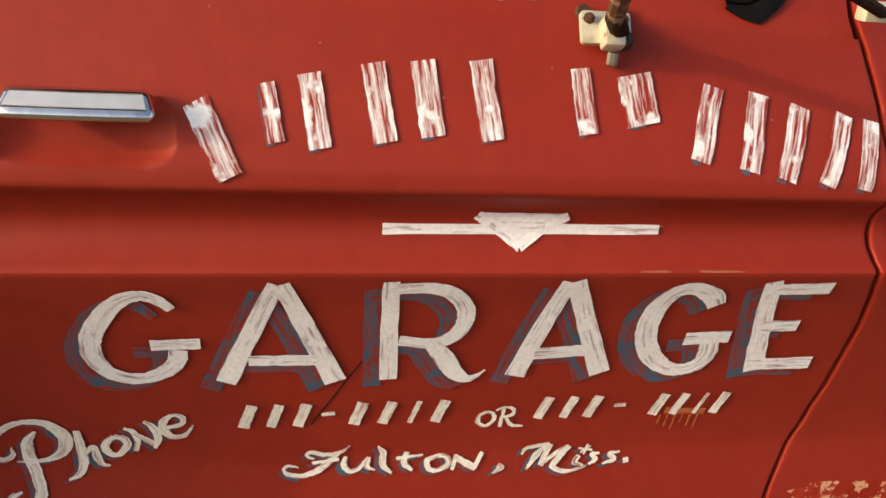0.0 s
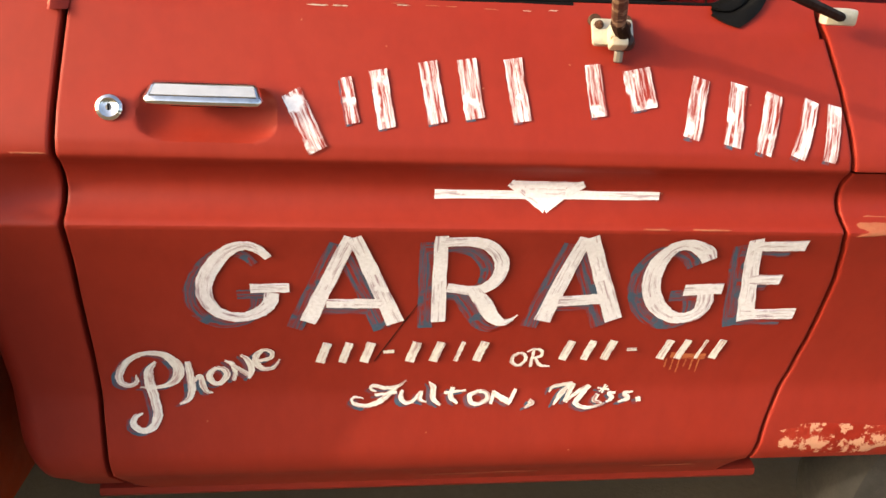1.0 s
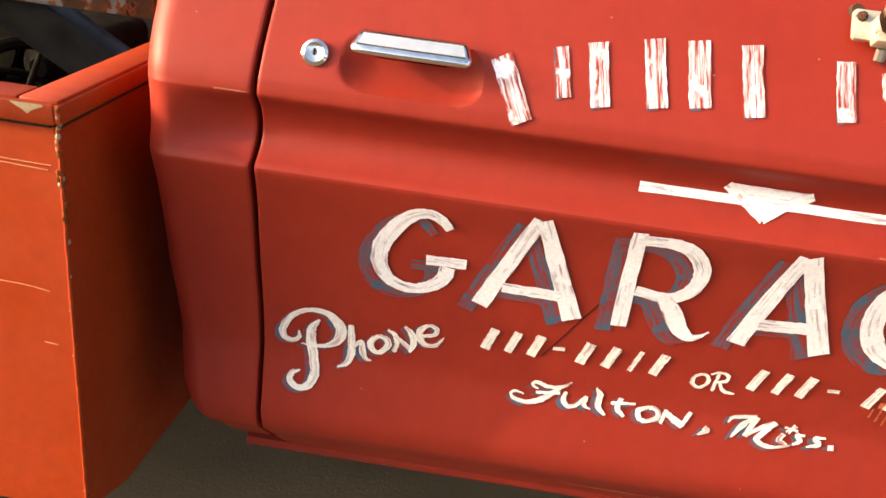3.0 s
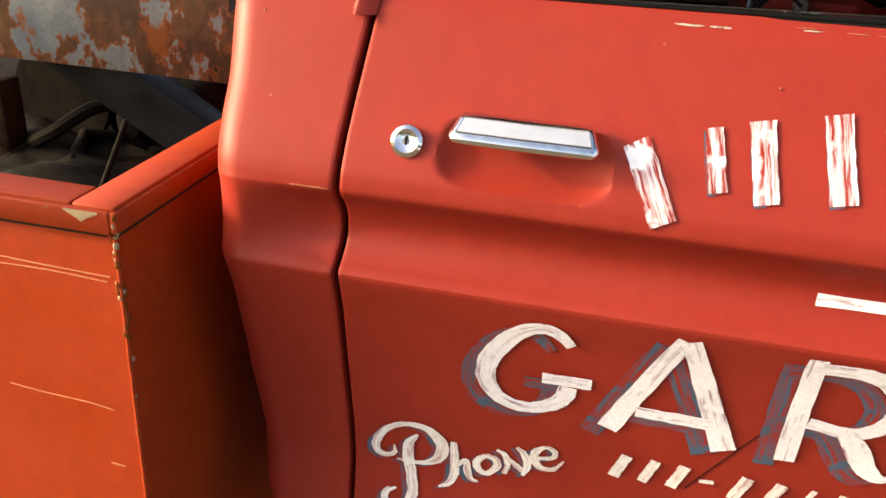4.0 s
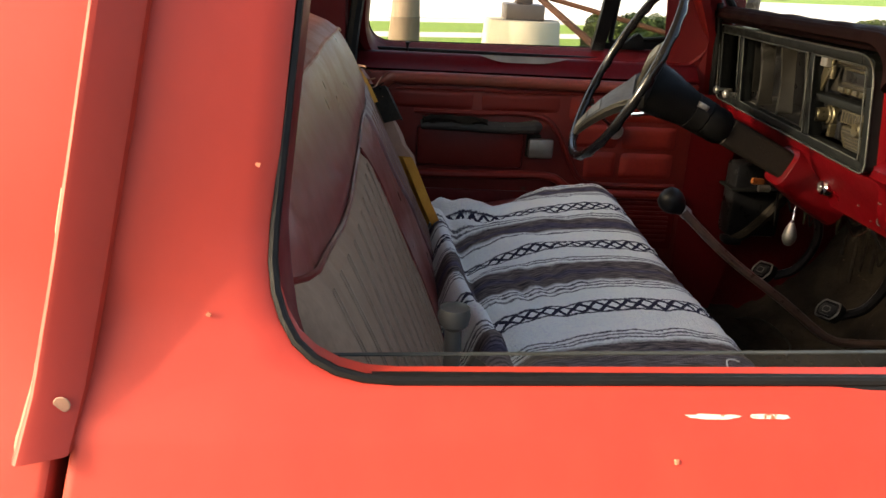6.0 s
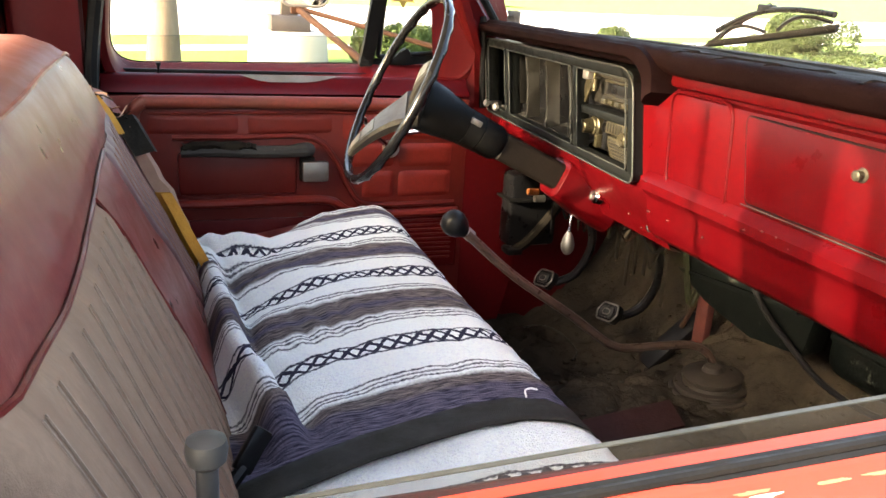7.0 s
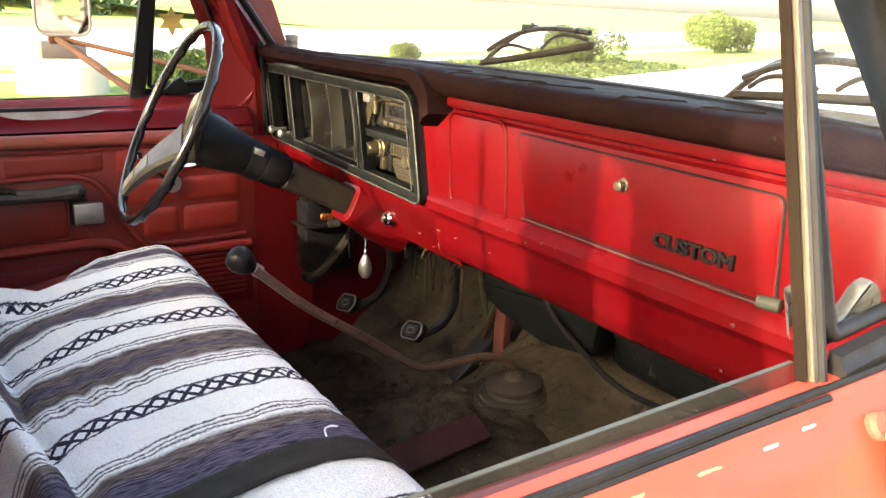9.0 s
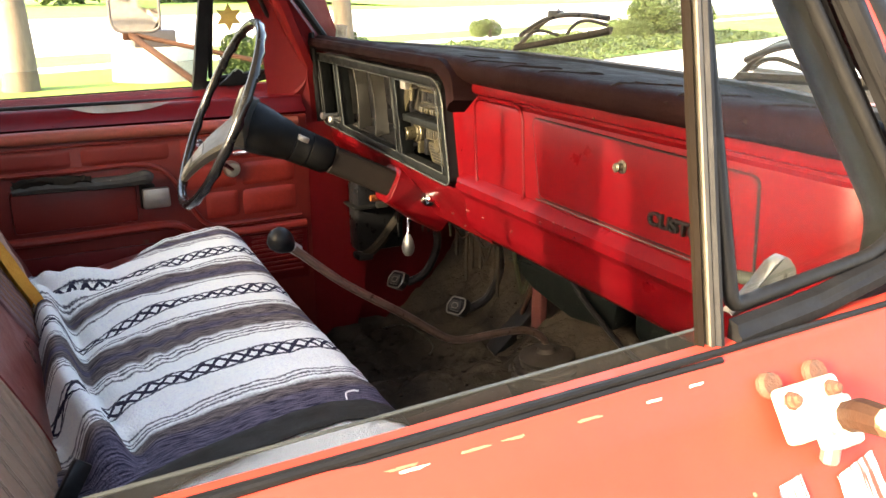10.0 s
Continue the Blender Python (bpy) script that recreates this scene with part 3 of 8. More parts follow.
    part("lock_button", lp, "lock_grey" if near else "black", door)
    return door


near_door = build_door(True)
far_door = build_door(False)

# Cab corner behind the door
def corner_rows(near):
    rows = []
    for z in [0.575, 0.58, 0.60] + [z for z in Z_ROWS if z > 0.61] + list(np.linspace(1.41, 1.96, 16)):
        y, a = flank(z), rear_gap(z) - 0.0035
        back = float(np.interp(z, [0.57, 0.62, 0.69, 0.90, 1.20, 1.31, 1.45, 1.56, 1.9], [-0.515, -0.548, -0.570, -0.588, -0.586, -0.590, -0.606, -0.588, -0.54]))
        row = [(a, y + 0.03), (a, y + 0.004), (a - 0.0012, y + 0.0012), (a - 0.004, y)]
        r = 0.044
        full = y
        smooth_y = min(y, 0.765) if 1.10 < z < 1.215 else y
        row += [(a - 0.006 + (back + r - a + 0.006) * t, full + (smooth_y - full) * 0.85 * t ** 1.5) for t in np.linspace(0, 1, 8)]
        y = full + (smooth_y - full) * 0.85
        row += [(back + r - r * math.sin(t), y + 1.25 * r * (1 - math.cos(t))) for t in np.linspace(0.15, math.pi / 2, 9)]
        row += [(back, y + 0.10), (back, y + 0.5), (back, MID)] if z < 1.45 else [(back, y + 0.085), (back, min(y + 0.12, 1.030)), (back, 1.034)]
        rows.append([(x, side_y(v, near), z) for x, v in row])
    return rows


for near in (True, False):
    part("cab_corner", loft(corner_rows(near)), "paint", truck, "faded red rear corner of the cab")

# Drip rail end on the cab corner
rail = [(-0.422, 1.392, 0.0135), (-0.418, 1.42, 0.016), (-0.409, 1.48, 0.019), (-0.397, 1.55, 0.022), (-0.384, 1.64, 0.026), (-0.355, 1.82, 0.030)]
rows = []
for x, z, p in rail:
    y = flank(z)
    rows.append([(x - 0.0175, y + 0.001, z), (x - 0.0155, y - 0.55 * p, z), (x - 0.0135, y - 0.92 * p, z), (x - 0.0115, y - p, z), (x - 0.0085, y - 0.97 * p, z), (x + 0.008, y - 0.42 * p, z), (x + 0.0100, y - 0.30 * p, z), (x + 0.0108, y + 0.001, z)])
part("drip_rail", loft(rows, None, True, True), "paint", truck, "red drip rail with chipped edge", 25)

rows = []
for i in range(30):
    z = 1.397 + 0.0042 * i
    x, p = float(np.interp(z, [a[1] for a in rail], [a[0] for a in rail])), float(np.interp(z, [a[1] for a in rail], [a[2] for a in rail]))
    w = 0.5 + 0.5 * noise.noise((i * 0.7, 2, 0)) if i < 24 else 0.15
    rows.append([(x - 0.0168, flank(z) - (0.55 - 0.35 * w) * p, z), (x - 0.0158, flank(z) - 0.56 * p, z), (x - 0.0138, flank(z) - (0.70 + 0.24 * w) * p, z)])
part("bare_edge", loft(rows), "bare", truck, "chipped bare metal along the drip rail", 60)
part("rail_dent", lathe(Vector((-0.4165, flank(1.415) - 0.0112, 1.415)), (0, -1, 0), [(0.0045, 0), (0.004, 0.0004), (0.001, 0.0005)], n=14), "bare", truck, "bare spot on the drip rail")

# Fender, cowl and rocker
LOW = [z for z in Z_ROWS if 0.61 < z < 1.2085] + [1.2085]
UP = [1.2115] + [z for z in Z_ROWS if 1.212 < z] + [1.41, 1.43, 1.45]


def bow(rows, near):
    """The fender draws in a little towards the front."""
    s = 1 if near else -1
    return [[(x, y + s * (0.02 * max(0, x - 0.9) ** 2), z - 0.11 * max(0.0, x - 0.95) * max(0.0, (z - 1.22) / 0.23)) for x, y, z in row] for row in rows]


for near in (True, False):
    part("fender", loft(bow(skin(lambda z: (front_gap(z) + 0.0035, 1.02 + 0.25 * max(0, z - 0.85)), LOW, near, 14), near)), "paint", truck, "faded red front fender with rust scuffs")
    part("fender_top", loft(bow(skin(lambda z: (front_gap(z) + 0.0035, 2.35), UP, near, 24), near)), "paint", truck)
    part("fender_side", loft(bow([[(x, side_y(flank(z), near), z) for x in np.linspace(1.02 + 0.25 * max(0, z - 0.85), 2.35, 20)] for z in LOW if z > 0.98], near)), "paint", truck)
    rows = [[(x, side_y(y, near), z) for x in np.linspace(-0.47, 0.80, 12)] for y, z in ((0.96, 0.543), (0.926, 0.541), (0.916, 0.536), (0.914, 0.524), (0.922, 0.514), (0.99, 0.505))]
    part("rocker_panel", loft(rows), "paint", truck, "dull red sill panel under the door")
    w = new("wheel")
    w.parent = truck
    part("tyre", lathe((1.42, side_y(0.90, near), 0.40), (0, 1 if near else -1, 0), [(0.22, 0.03), (0.25, 0.0), (0.36, 0.0), (0.385, 0.015), (0.395, 0.04), (0.395, 0.18), (0.38, 0.21), (0.25, 0.22)], n=40), "tyre", w)
    part("rim", lathe((1.42, side_y(0.92, near), 0.40), (0, 1 if near else -1, 0), [(0.05, 0.03), (0.08, 0.06), (0.19, 0.07), (0.225, 0.01), (0.23, 0.1)], n=32), "cream_old", w)

# Roof, rear wall, cowl and hood
rows = []
for x in np.linspace(-0.53, 0.44, 10):
    rows.append([(x, y, 1.955 + 0.05 * (1 - ((y - MID) / 0.83) ** 2)) for y in np.linspace(1.0, over(1.0), 14)])
part("roof", loft(rows), "paint", truck)
# Unseen headliner, made pale to bounce light into the cab
part("headliner", loft([[(x, y, z - 0.03) for x, y, z in row] for row in rows]), "liner", truck)
rows = []
for z, xb in ((0.60, -0.47), (1.10, -0.545), (1.42, -0.545), (1.46, -0.54)):
    rows.append([(xb + 0.02, y, z) for y in np.linspace(0.98, over(0.98), 10)])
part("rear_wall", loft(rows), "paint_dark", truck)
wl = rounded([(1.098, 1.462), (over(1.098), 1.462), (over(1.098), 1.878), (1.098, 1.878)], [0.05, 0.05, 0.11, 0.11], 8)
edge = [(0.98, 1.455), (over(0.98), 1.455), (over(0.98), 1.98), (0.98, 1.98)]
cc = np.array((MID, 1.70))
turns = sorted([2 * math.pi * i / 96 for i in range(96)] + [math.atan2(q[1] - cc[1], q[0] - cc[0]) % (2 * math.pi) for q in edge + wl])
rows = []
for poly, x in ((edge, -0.525), (wl, -0.525), (wl, -0.545), (edge, -0.545)):
    rows.append([(x, *map(float, ring_hit(poly, cc, a))) for a in turns])
part("rear_window_frame", loft(rows, None, True), "paint_dark", truck)
g = part("rear_glass", prism([(-0.538, y, z) for y, z in wl], (1, 0, 0), 0.004), "glass", truck)
g.visible_shadow = False
part("rear_glass_seal", tube([(-0.527, y, z) for y, z in wl], 0.009, n=8, closed=True, smooth=0), "rubber", truck)
rows = []
for x, z, hw in ((0.97, 1.480, 0.80), (1.02, 1.478, 0.80), (1.4, 1.430, 0.79), (1.9, 1.372, 0.77), (2.25, 1.325, 0.75), (2.33, 1.30, 0.74), (2.35, 1.22, 0.74)):
    rows.append([(x, MID + hw * t, z + 0.016 * (1 - abs(t) ** 2.5) - 0.01 * (abs(t) > 0.97)) for t in np.linspace(-1, 1, 21)])
part("hood", loft(rows), "paint", truck, "red hood")
rows = [[(x, MID + hw * t, z) for t in np.linspace(-1, 1, 16)] for x, z, hw in ((0.845, 1.535, 0.80), (0.90, 1.50, 0.82), (0.985, 1.488, 0.84))]
part("cowl", loft(rows), "paint", truck)
for near in (True, False):
    rows = []
    for x, z, hw in ((0.99, 1.480, 0.80), (1.4, 1.430, 0.79), (1.9, 1.372, 0.77), (2.25, 1.325, 0.75), (2.34, 1.30, 0.74)):
        rows.append([(x, side_y(flank(1.45) + 0.004, near), min(1.448 - 0.11 * max(0.0, x - 0.95), z - 0.006)), (x, side_y(0.945, near), z - 0.008), (x, side_y(MID - hw - 0.004, near), z - 0.012)])
    part("fender_ledge", loft(rows), "paint", truck)
part("nose_panel", box(2.33, 2.36, 0.92, over(0.92), 0.62, 1.40, 0.01), "blacksteel", truck, "plain dark nose panel")
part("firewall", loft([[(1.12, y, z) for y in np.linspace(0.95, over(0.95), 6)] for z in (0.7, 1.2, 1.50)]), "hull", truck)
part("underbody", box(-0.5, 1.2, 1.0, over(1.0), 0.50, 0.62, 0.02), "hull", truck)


# Windshield, its pillars and seal
def shield(t, z):
    """Across t from -1 to 1, at height z: the bowed glass."""
    return (0.90 - 0.20 * abs(t) ** 2.4 - 0.050 * max(0.0, t) ** 9 - 0.80 * (z - 1.54), MID + 0.86 * t * (1 - 0.10 * (z - 1.54) / 0.3), z)


g = part("windshield", loft([[shield(t, z) for t in np.linspace(-1, 1, 24)] for z in np.linspace(1.535, 1.97, 6)]), "haze", truck, "dusty windshield glass")
g.visible_shadow = False
part("windshield_seal", tube([shield(t, 1.538) for t in np.linspace(-1, 1, 24)], 0.011, n=8, smooth=0), "rubber", truck, "cracked black windshield seal")
for s in (-1, 1):
    a, b = Vector(shield(s, 1.50)), Vector(shield(s, 1.97))
    a += Vector((-0.02, 0.012 * s, 0))
    b += Vector((-0.02, 0.012 * s, 0))
    rows = []
    for t in np.linspace(0, 1, 8):
        p = a.lerp(b, t)
        inner = -0.022 if s > 0 else -0.045
        ahead = 0.006 if s > 0 else 0.033
        rows.append([p + Vector(q) for q in ((ahead, 0.015 * s, 0), (ahead - 0.003, inner * 0.6 * s, 0), (min(0.0, ahead - 0.012), inner * s, 0), (-0.04, inner * 0.9 * s, 0), (-0.055, -0.006 * s, 0), (-0.05, 0.03 * s, 0), (-0.01, 0.04 * s, 0), (0.03, 0.035 * s, 0))])
    if s > 0:
        part("pillar_seal", tube([Vector(shield(1, z)) + Vector((-0.004, -0.012, 0)) for z in (1.53, 1.6, 1.7, 1.8, 1.9)], 0.010, n=8), "rubber", truck, "black windshield edge seal")
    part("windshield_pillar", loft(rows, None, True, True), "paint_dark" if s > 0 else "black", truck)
    # jamb that runs from the sill up into the pillar, with the door seal along its inner edge
    line = [(0.640, 0.64), (0.628, 1.105), (0.602, 1.306), (0.593, 1.455), (0.584, 1.570), (0.551, 1.666), (0.44, 1.88)]
    if s > 0:
        rows = []
        for x, z in line:
            rows.append([(x + dx, MID + s * (0.852 + dy), z) for dx, dy in ((0.10, 0.035), (0.012, 0.012), (0.004, -0.002), (-0.012, -0.006), (-0.035, 0.004), (-0.085, 0.018), (-0.12, 0.022))])
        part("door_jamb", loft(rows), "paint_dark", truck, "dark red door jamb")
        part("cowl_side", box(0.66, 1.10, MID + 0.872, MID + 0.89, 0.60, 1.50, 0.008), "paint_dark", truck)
        part("door_seal", tube([(x + 0.012, MID + 0.846, z) for x, z in line[:5]], 0.009, n=8), "rubber_fade", truck)
    else:
        part("cowl_side", box(0.66, 1.10, MID - 0.83, MID - 0.795, 0.60, 1.50, 0.01), "paint_dark", truck)
    part("rear_door_seal", tube([(-0.35, MID + s * 0.80, 0.66), (-0.36, MID + s * 0.80, 1.1), (-0.355, MID + s * 0.79, 1.4), (-0.33, MID + s * 0.78, 1.60), (-0.31, MID + s * 0.74, 1.80)], 0.016, n=8), "rubber", truck)
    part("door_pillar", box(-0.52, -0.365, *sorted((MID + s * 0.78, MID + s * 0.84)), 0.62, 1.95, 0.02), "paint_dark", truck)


# Inside: floor
rows = []
for x in np.linspace(-0.50, 1.12, 150):
    row = []
    for y in np.linspace(0.98, over(0.98), 170):
        u = (y - MID) / 0.27
        tunnel = 0.17 * math.exp(-abs(u) ** 3) * min(1, max(0.35, (x + 0.3) / 0.6))
        toe = max(0.0, x - 0.80) * 0.55 + max(0.0, x - 0.95) * 0.9
        row.append((x, y, 0.725 + max(tunnel, 0.0) + toe + 0.013 * noise.noise((x * 6, y * 6, 0)) - 0.016 * max(0.0, 0.22 - abs(noise.noise((x * 7, y * 5, 9)))) / 0.22 + 0.010 * abs(noise.noise((x * 16, y * 11, 3))) - 0.014 * max(0.0, 0.12 - abs(noise.noise((x * 9 + y * 4, y * 9, 15)))) / 0.12 + 0.005 * noise.noise((x * 40, y * 40, 5))))
    rows.append(row)
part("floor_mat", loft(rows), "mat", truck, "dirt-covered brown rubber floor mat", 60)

rngd = random.Random(41)
dirt = bmesh.new()
for _ in range(420):
    x, y, r = rngd.uniform(0.35, 1.02), rngd.uniform(1.25, 2.60), rngd.choice((0.002, 0.003, 0.004, 0.007))
    u = (y - MID) / 0.27
    z = 0.725 + 0.17 * math.exp(-abs(u) ** 3) + max(0.0, x - 0.80) * 0.55 + max(0.0, x - 0.95) * 0.9
    lump = bmesh.new()
    bmesh.ops.create_icosphere(lump, subdivisions=1, radius=r, matrix=Matrix.Translation((x, y, z + 0.004)) @ Matrix.Diagonal((rngd.uniform(0.8, 1.8), rngd.uniform(0.8, 1.6), 0.7, 1)))
    merge(dirt, lump)
tagged(part("floor_dirt", dirt, "mat", None), "crumbs of dry brown dirt on the floor mat", "dirt", kind="stuff")

# Bench seat
seat = new("bench_seat")
seat.parent = truck
seat["label"] = "worn maroon vinyl and tan cloth bench seat, torn seam"
Y0, Y1 = 1.0, over(1.08)


def back_point(y, s, dent=0.0):
    """Front face of the seat back, s from 0 at the foot to 1 at the top roll; lower at the driver's end."""
    x = float(np.interp(s, [0, 0.14, 0.4, 0.7, 0.9, 0.97, 1.0], [-0.150, -0.172, -0.222, -0.286, -0.332, -0.352, -0.372])) - dent
    z = float(np.interp(s, [0, 0.14, 0.4, 0.7, 0.9, 0.97, 1.0], [1.03, 1.10, 1.23, 1.38, 1.48, 1.515, 1.528]))
    x -= 0.004 * noise.noise((y * 5, s * 4, 1))
    k = float(np.interp(y, [0, 1.96, 2.04, 2.11, 2.17, 2.26, 2.42, 3], [1.0, 1.0, 0.97, 0.91, 0.82, 0.75, 0.72, 0.70]))
    return Vector((x + 0.10 * (1 - k) * s, y, 1.03 + (z - 1.03) * k))


def back_dent(y):
    e = min(y - Y0, Y1 - y)
    return 0.03 * max(0.0, 1 - e / 0.05) ** 2


def groove(y, s):
    """The sewn seam across the back, with the upper bolster standing proud of the cloth."""
    return -0.003 * min(1.0, max(0.0, (s - SEAM(y)) / 0.05)) + 0.003 * math.exp(-((s - SEAM(y)) / 0.02) ** 2)


def SEAM(y):
    return float(np.interp(y, [0.96, 1.015, 1.08, 1.21, 1.366, 1.80, 2.4], [0.804, 0.787, 0.771, 0.745, 0.736, 0.742, 0.75]))


rows = []
for s in list(np.linspace(0, 1, 44)):
    rows.append([back_point(y, s, back_dent(y) + groove(y, s)) for y in np.linspace(Y0, Y1, 70)])
part("seat_back", loft(rows), "seatvinyl", seat, "worn maroon vinyl seat back", 50)
rows = [[back_point(y, s, back_dent(y) - 0.0045) for y in np.linspace(Y0, Y1, 70)] for s in (0.975, 0.987, 1.0)]
for q in ((-0.40, 1.545), (-0.44, 1.548), (-0.50, 1.515), (-0.515, 1.40), (-0.515, 0.95)):
    rows.append([(q[0], y, min(q[1], back_point(y, 1.0).z + 0.012)) for y in np.linspace(Y0, Y1, 70)])
M["seat_top"] = surf("sun-faded brown vinyl", (0.21, 0.085, 0.058), (0.16, 0.055, 0.042), 5.0, 0.42, bump=0.15, bscale=300, spots=((0.10, 0.03, 0.025), 0.2, 9))
part("top_roll", loft(rows), "seat_top", seat, "sun-faded brown vinyl top roll", 60)
part("piping", tube([back_point(y, 0.973, back_dent(y) - 0.005) for y in np.linspace(Y0 + 0.01, 2.0, 40)], 0.0028, n=6, smooth=0), "seat_top", seat)
part("piping", tube([back_point(y, SEAM(y), back_dent(y) - 0.0005) for y in np.linspace(Y0 + 0.01, 1.81, 40)], 0.0028, n=6, smooth=0), "vinyl", seat, "maroon piping")


def insert(y_of, s1, n, mat, pleat, label, stitches):
    """A panel sewn into the lower back: y_of(s) gives its two edges at each height."""
    rows = []
    for i in range(n + 1):
        row = []
        for s in np.linspace(0.0, 1.0, 26):
            q = float(s)
            y0, y1 = y_of(q)
            y = y0 + (y1 - y0) * i / n
            top = s1(y) * q
            dip = 0.005 * (0.5 + 0.5 * math.cos(2 * math.pi * (y - y0) / pleat)) ** 6
            row.append(back_point(y, top, back_dent(y)) + Vector((0.0045 - 0.6 * dip - 0.004 * (q > 0.97) - 0.004 * (i in (0, n)), 0, 0)))
        rows.append(row)
    part("seat_insert", loft(rows), mat, seat, label, 60)
    y0, y1 = y_of(0.5)
    for k in range(1, int((y1 - y0) / pleat) + 1):
        for off in (-0.0045, 0.0045):
            line = []
            for q in np.linspace(0.02, 0.96, 30):
                a, c = y_of(float(q))
                y = a + pleat * k + off
                if y < c - 0.008:
                    line.append(back_point(y, s1(y) * float(q), back_dent(y)) + Vector((0.0042, 0, 0)))
            if len(line) > 3:
                part("stitch_line", tube(line, 0.0009, n=4, smooth=0), stitches, seat)


M["stitch"] = surf("pale stitching", (0.30, 0.21, 0.15), (0.20, 0.13, 0.09), 90.0, 0.9, bump=0.3)
CLOTH_EDGE = lambda q: float(np.interp(q, [0, 0.15, 0.43, 0.72, 0.89, 1.0], [1.675, 1.67, 1.646, 1.600, 1.577, 1.538]))
insert(lambda q: (1.004, CLOTH_EDGE(q)), SEAM, 108, "cloth", 0.052, "tan brown pleated cloth panel", "stitch")
part("piping", tube([back_point(CLOTH_EDGE(q), SEAM(1.7) * q, back_dent(1.7)) + Vector((0.003, 0.001, 0)) for q in np.linspace(0, 1, 16)], 0.0028, n=6, smooth=2), "vinyl", seat)
insert(lambda q: (float(np.interp(q, [0, 0.15, 0.355, 0.62, 0.86, 1.0], [2.06, 2.023, 1.97, 1.883, 1.827, 1.803])), 2.20), lambda y: SEAM(y) + 0.13 * max(0.0, (y - 1.90) / 0.28), 64, "seatstitch", 0.040, "purplish brown stitched vinyl panel", "lining")
# torn seam with foam showing at the driver's side
tear = [back_point(2.215, s) + Vector((0.004, 0, 0)) for s in np.linspace(0.04, 0.52, 9)]
rows = []
for i, p in enumerate(tear):
    w = 0.017 * math.sin(math.pi * (i + 0.6) / 9.2) + 0.003
    rows.append([p + Vector((0.01, -w, 0)), p + Vector((0.03, -0.2 * w, 0)), p + Vector((0.025, w * 0.8, 0)), p + Vector((-0.01, w * 1.3, 0))])
part("foam", loft(rows), "foam", seat, "yellow foam in a torn seam")
rows = []
for i, s in enumerate(np.linspace(0.20, 0.88, 12)):
    p = back_point(2.285, s)
    j = 0.008 * noise.noise((i * 0.9, 2, 0))
    g = 0.4 + 0.6 * math.sin(math.pi * (i + 1) / 13)
    rows.append([p + Vector((0.002, -0.010, 0)), p + Vector((0.024 * g + j, -0.004 + j, 0.006)), p + Vector((0.034 * g + j, 0.012, 0.0)), p + Vector((0.020 * g, 0.030, -0.006)), p + Vector((-0.01, 0.040, -0.01))])
part("torn_cover", loft(rows), "lining", seat, "torn tan seat cover flap")
rows = []
for i, s in enumerate(np.linspace(0.72, 0.90, 7)):
    p = back_point(2.23, s)
    j = 0.012 * noise.noise((i * 1.7, 5, 0))
    rows.append([p + Vector((0.01, -0.03 + j, 0)), p + Vector((0.045 + j, -0.01, 0.006)), p + Vector((0.05, 0.03 + j, -0.004)), p + Vector((0.0, 0.06, 0))])
part("torn_edge", loft(rows), "hull", seat, "frayed dark edge of the tear")
rows = []
for i, s in enumerate(np.linspace(0.80, 0.97, 7)):
    p = back_point(2.19, s)
    w = 0.018 * math.sin(math.pi * (i + 0.7) / 7.4) + 0.003
    rows.append([p + Vector((0.004, -w, 0)), p + Vector((0.014, 0, 0.002)), p + Vector((0.006, w, 0))])
part("foam", loft(rows), "foam", seat, "yellow foam in the upper tear")
rngf = random.Random(9)
for i in range(12):
    p = back_point(2.22, rngf.uniform(0.84, 1.0))
    part("thread", tube([p, p + Vector((0.012, rngf.uniform(-0.01, 0.02), 0.008)), p + Vector((rngf.uniform(0.01, 0.035), rngf.uniform(-0.02, 0.035), rngf.uniform(-0.005, 0.03)))], 0.0016, n=5), rngf.choice(("lining", "hull")), seat)

# cushion
rows = []
for x, z in ((-0.20, 0.86), (-0.20, 0.99), (-0.16, 1.005), (-0.09, 1.018), (0.0, 1.045), (0.12, 1.068), (0.22, 1.072), (0.275, 1.055), (0.300, 1.02), (0.305, 0.92), (0.29, 0.85)):
    rows.append([(x, y, z - 0.4 * back_dent(y)) for y in np.linspace(Y0, Y1, 30)])
part("seat_cushion", loft(rows), "seatvinyl", seat)
part("seat_base", box(-0.22, 0.27, Y0 + 0.04, Y1 - 0.04, 0.72, 0.86, 0.01), "hull", seat)


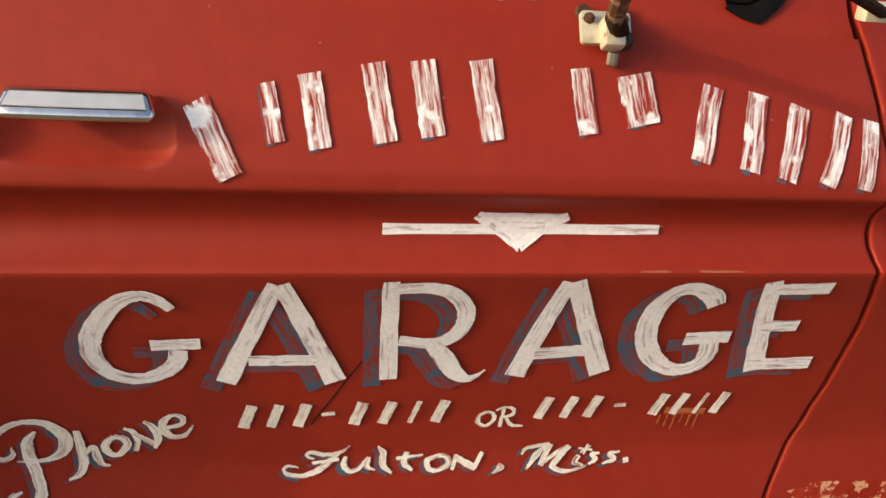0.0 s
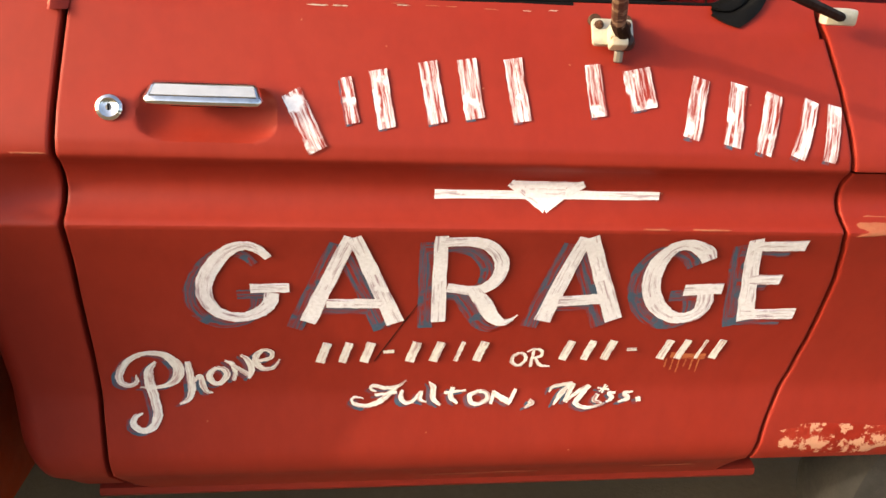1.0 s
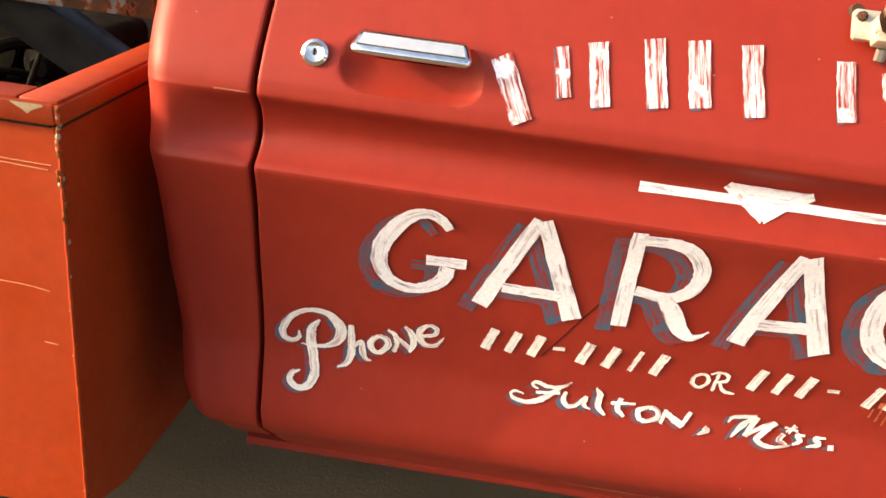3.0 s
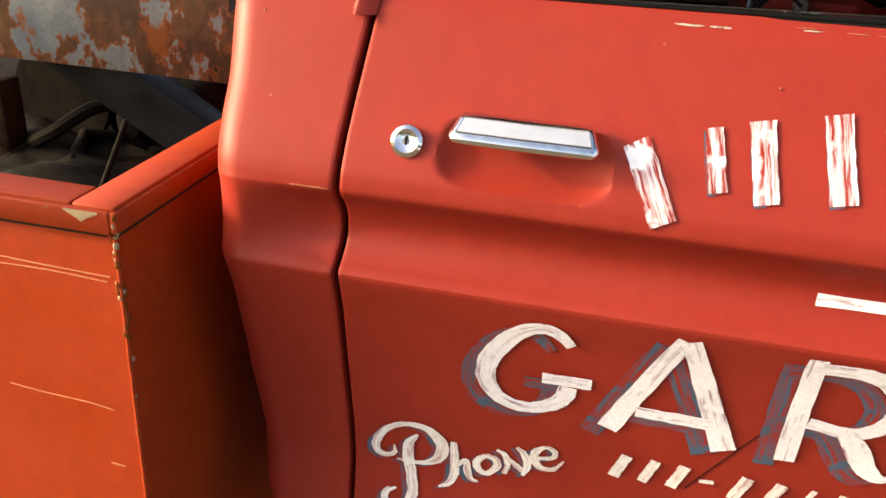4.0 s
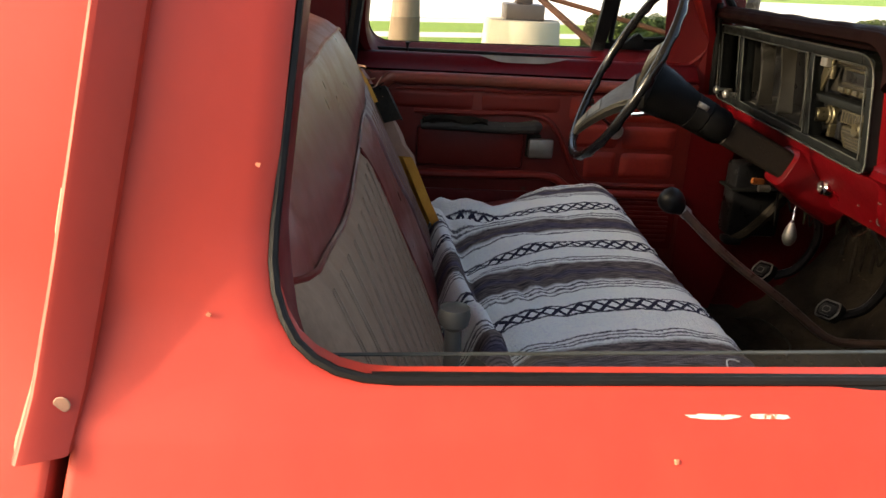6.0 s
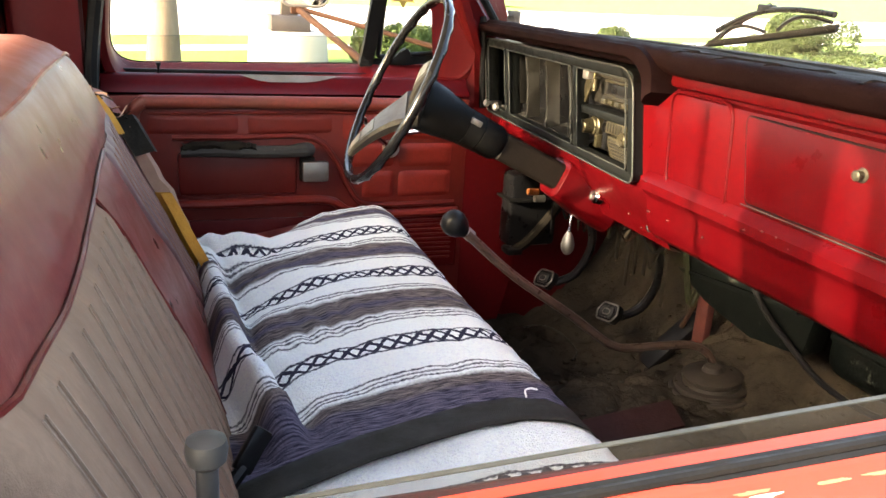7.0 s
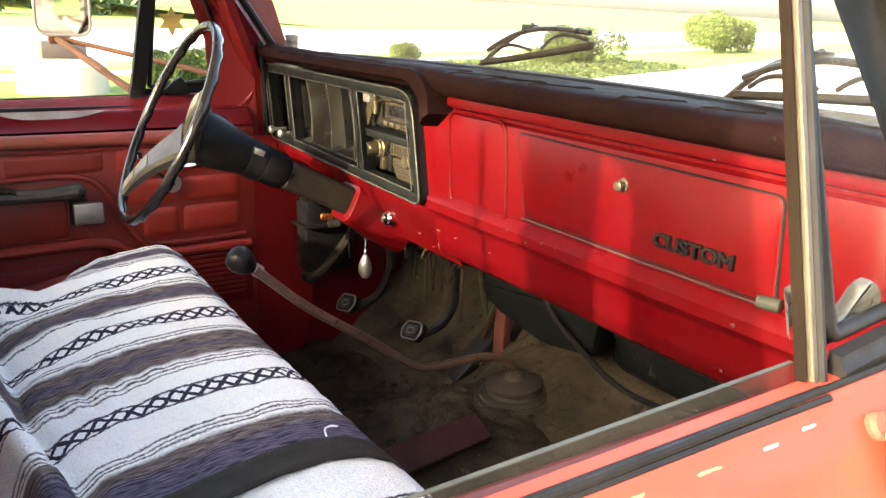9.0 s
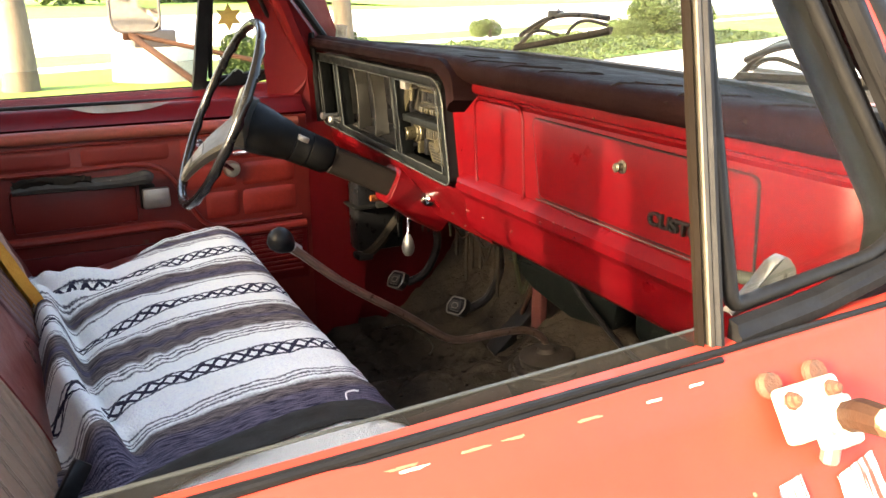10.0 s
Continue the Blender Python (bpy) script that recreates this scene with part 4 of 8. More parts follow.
# Blanket over the cushion
def blanket_material():
    m = surf("woven striped blanket", (0.94, 0.95, 0.90), (0.88, 0.92, 0.90), 34.0, 0.95, bump=1.6, bscale=260, spots=((0.74, 0.74, 0.77), 0.42, 190))
    n, l = m.node_tree.nodes, m.node_tree.links
    b = n["Principled BSDF"]
    white = b.inputs["Base Color"].links[0].from_socket
    uv, sep = n.new("ShaderNodeUVMap"), n.new("ShaderNodeSeparateXYZ")
    wob = n.new("ShaderNodeTexNoise")
    wob.inputs["Scale"].default_value = 9.0
    l.new(uv.outputs[0], wob.inputs["Vector"])
    l.new(uv.outputs[0], sep.inputs[0])
    fray = n.new("ShaderNodeTexNoise")
    fray.inputs["Scale"].default_value, fray.inputs["Detail"].default_value = 210.0, 2.0
    l.new(uv.outputs[0], fray.inputs["Vector"])

    def math_node(op, a, c=None):
        x = n.new("ShaderNodeMath")
        x.operation = op
        for i, v in enumerate((a, c)):
            if v is None:
                continue
            if isinstance(v, (int, float)):
                x.inputs[i].default_value = v
            else:
                l.new(v, x.inputs[i])
        return x.outputs[0]

    def mixc(fac, a, c):
        x = n.new("ShaderNodeMix")
        x.data_type = "RGBA"
        l.new(fac, x.inputs[0])
        for i, v in ((6, a), (7, c)):
            if isinstance(v, tuple):
                x.inputs[i].default_value = (*v, 1)
            else:
                l.new(v, x.inputs[i])
        return x.outputs[2]

    v = math_node("ADD", sep.outputs["Y"], math_node("ADD", math_node("MULTIPLY", math_node("SUBTRACT", wob.outputs["Fac"], 0.5), 0.012), math_node("MULTIPLY", math_node("SUBTRACT", fray.outputs["Fac"], 0.5), 0.011)))
    u = sep.outputs["X"]
    # heather: yarn by yarn change of tone
    yarn = n.new("ShaderNodeTexNoise")
    yarn.inputs["Scale"].default_value, yarn.inputs["Detail"].default_value = 1.0, 4.0
    mp = n.new("ShaderNodeMapping")
    mp.inputs["Scale"].default_value = (38, 360, 1)
    l.new(uv.outputs[0], mp.inputs[0])
    l.new(mp.outputs[0], yarn.inputs["Vector"])
    yr = n.new("ShaderNodeMapRange")
    yr.inputs["From Min"].default_value, yr.inputs["From Max"].default_value = 0.35, 0.65
    l.new(yarn.outputs["Fac"], yr.inputs["Value"])
    dark = mixc(yr.outputs[0], (0.020, 0.018, 0.023), (0.25, 0.205, 0.19))
    navy = mixc(yr.outputs[0], (0.018, 0.017, 0.034), (0.165, 0.145, 0.195))
    col = white

    def band(lo, hi, soft=0.003):
        a, c = n.new("ShaderNodeMapRange"), n.new("ShaderNodeMapRange")
        a.inputs["From Min"].default_value, a.inputs["From Max"].default_value = lo - soft, lo + soft
        c.inputs["From Min"].default_value, c.inputs["From Max"].default_value = hi + soft, hi - soft
        l.new(v, a.inputs["Value"])
        l.new(v, c.inputs["Value"])
        return math_node("MULTIPLY", a.outputs[0], c.outputs[0])

    for lo, hi, tone in ((2.136, 2.215, dark), (2.150, 2.185, navy), (1.858, 1.955, dark), (1.895, 1.915, navy), (1.462, 1.605, dark), (1.462, 1.572, navy), (2.395, 2.44, dark), (2.405, 2.425, navy), (1.18, 1.27, dark), (1.21, 1.24, navy)):
        col = mixc(band(lo, hi, 0.006), col, tone)
    for c0 in (2.124, 2.226, 2.236, 1.848, 1.838, 1.826, 1.968, 1.978, 1.618, 1.628, 1.640, 2.384, 2.374, 2.452, 1.285, 1.30):
        col = mixc(band(c0 - 0.0021, c0 + 0.0021, 0.0018), col, (0.05, 0.046, 0.06))
    for c0 in (2.292, 2.050, 1.745, 1.335):
        # cross-stitched band: two border lines and a row of crosses
        for d in (-0.021, 0.021):
            col = mixc(band(c0 + d - 0.0030, c0 + d + 0.0030, 0.0018), col, (0.025, 0.025, 0.045))
        tri = math_node("ABSOLUTE", math_node("SUBTRACT", math_node("FRACT", math_node("MULTIPLY", u, 37.0)), 0.5))
        lv = math_node("ABSOLUTE", math_node("DIVIDE", math_node("SUBTRACT", v, c0), 0.036))
        near_cross = math_node("LESS_THAN", math_node("ABSOLUTE", math_node("SUBTRACT", tri, lv)), 0.165)
        col = mixc(math_node("MULTIPLY", near_cross, band(c0 - 0.019, c0 + 0.019, 0.001)), col, (0.03, 0.03, 0.05))
    l.new(col, b.inputs["Base Color"])
    b.inputs["Specular IOR Level"].default_value = 0.05
    return m


def drape(x, y):
    """Height of the cushion's cover: full at the front, sunk towards the back rest, a little higher at the driver's end."""
    z = float(np.interp(x, [-0.20, -0.14, -0.09, 0.0, 0.10, 0.20, 0.27], [1.032, 1.040, 1.052, 1.078, 1.097, 1.103, 1.100]))
    z += 0.018 * max(0.0, (y - 2.0) / 0.4) * max(0.0, (x - 0.05) / 0.2)
    k = max(0.0, 1 - (y - 1.4) / 0.3) if y > 1.4 else 1.0
    return z + k * max(0.0, 0.10 - x) * 0.06


def blanket():
    bm = bmesh.new()
    uvl = bm.loops.layers.uv.new("UVMap")
    nx, ny = 110, 210
    grid = []
    for j in range(ny + 1):
        v = 1.05 + (2.462 - 1.05) * j / ny
        row = []
        for i in range(nx + 1):
            d = 0.62 * i / nx
            rear = -0.168 + 0.010 * noise.noise((v * 4, 0, 7))
            x = float(np.interp(d, [0, 0.425, 0.475, 0.515, 0.62], [rear, 0.262, 0.303, 0.322, 0.328]))
            y = v
            z = drape(min(x, 0.27), y)
            z += float(np.interp(d, [0.40, 0.425, 0.45, 0.475, 0.50, 0.515, 0.62], [0.0, -0.001, -0.007, -0.020, -0.038, -0.058, -0.155]))
            f = max(0.0, 1 - d / 0.36)
            # rolled ridge along the back edge
            if 1.50 < y < 2.30:
                xr = float(np.interp(y, [1.40, 1.55, 1.62, 1.75, 1.86, 2.07, 2.26], [-0.080, -0.090, -0.098, -0.117, -0.130, -0.132, -0.145])) + 0.006 * noise.noise((y * 9, 3, 3))
                edge = min(1.0, (y - 1.50) / 0.08, (2.30 - y) / 0.10)
                z += edge * (0.064 + 0.014 * noise.noise((y * 7, 1, 4))) * math.exp(-abs((x - xr) / 0.021) ** 2.6)
                z -= edge * 0.012 * max(0.0, 1 - abs(x - xr - 0.045) / 0.025)
            # folds that fan out from the back edge
            amp = f * (0.35 + 0.9 * max(0.0, (y - 2.0) / 0.4))
            z += 0.020 * amp * math.sin(46 * y + 9 * x + 5 * noise.noise((y * 3, x * 5, 2))) * (0.6 + 0.8 * noise.noise((y * 5, x * 3, 6)))
            z += 0.016 * f * noise.noise((x * 6, y * 9, 2)) + 0.008 * noise.noise((x * 9 + 4, y * 13, 5)) * (0.25 + f)
            # small puckers half way along
            pk = math.exp(-((x - 0.03 - 0.25 * (y - 1.88)) / 0.07) ** 2 - ((y - 1.86) / 0.09) ** 2)
            z += 0.004 * pk * math.sin(150 * x + 30 * y)
            z += 0.0035 * noise.noise((x * 26, y * 30, 1)) + 0.0014 * noise.noise((x * 70, y * 70, 4))
            # bunched corner at the driver's end of the back edge
            e = max(0.0, 1 - math.hypot((x + 0.13) / 0.13, (y - 2.36) / 0.15))
            z += 0.050 * e ** 0.8 + 0.030 * e * noise.noise((x * 22, y * 22, 8))
            y += 0.010 * noise.noise((x * 5, y * 2, 12)) + 0.022 * f * noise.noise((x * 9, y * 7, 21))
            if v > 2.36:
                y -= (v - 2.36) / 0.10 * (0.10 * max(0.0, 1 - abs(x - 0.0) / 0.14) * (1 - e) + 0.012 * noise.noise((x * 12, 0, 3)) + 0.06 * max(0.0, (x - 0.28) / 0.05))
            row.append((bm.verts.new((x, y, z)), (d, v)))
        grid.append(row)
    for j in range(ny):
        for i in range(nx):
            q = (grid[j][i], grid[j][i + 1], grid[j + 1][i + 1], grid[j + 1][i])
            f = bm.faces.new([v for v, _ in q])
            for lp, (_, uv) in zip(f.loops, q):
                lp[uvl].uv = uv
    ob = part("blanket", bm, blanket_material(), None, "", 80)
    sol = ob.modifiers.new("thick", "SOLIDIFY")
    sol.thickness, sol.offset = 0.005, 1
    return tagged(ob, "white blanket with dark woven stripes draped over the seat", "blanket")


blanket_ob = blanket()
M["yarn"] = surf("white yarn", (0.85, 0.85, 0.83), (0.8, 0.8, 0.8), 40.0, 0.9)
strap = loft([[(x, yc + dy, drape(min(x, 0.27), yc) + drop + 0.013) for dy in (-0.029, -0.018, 0.018, 0.029)] for x, yc, drop in
              ((-0.17, 1.435, 0.0), (-0.10, 1.455, 0.002), (0.0, 1.466, 0.001), (0.08, 1.474, 0.0), (0.15, 1.483, 0.0), (0.21, 1.483, 0.0), (0.26, 1.472, -0.001), (0.293, 1.462, -0.014), (0.316, 1.457, -0.038), (0.334, 1.455, -0.075), (0.338, 1.455, -0.14))])
tagged(part("yarn_thread", tube([(0.236, 1.514, 1.112), (0.240, 1.527, 1.115), (0.252, 1.534, 1.113), (0.262, 1.534, 1.110)], 0.0014, n=6), "yarn"), "loose white yarn thread on the blanket", "thread")
belt = new("seat_belt")
tagged(belt, "dark brown seat belt strap lying across the blanket", "seat belt")
M["strap"] = surf("grey brown webbing", (0.018, 0.0155, 0.011), (0.012, 0.0105, 0.008), 9.0, 0.7, bump=0.5, bscale=500)
so = part("strap", strap, "strap", belt)
sm = so.modifiers.new("thick", "SOLIDIFY")
sm.thickness = 0.002
buckle = box(-0.012, 0.012, -0.008, 0.008, -0.028, 0.028, 0.004, m=Matrix.Translation((-0.137, 1.478, 1.105)) @ Euler((radians(-25), radians(38), 0)).to_matrix().to_4x4())
part("buckle", buckle, "black", belt, "black plastic buckle")
tube_b = tube([(-0.19, 1.43, 1.05), (-0.165, 1.455, 1.075), (-0.148, 1.468, 1.09)], 0.009, n=8)
part("buckle_sleeve", tube_b, "black", belt)


# Dashboard
dash = new("dashboard")
dash.parent = truck
dash["label"] = "red painted metal dashboard with dark cracked pad"
PX = 0.63
# face right of the gauges: profile rows (x, z), from under the pad to the knee edge
face = [(0.645, 1.530), (0.632, 1.520), (0.628, 1.505), (0.630, 1.498), (0.640, 1.494), (0.640, 1.489), (0.632, 1.485), (0.630, 1.478), (0.630, 1.345), (0.632, 1.338), (0.622, 1.330), (0.616, 1.322), (0.618, 1.305), (0.630, 1.294), (0.636, 1.285), (0.640, 1.25), (0.648, 1.222), (0.665, 1.208), (0.70, 1.205)]
YR, YM = 0.985, 1.885
rows = [[(x + 0.05 * max(0.0, (1.06 - y) / 0.075) ** 2, y, z) for y in np.concatenate([np.linspace(YR, 1.06, 8), np.linspace(1.08, YM, 20)])] for x, z in face]
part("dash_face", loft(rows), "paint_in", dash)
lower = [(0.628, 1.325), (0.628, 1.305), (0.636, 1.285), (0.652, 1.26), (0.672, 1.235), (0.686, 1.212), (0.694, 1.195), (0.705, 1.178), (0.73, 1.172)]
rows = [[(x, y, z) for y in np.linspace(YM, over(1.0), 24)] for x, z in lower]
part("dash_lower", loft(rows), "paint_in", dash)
rows = [[(x, y, z) for y in np.linspace(YM, over(1.0), 10)] for x, z in ((0.628, 1.53), (0.706, 1.525), (0.706, 1.30))]
part("dash_upper", loft(rows), "paint_dark", dash)
# raised bead panel between gauges and glovebox
bead = rounded([(1.842, 1.492), (1.675, 1.492), (1.660, 1.318), (1.825, 1.318)], 0.03, 6)
part("bead", tube([(0.629, y, z) for y, z in bead], 0.0035, n=6, closed=True, smooth=0), "paint_in", dash)
# pad
rows = []
for y in np.linspace(0.99, 2.715, 60):
    t = (y - MID) / 0.86
    wx = 0.90 - 0.20 * abs(t) ** 2.4 - 0.050 * max(0.0, t) ** 9 - 0.012
    droop = 0.020 * max(0.0, (y - 2.66) / 0.055) ** 2
    j = 0.003 * noise.noise((y * 9, 1, 0))
    lip = 1.522 if y < 1.86 else 1.527
    k = 0.0035 * noise.noise((y * 14, 4, 2))
    lip -= droop * 0.2
    rows.append([(0.640, y, lip - 0.006), (0.614 + j, y, lip - 0.005), (0.604 + j, y, lip + 0.003), (0.602 + j, y, lip + 0.016), (0.604 + j, y, lip + 0.026 + k), (0.611, y, lip + 0.033 + k), (0.626, y, lip + 0.036 + k), (min(0.70, wx - 0.05), y, 1.552 + j - droop), (wx - 0.03, y, 1.545 + j - droop), (wx, y, 1.533)])
part("dash_pad", loft(rows), "pad", dash, "dark maroon dash pad with cracked top", 50)
for y, x0, ln in ((1.17, 0.602, 0.13), (1.30, 0.604, 0.10), (1.43, 0.61, 0.10), (1.62, 0.604, 0.12), (1.72, 0.61, 0.10), (1.83, 0.606, 0.10), (1.98, 0.62, 0.12)):
    rows = []
    for i in range(8):
        x = x0 + ln * i / 7
        yy = y + 0.022 * noise.noise((i * 1.3, y * 3, 0)) - 0.006 * i
        z = float(np.interp(x, [0.602, 0.606, 0.612, 0.626, 0.70, 0.80], [1.538, 1.550, 1.5555, 1.5585, 1.553, 1.545]))
        h = 0.0022 + 0.002 * noise.noise((i * 0.9, y * 5, 2))
        rows.append([(x - 0.001, yy - 0.006, z - 0.001), (x - 0.002, yy - 0.003, z + h), (x - 0.001, yy + 0.002, z + h * 0.7), (x, yy + 0.008, z - 0.001)])
    part("pad_crack", loft(rows), "pad_worn", dash, "curled edge of a crack in the pad")
# hood of the pad round the gauges
rows = []
for y, z in rounded([(2.712, 1.40), (2.735, 1.528), (1.93, 1.530), (1.886, 1.500), (1.880, 1.457)], [0, 0.03, 0.03, 0.02, 0], 5):
    rows.append([(0.64, y, z), (0.600, y + 0.001, z + 0.002), (0.588, y - 0.006, z + 0.008), (0.587, y - 0.016, z + 0.020), (0.592, y - 0.026, z + 0.028), (0.64, y - 0.036, z + 0.026)])
part("gauge_hood", loft(rows, None, False, True), "pad", dash)
# filler beside the gauges
part("dash_filler", prism([(0.632, 1.884, 1.530), (0.632, 1.948, 1.512), (0.632, 1.912, 1.302), (0.632, 1.884, 1.290)], (1, 0, 0), 0.02), "paint_in", dash)
# glovebox
glove = new("glovebox_door")
glove.parent = truck
glove["label"] = "red glovebox door with push knob"
gl = rounded([(1.640, 1.479), (1.158, 1.474), (1.150, 1.349), (1.612, 1.349)], 0.012, 5)
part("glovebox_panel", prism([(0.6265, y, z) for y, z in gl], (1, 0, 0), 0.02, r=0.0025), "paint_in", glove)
part("glovebox_gap", tube([(0.629, y, z) for y, z in gl], 0.0022, n=6, closed=True, smooth=0), "rubber", glove)
part("glovebox_bottom_trim", tube([(0.6235, 1.615, 1.3465), (0.6235, 1.38, 1.3455), (0.6235, 1.145, 1.3455)], 0.0012, n=6, smooth=0), "cream_old", glove)
part("glovebox_knob", lathe((0.627, 1.402, 1.441), (-1, 0, 0), [(0.010, 0), (0.010, 0.002), (0.006, 0.003), (0.0055, 0.008), (0.0070, 0.010), (0.0072, 0.013), (0.005, 0.015), (0.001, 0.0155)]), "radio", glove, "dull chrome knob")
text = bpy.data.curves.new("badge", "FONT")
text.body, text.size, text.extrude, text.bevel_depth, text.align_x = "CUSTOM", 0.026, 0.0024, 0.0009, "CENTER"
tob = new("badge", text)
dg = bpy.context.evaluated_depsgraph_get()
me = bpy.data.meshes.new_from_object(tob.evaluated_get(dg))
bpy.data.objects.remove(tob)
wide = max(v.co.x for v in me.vertices) - min(v.co.x for v in me.vertices)
badge = new("badge", me)
me.materials.clear()
me.materials.append(M["greyblack"])
me.transform(Matrix(((0, 0, -1, 0.6225), (-0.127 / wide, 0, 0, 1.2715), (0, 1.0, 0, 1.3745), (0, 0, 0, 1))))
badge.parent, badge["label"] = glove, "dark raised letter badge"
# defroster end and bolt at the glovebox corner
M["bumper"] = surf("grey green rubber", (0.018, 0.020, 0.016), (0.012, 0.014, 0.011), 20.0, 0.6)
part("door_bumper", lathe((0.622, 1.146, 1.352), (0.3, -1, 0), [(0.008, -0.02), (0.0085, 0.0), (0.008, 0.006), (0.002, 0.008)]), "bumper", dash)

# worn chips along the dash
rngc = random.Random(6)
M["dashchip"] = surf("pale worn chip", (0.07, 0.030, 0.025), (0.05, 0.018, 0.016), 60.0, 0.7)
for i in range(26):
    y, (x, z) = rngc.uniform(1.15, 2.05), rngc.choice(((0.6145, 1.322), (0.6155, 1.312), (0.6355, 1.262), (0.6440, 1.236), (0.6275, 1.500), (0.6625, 1.212)))
    w, h = rngc.uniform(0.001, 0.005), rngc.uniform(0.0006, 0.0016)
    part("paint_nick", box(x - 0.0012, x + 0.002, y, y + w, z - h, z + h, 0.0003), "dashchip", dash)

# Gauge cluster
gauge = new("gauge_cluster")
gauge.parent = truck
M["fin"] = surf("dusty grey plastic", (0.020, 0.0195, 0.0175), (0.008, 0.0078, 0.0072), 16.0, 0.7, bump=0.1)
gauge["label"] = "black gauge panel with empty gauge holes, silver edge and radio"
out = rounded([(2.682, 1.516), (1.945, 1.514), (1.900, 1.306), (2.638, 1.332)], [0.02, 0.05, 0.025, 0.02], 6)
part("bezel_edge", tube([(0.610, y, z) for y, z in out], 0.0020, n=8, closed=True, smooth=0), "cream_old", gauge, "worn silver edge trim")
part("cluster_panel", prism([(0.700, y, z) for y, z in out], (1, 0, 0), 0.004), "black", gauge)
rows = [[(0.612, y, z) for y, z in out], [(0.66, y, z) for y, z in out], [(0.702, y, z) for y, z in out]]
part("cluster_wall", loft(rows, None, True), "black", gauge)
M["bezel"] = surf("worn grey black bezel", (0.003, 0.0036, 0.0036), (0.006, 0.0068, 0.0066), 22.0, 0.5, bump=0.1, spots=((0.028, 0.028, 0.026), 0.16, 60))

for k, level in (("bezel", 0.07), ("fin", 0.06), ("bumper", 0.1)):
    M[k].node_tree.nodes["Principled BSDF"].inputs["Specular IOR Level"].default_value = level


def cl(u, v):
    """Across the cluster: u from 0 at the driver's door end, v from 0 at the foot."""
    t, b_ = Vector((0, 2.682 - 0.737 * u, 1.516 - 0.002 * u)), Vector((0, 2.638 - 0.738 * u, 1.332 - 0.026 * u))
    return b_.lerp(t, v)


def bezel_bar(pts):
    q = [cl(u, v) for u, v in pts]
    part("bezel", prism([(0.612, p.y, p.z) for p in q], (1, 0, 0), 0.030, r=0.002), "bezel", gauge)


D1, D2 = 0.190, 0.678
bezel_bar([(0.02, 0.905), (0.935, 0.905), (0.935, 0.990), (0.02, 0.990)])
bezel_bar([(0.02, 0.012), (0.985, 0.012), (0.985, 0.095), (0.02, 0.095)])
bezel_bar([(0.004, 0.05), (0.020, 0.05), (0.020, 0.96), (0.004, 0.96)])
bezel_bar([(0.966, 0.096), (0.994, 0.05), (0.994, 0.74), (0.966, 0.74)])
bezel_bar(rounded([(0.936, 0.905), (0.936, 0.990), (0.994, 0.990), (0.994, 0.742), (0.966, 0.742), (0.966, 0.905)], [0, 0, 0.055, 0, 0, 0.02], 6))
for u in (D1, D2):
    bezel_bar([(u - 0.014, 0.096), (u + 0.014, 0.096), (u + 0.014, 0.904), (u - 0.014, 0.904)])
for u0, u1 in ((0.024, D1 - 0.018), (D1 + 0.018, D2 - 0.018), (D2 + 0.018, 0.962)):
    loop = [cl(u, v) for u, v in rounded([(u0, 0.10), (u1, 0.10), (u1, 0.90), (u0, 0.90)], 0.014, 4)]
    part("cell_line", tube([(0.6105, p.y, p.z) for p in loop], 0.0014, n=6, closed=True, smooth=0), "cream_old", gauge, "thin worn silver line")
for u, w in ((0.285, 0.030), (0.430, 0.034), (0.590, 0.030)):
    rows = []
    for v in np.linspace(0.10, 0.90, 7):
        p = cl(u, float(v))
        sag = 0.008 * math.sin(math.pi * float(v))
        rows.append([(0.628 + sag, p.y + 0.006, p.z), (0.626 + sag, p.y, p.z), (0.628 + sag, p.y - 0.004, p.z), (0.662, p.y - 0.4 * w, p.z), (0.662, p.y - 0.4 * w + 0.006, p.z)])
    part("gauge_fin", loft(rows, None, True, True), "fin", gauge, "dusty grey fin between gauge holes")
a, b_ = cl(D1 + 0.02, 0.10), cl(D2 - 0.02, 0.10)
part("gauge_tray", prism([(0.635, a.y, a.z - 0.004), (0.635, b_.y, b_.z - 0.004), (0.70, b_.y, b_.z + 0.01), (0.70, a.y, a.z + 0.01)], (0, 0, 1), 0.006), "fin", gauge)
a = cl(0.120, 0.5)
part("side_fin", box(0.635, 0.70, a.y - 0.006, a.y + 0.006, 1.36, 1.49, 0.004), "fin", gauge)
for u, v in ((0.03, 0.12), (0.115, 0.12)):
    p = cl(u, v)
    part("switch_knob", lathe((0.612, p.y, p.z), (-1, 0, 0), [(0.005, -0.03), (0.005, 0.004), (0.009, 0.006), (0.0095, 0.014), (0.007, 0.017), (0.001, 0.0175)], n=18), "steel", gauge, "dull silver switch knob")
radio = new("radio")
radio.parent = truck
radio["label"] = "old radio with grimy silver face and knobs"
M["brass"] = surf("grimy pale brass", (0.085, 0.075, 0.045), (0.035, 0.030, 0.018), 50.0, 0.35, 0.7, 0.1)
part("radio_body", box(0.650, 0.70, 1.945, 2.165, 1.425, 1.487, 0.006), "radio_black", radio)
part("radio_slot", box(0.644, 0.655, 1.965, 2.09, 1.452, 1.472, 0.002), "black", radio)
part("slot_rim", box(0.642, 0.652, 1.958, 2.098, 1.474, 1.478, 0.001), "brass", radio)
part("slot_rim", box(0.642, 0.652, 1.958, 2.098, 1.446, 1.449, 0.001), "radio", radio)
part("radio_lip", box(0.622, 0.66, 1.945, 2.165, 1.404, 1.420, 0.003), "bezel", radio)
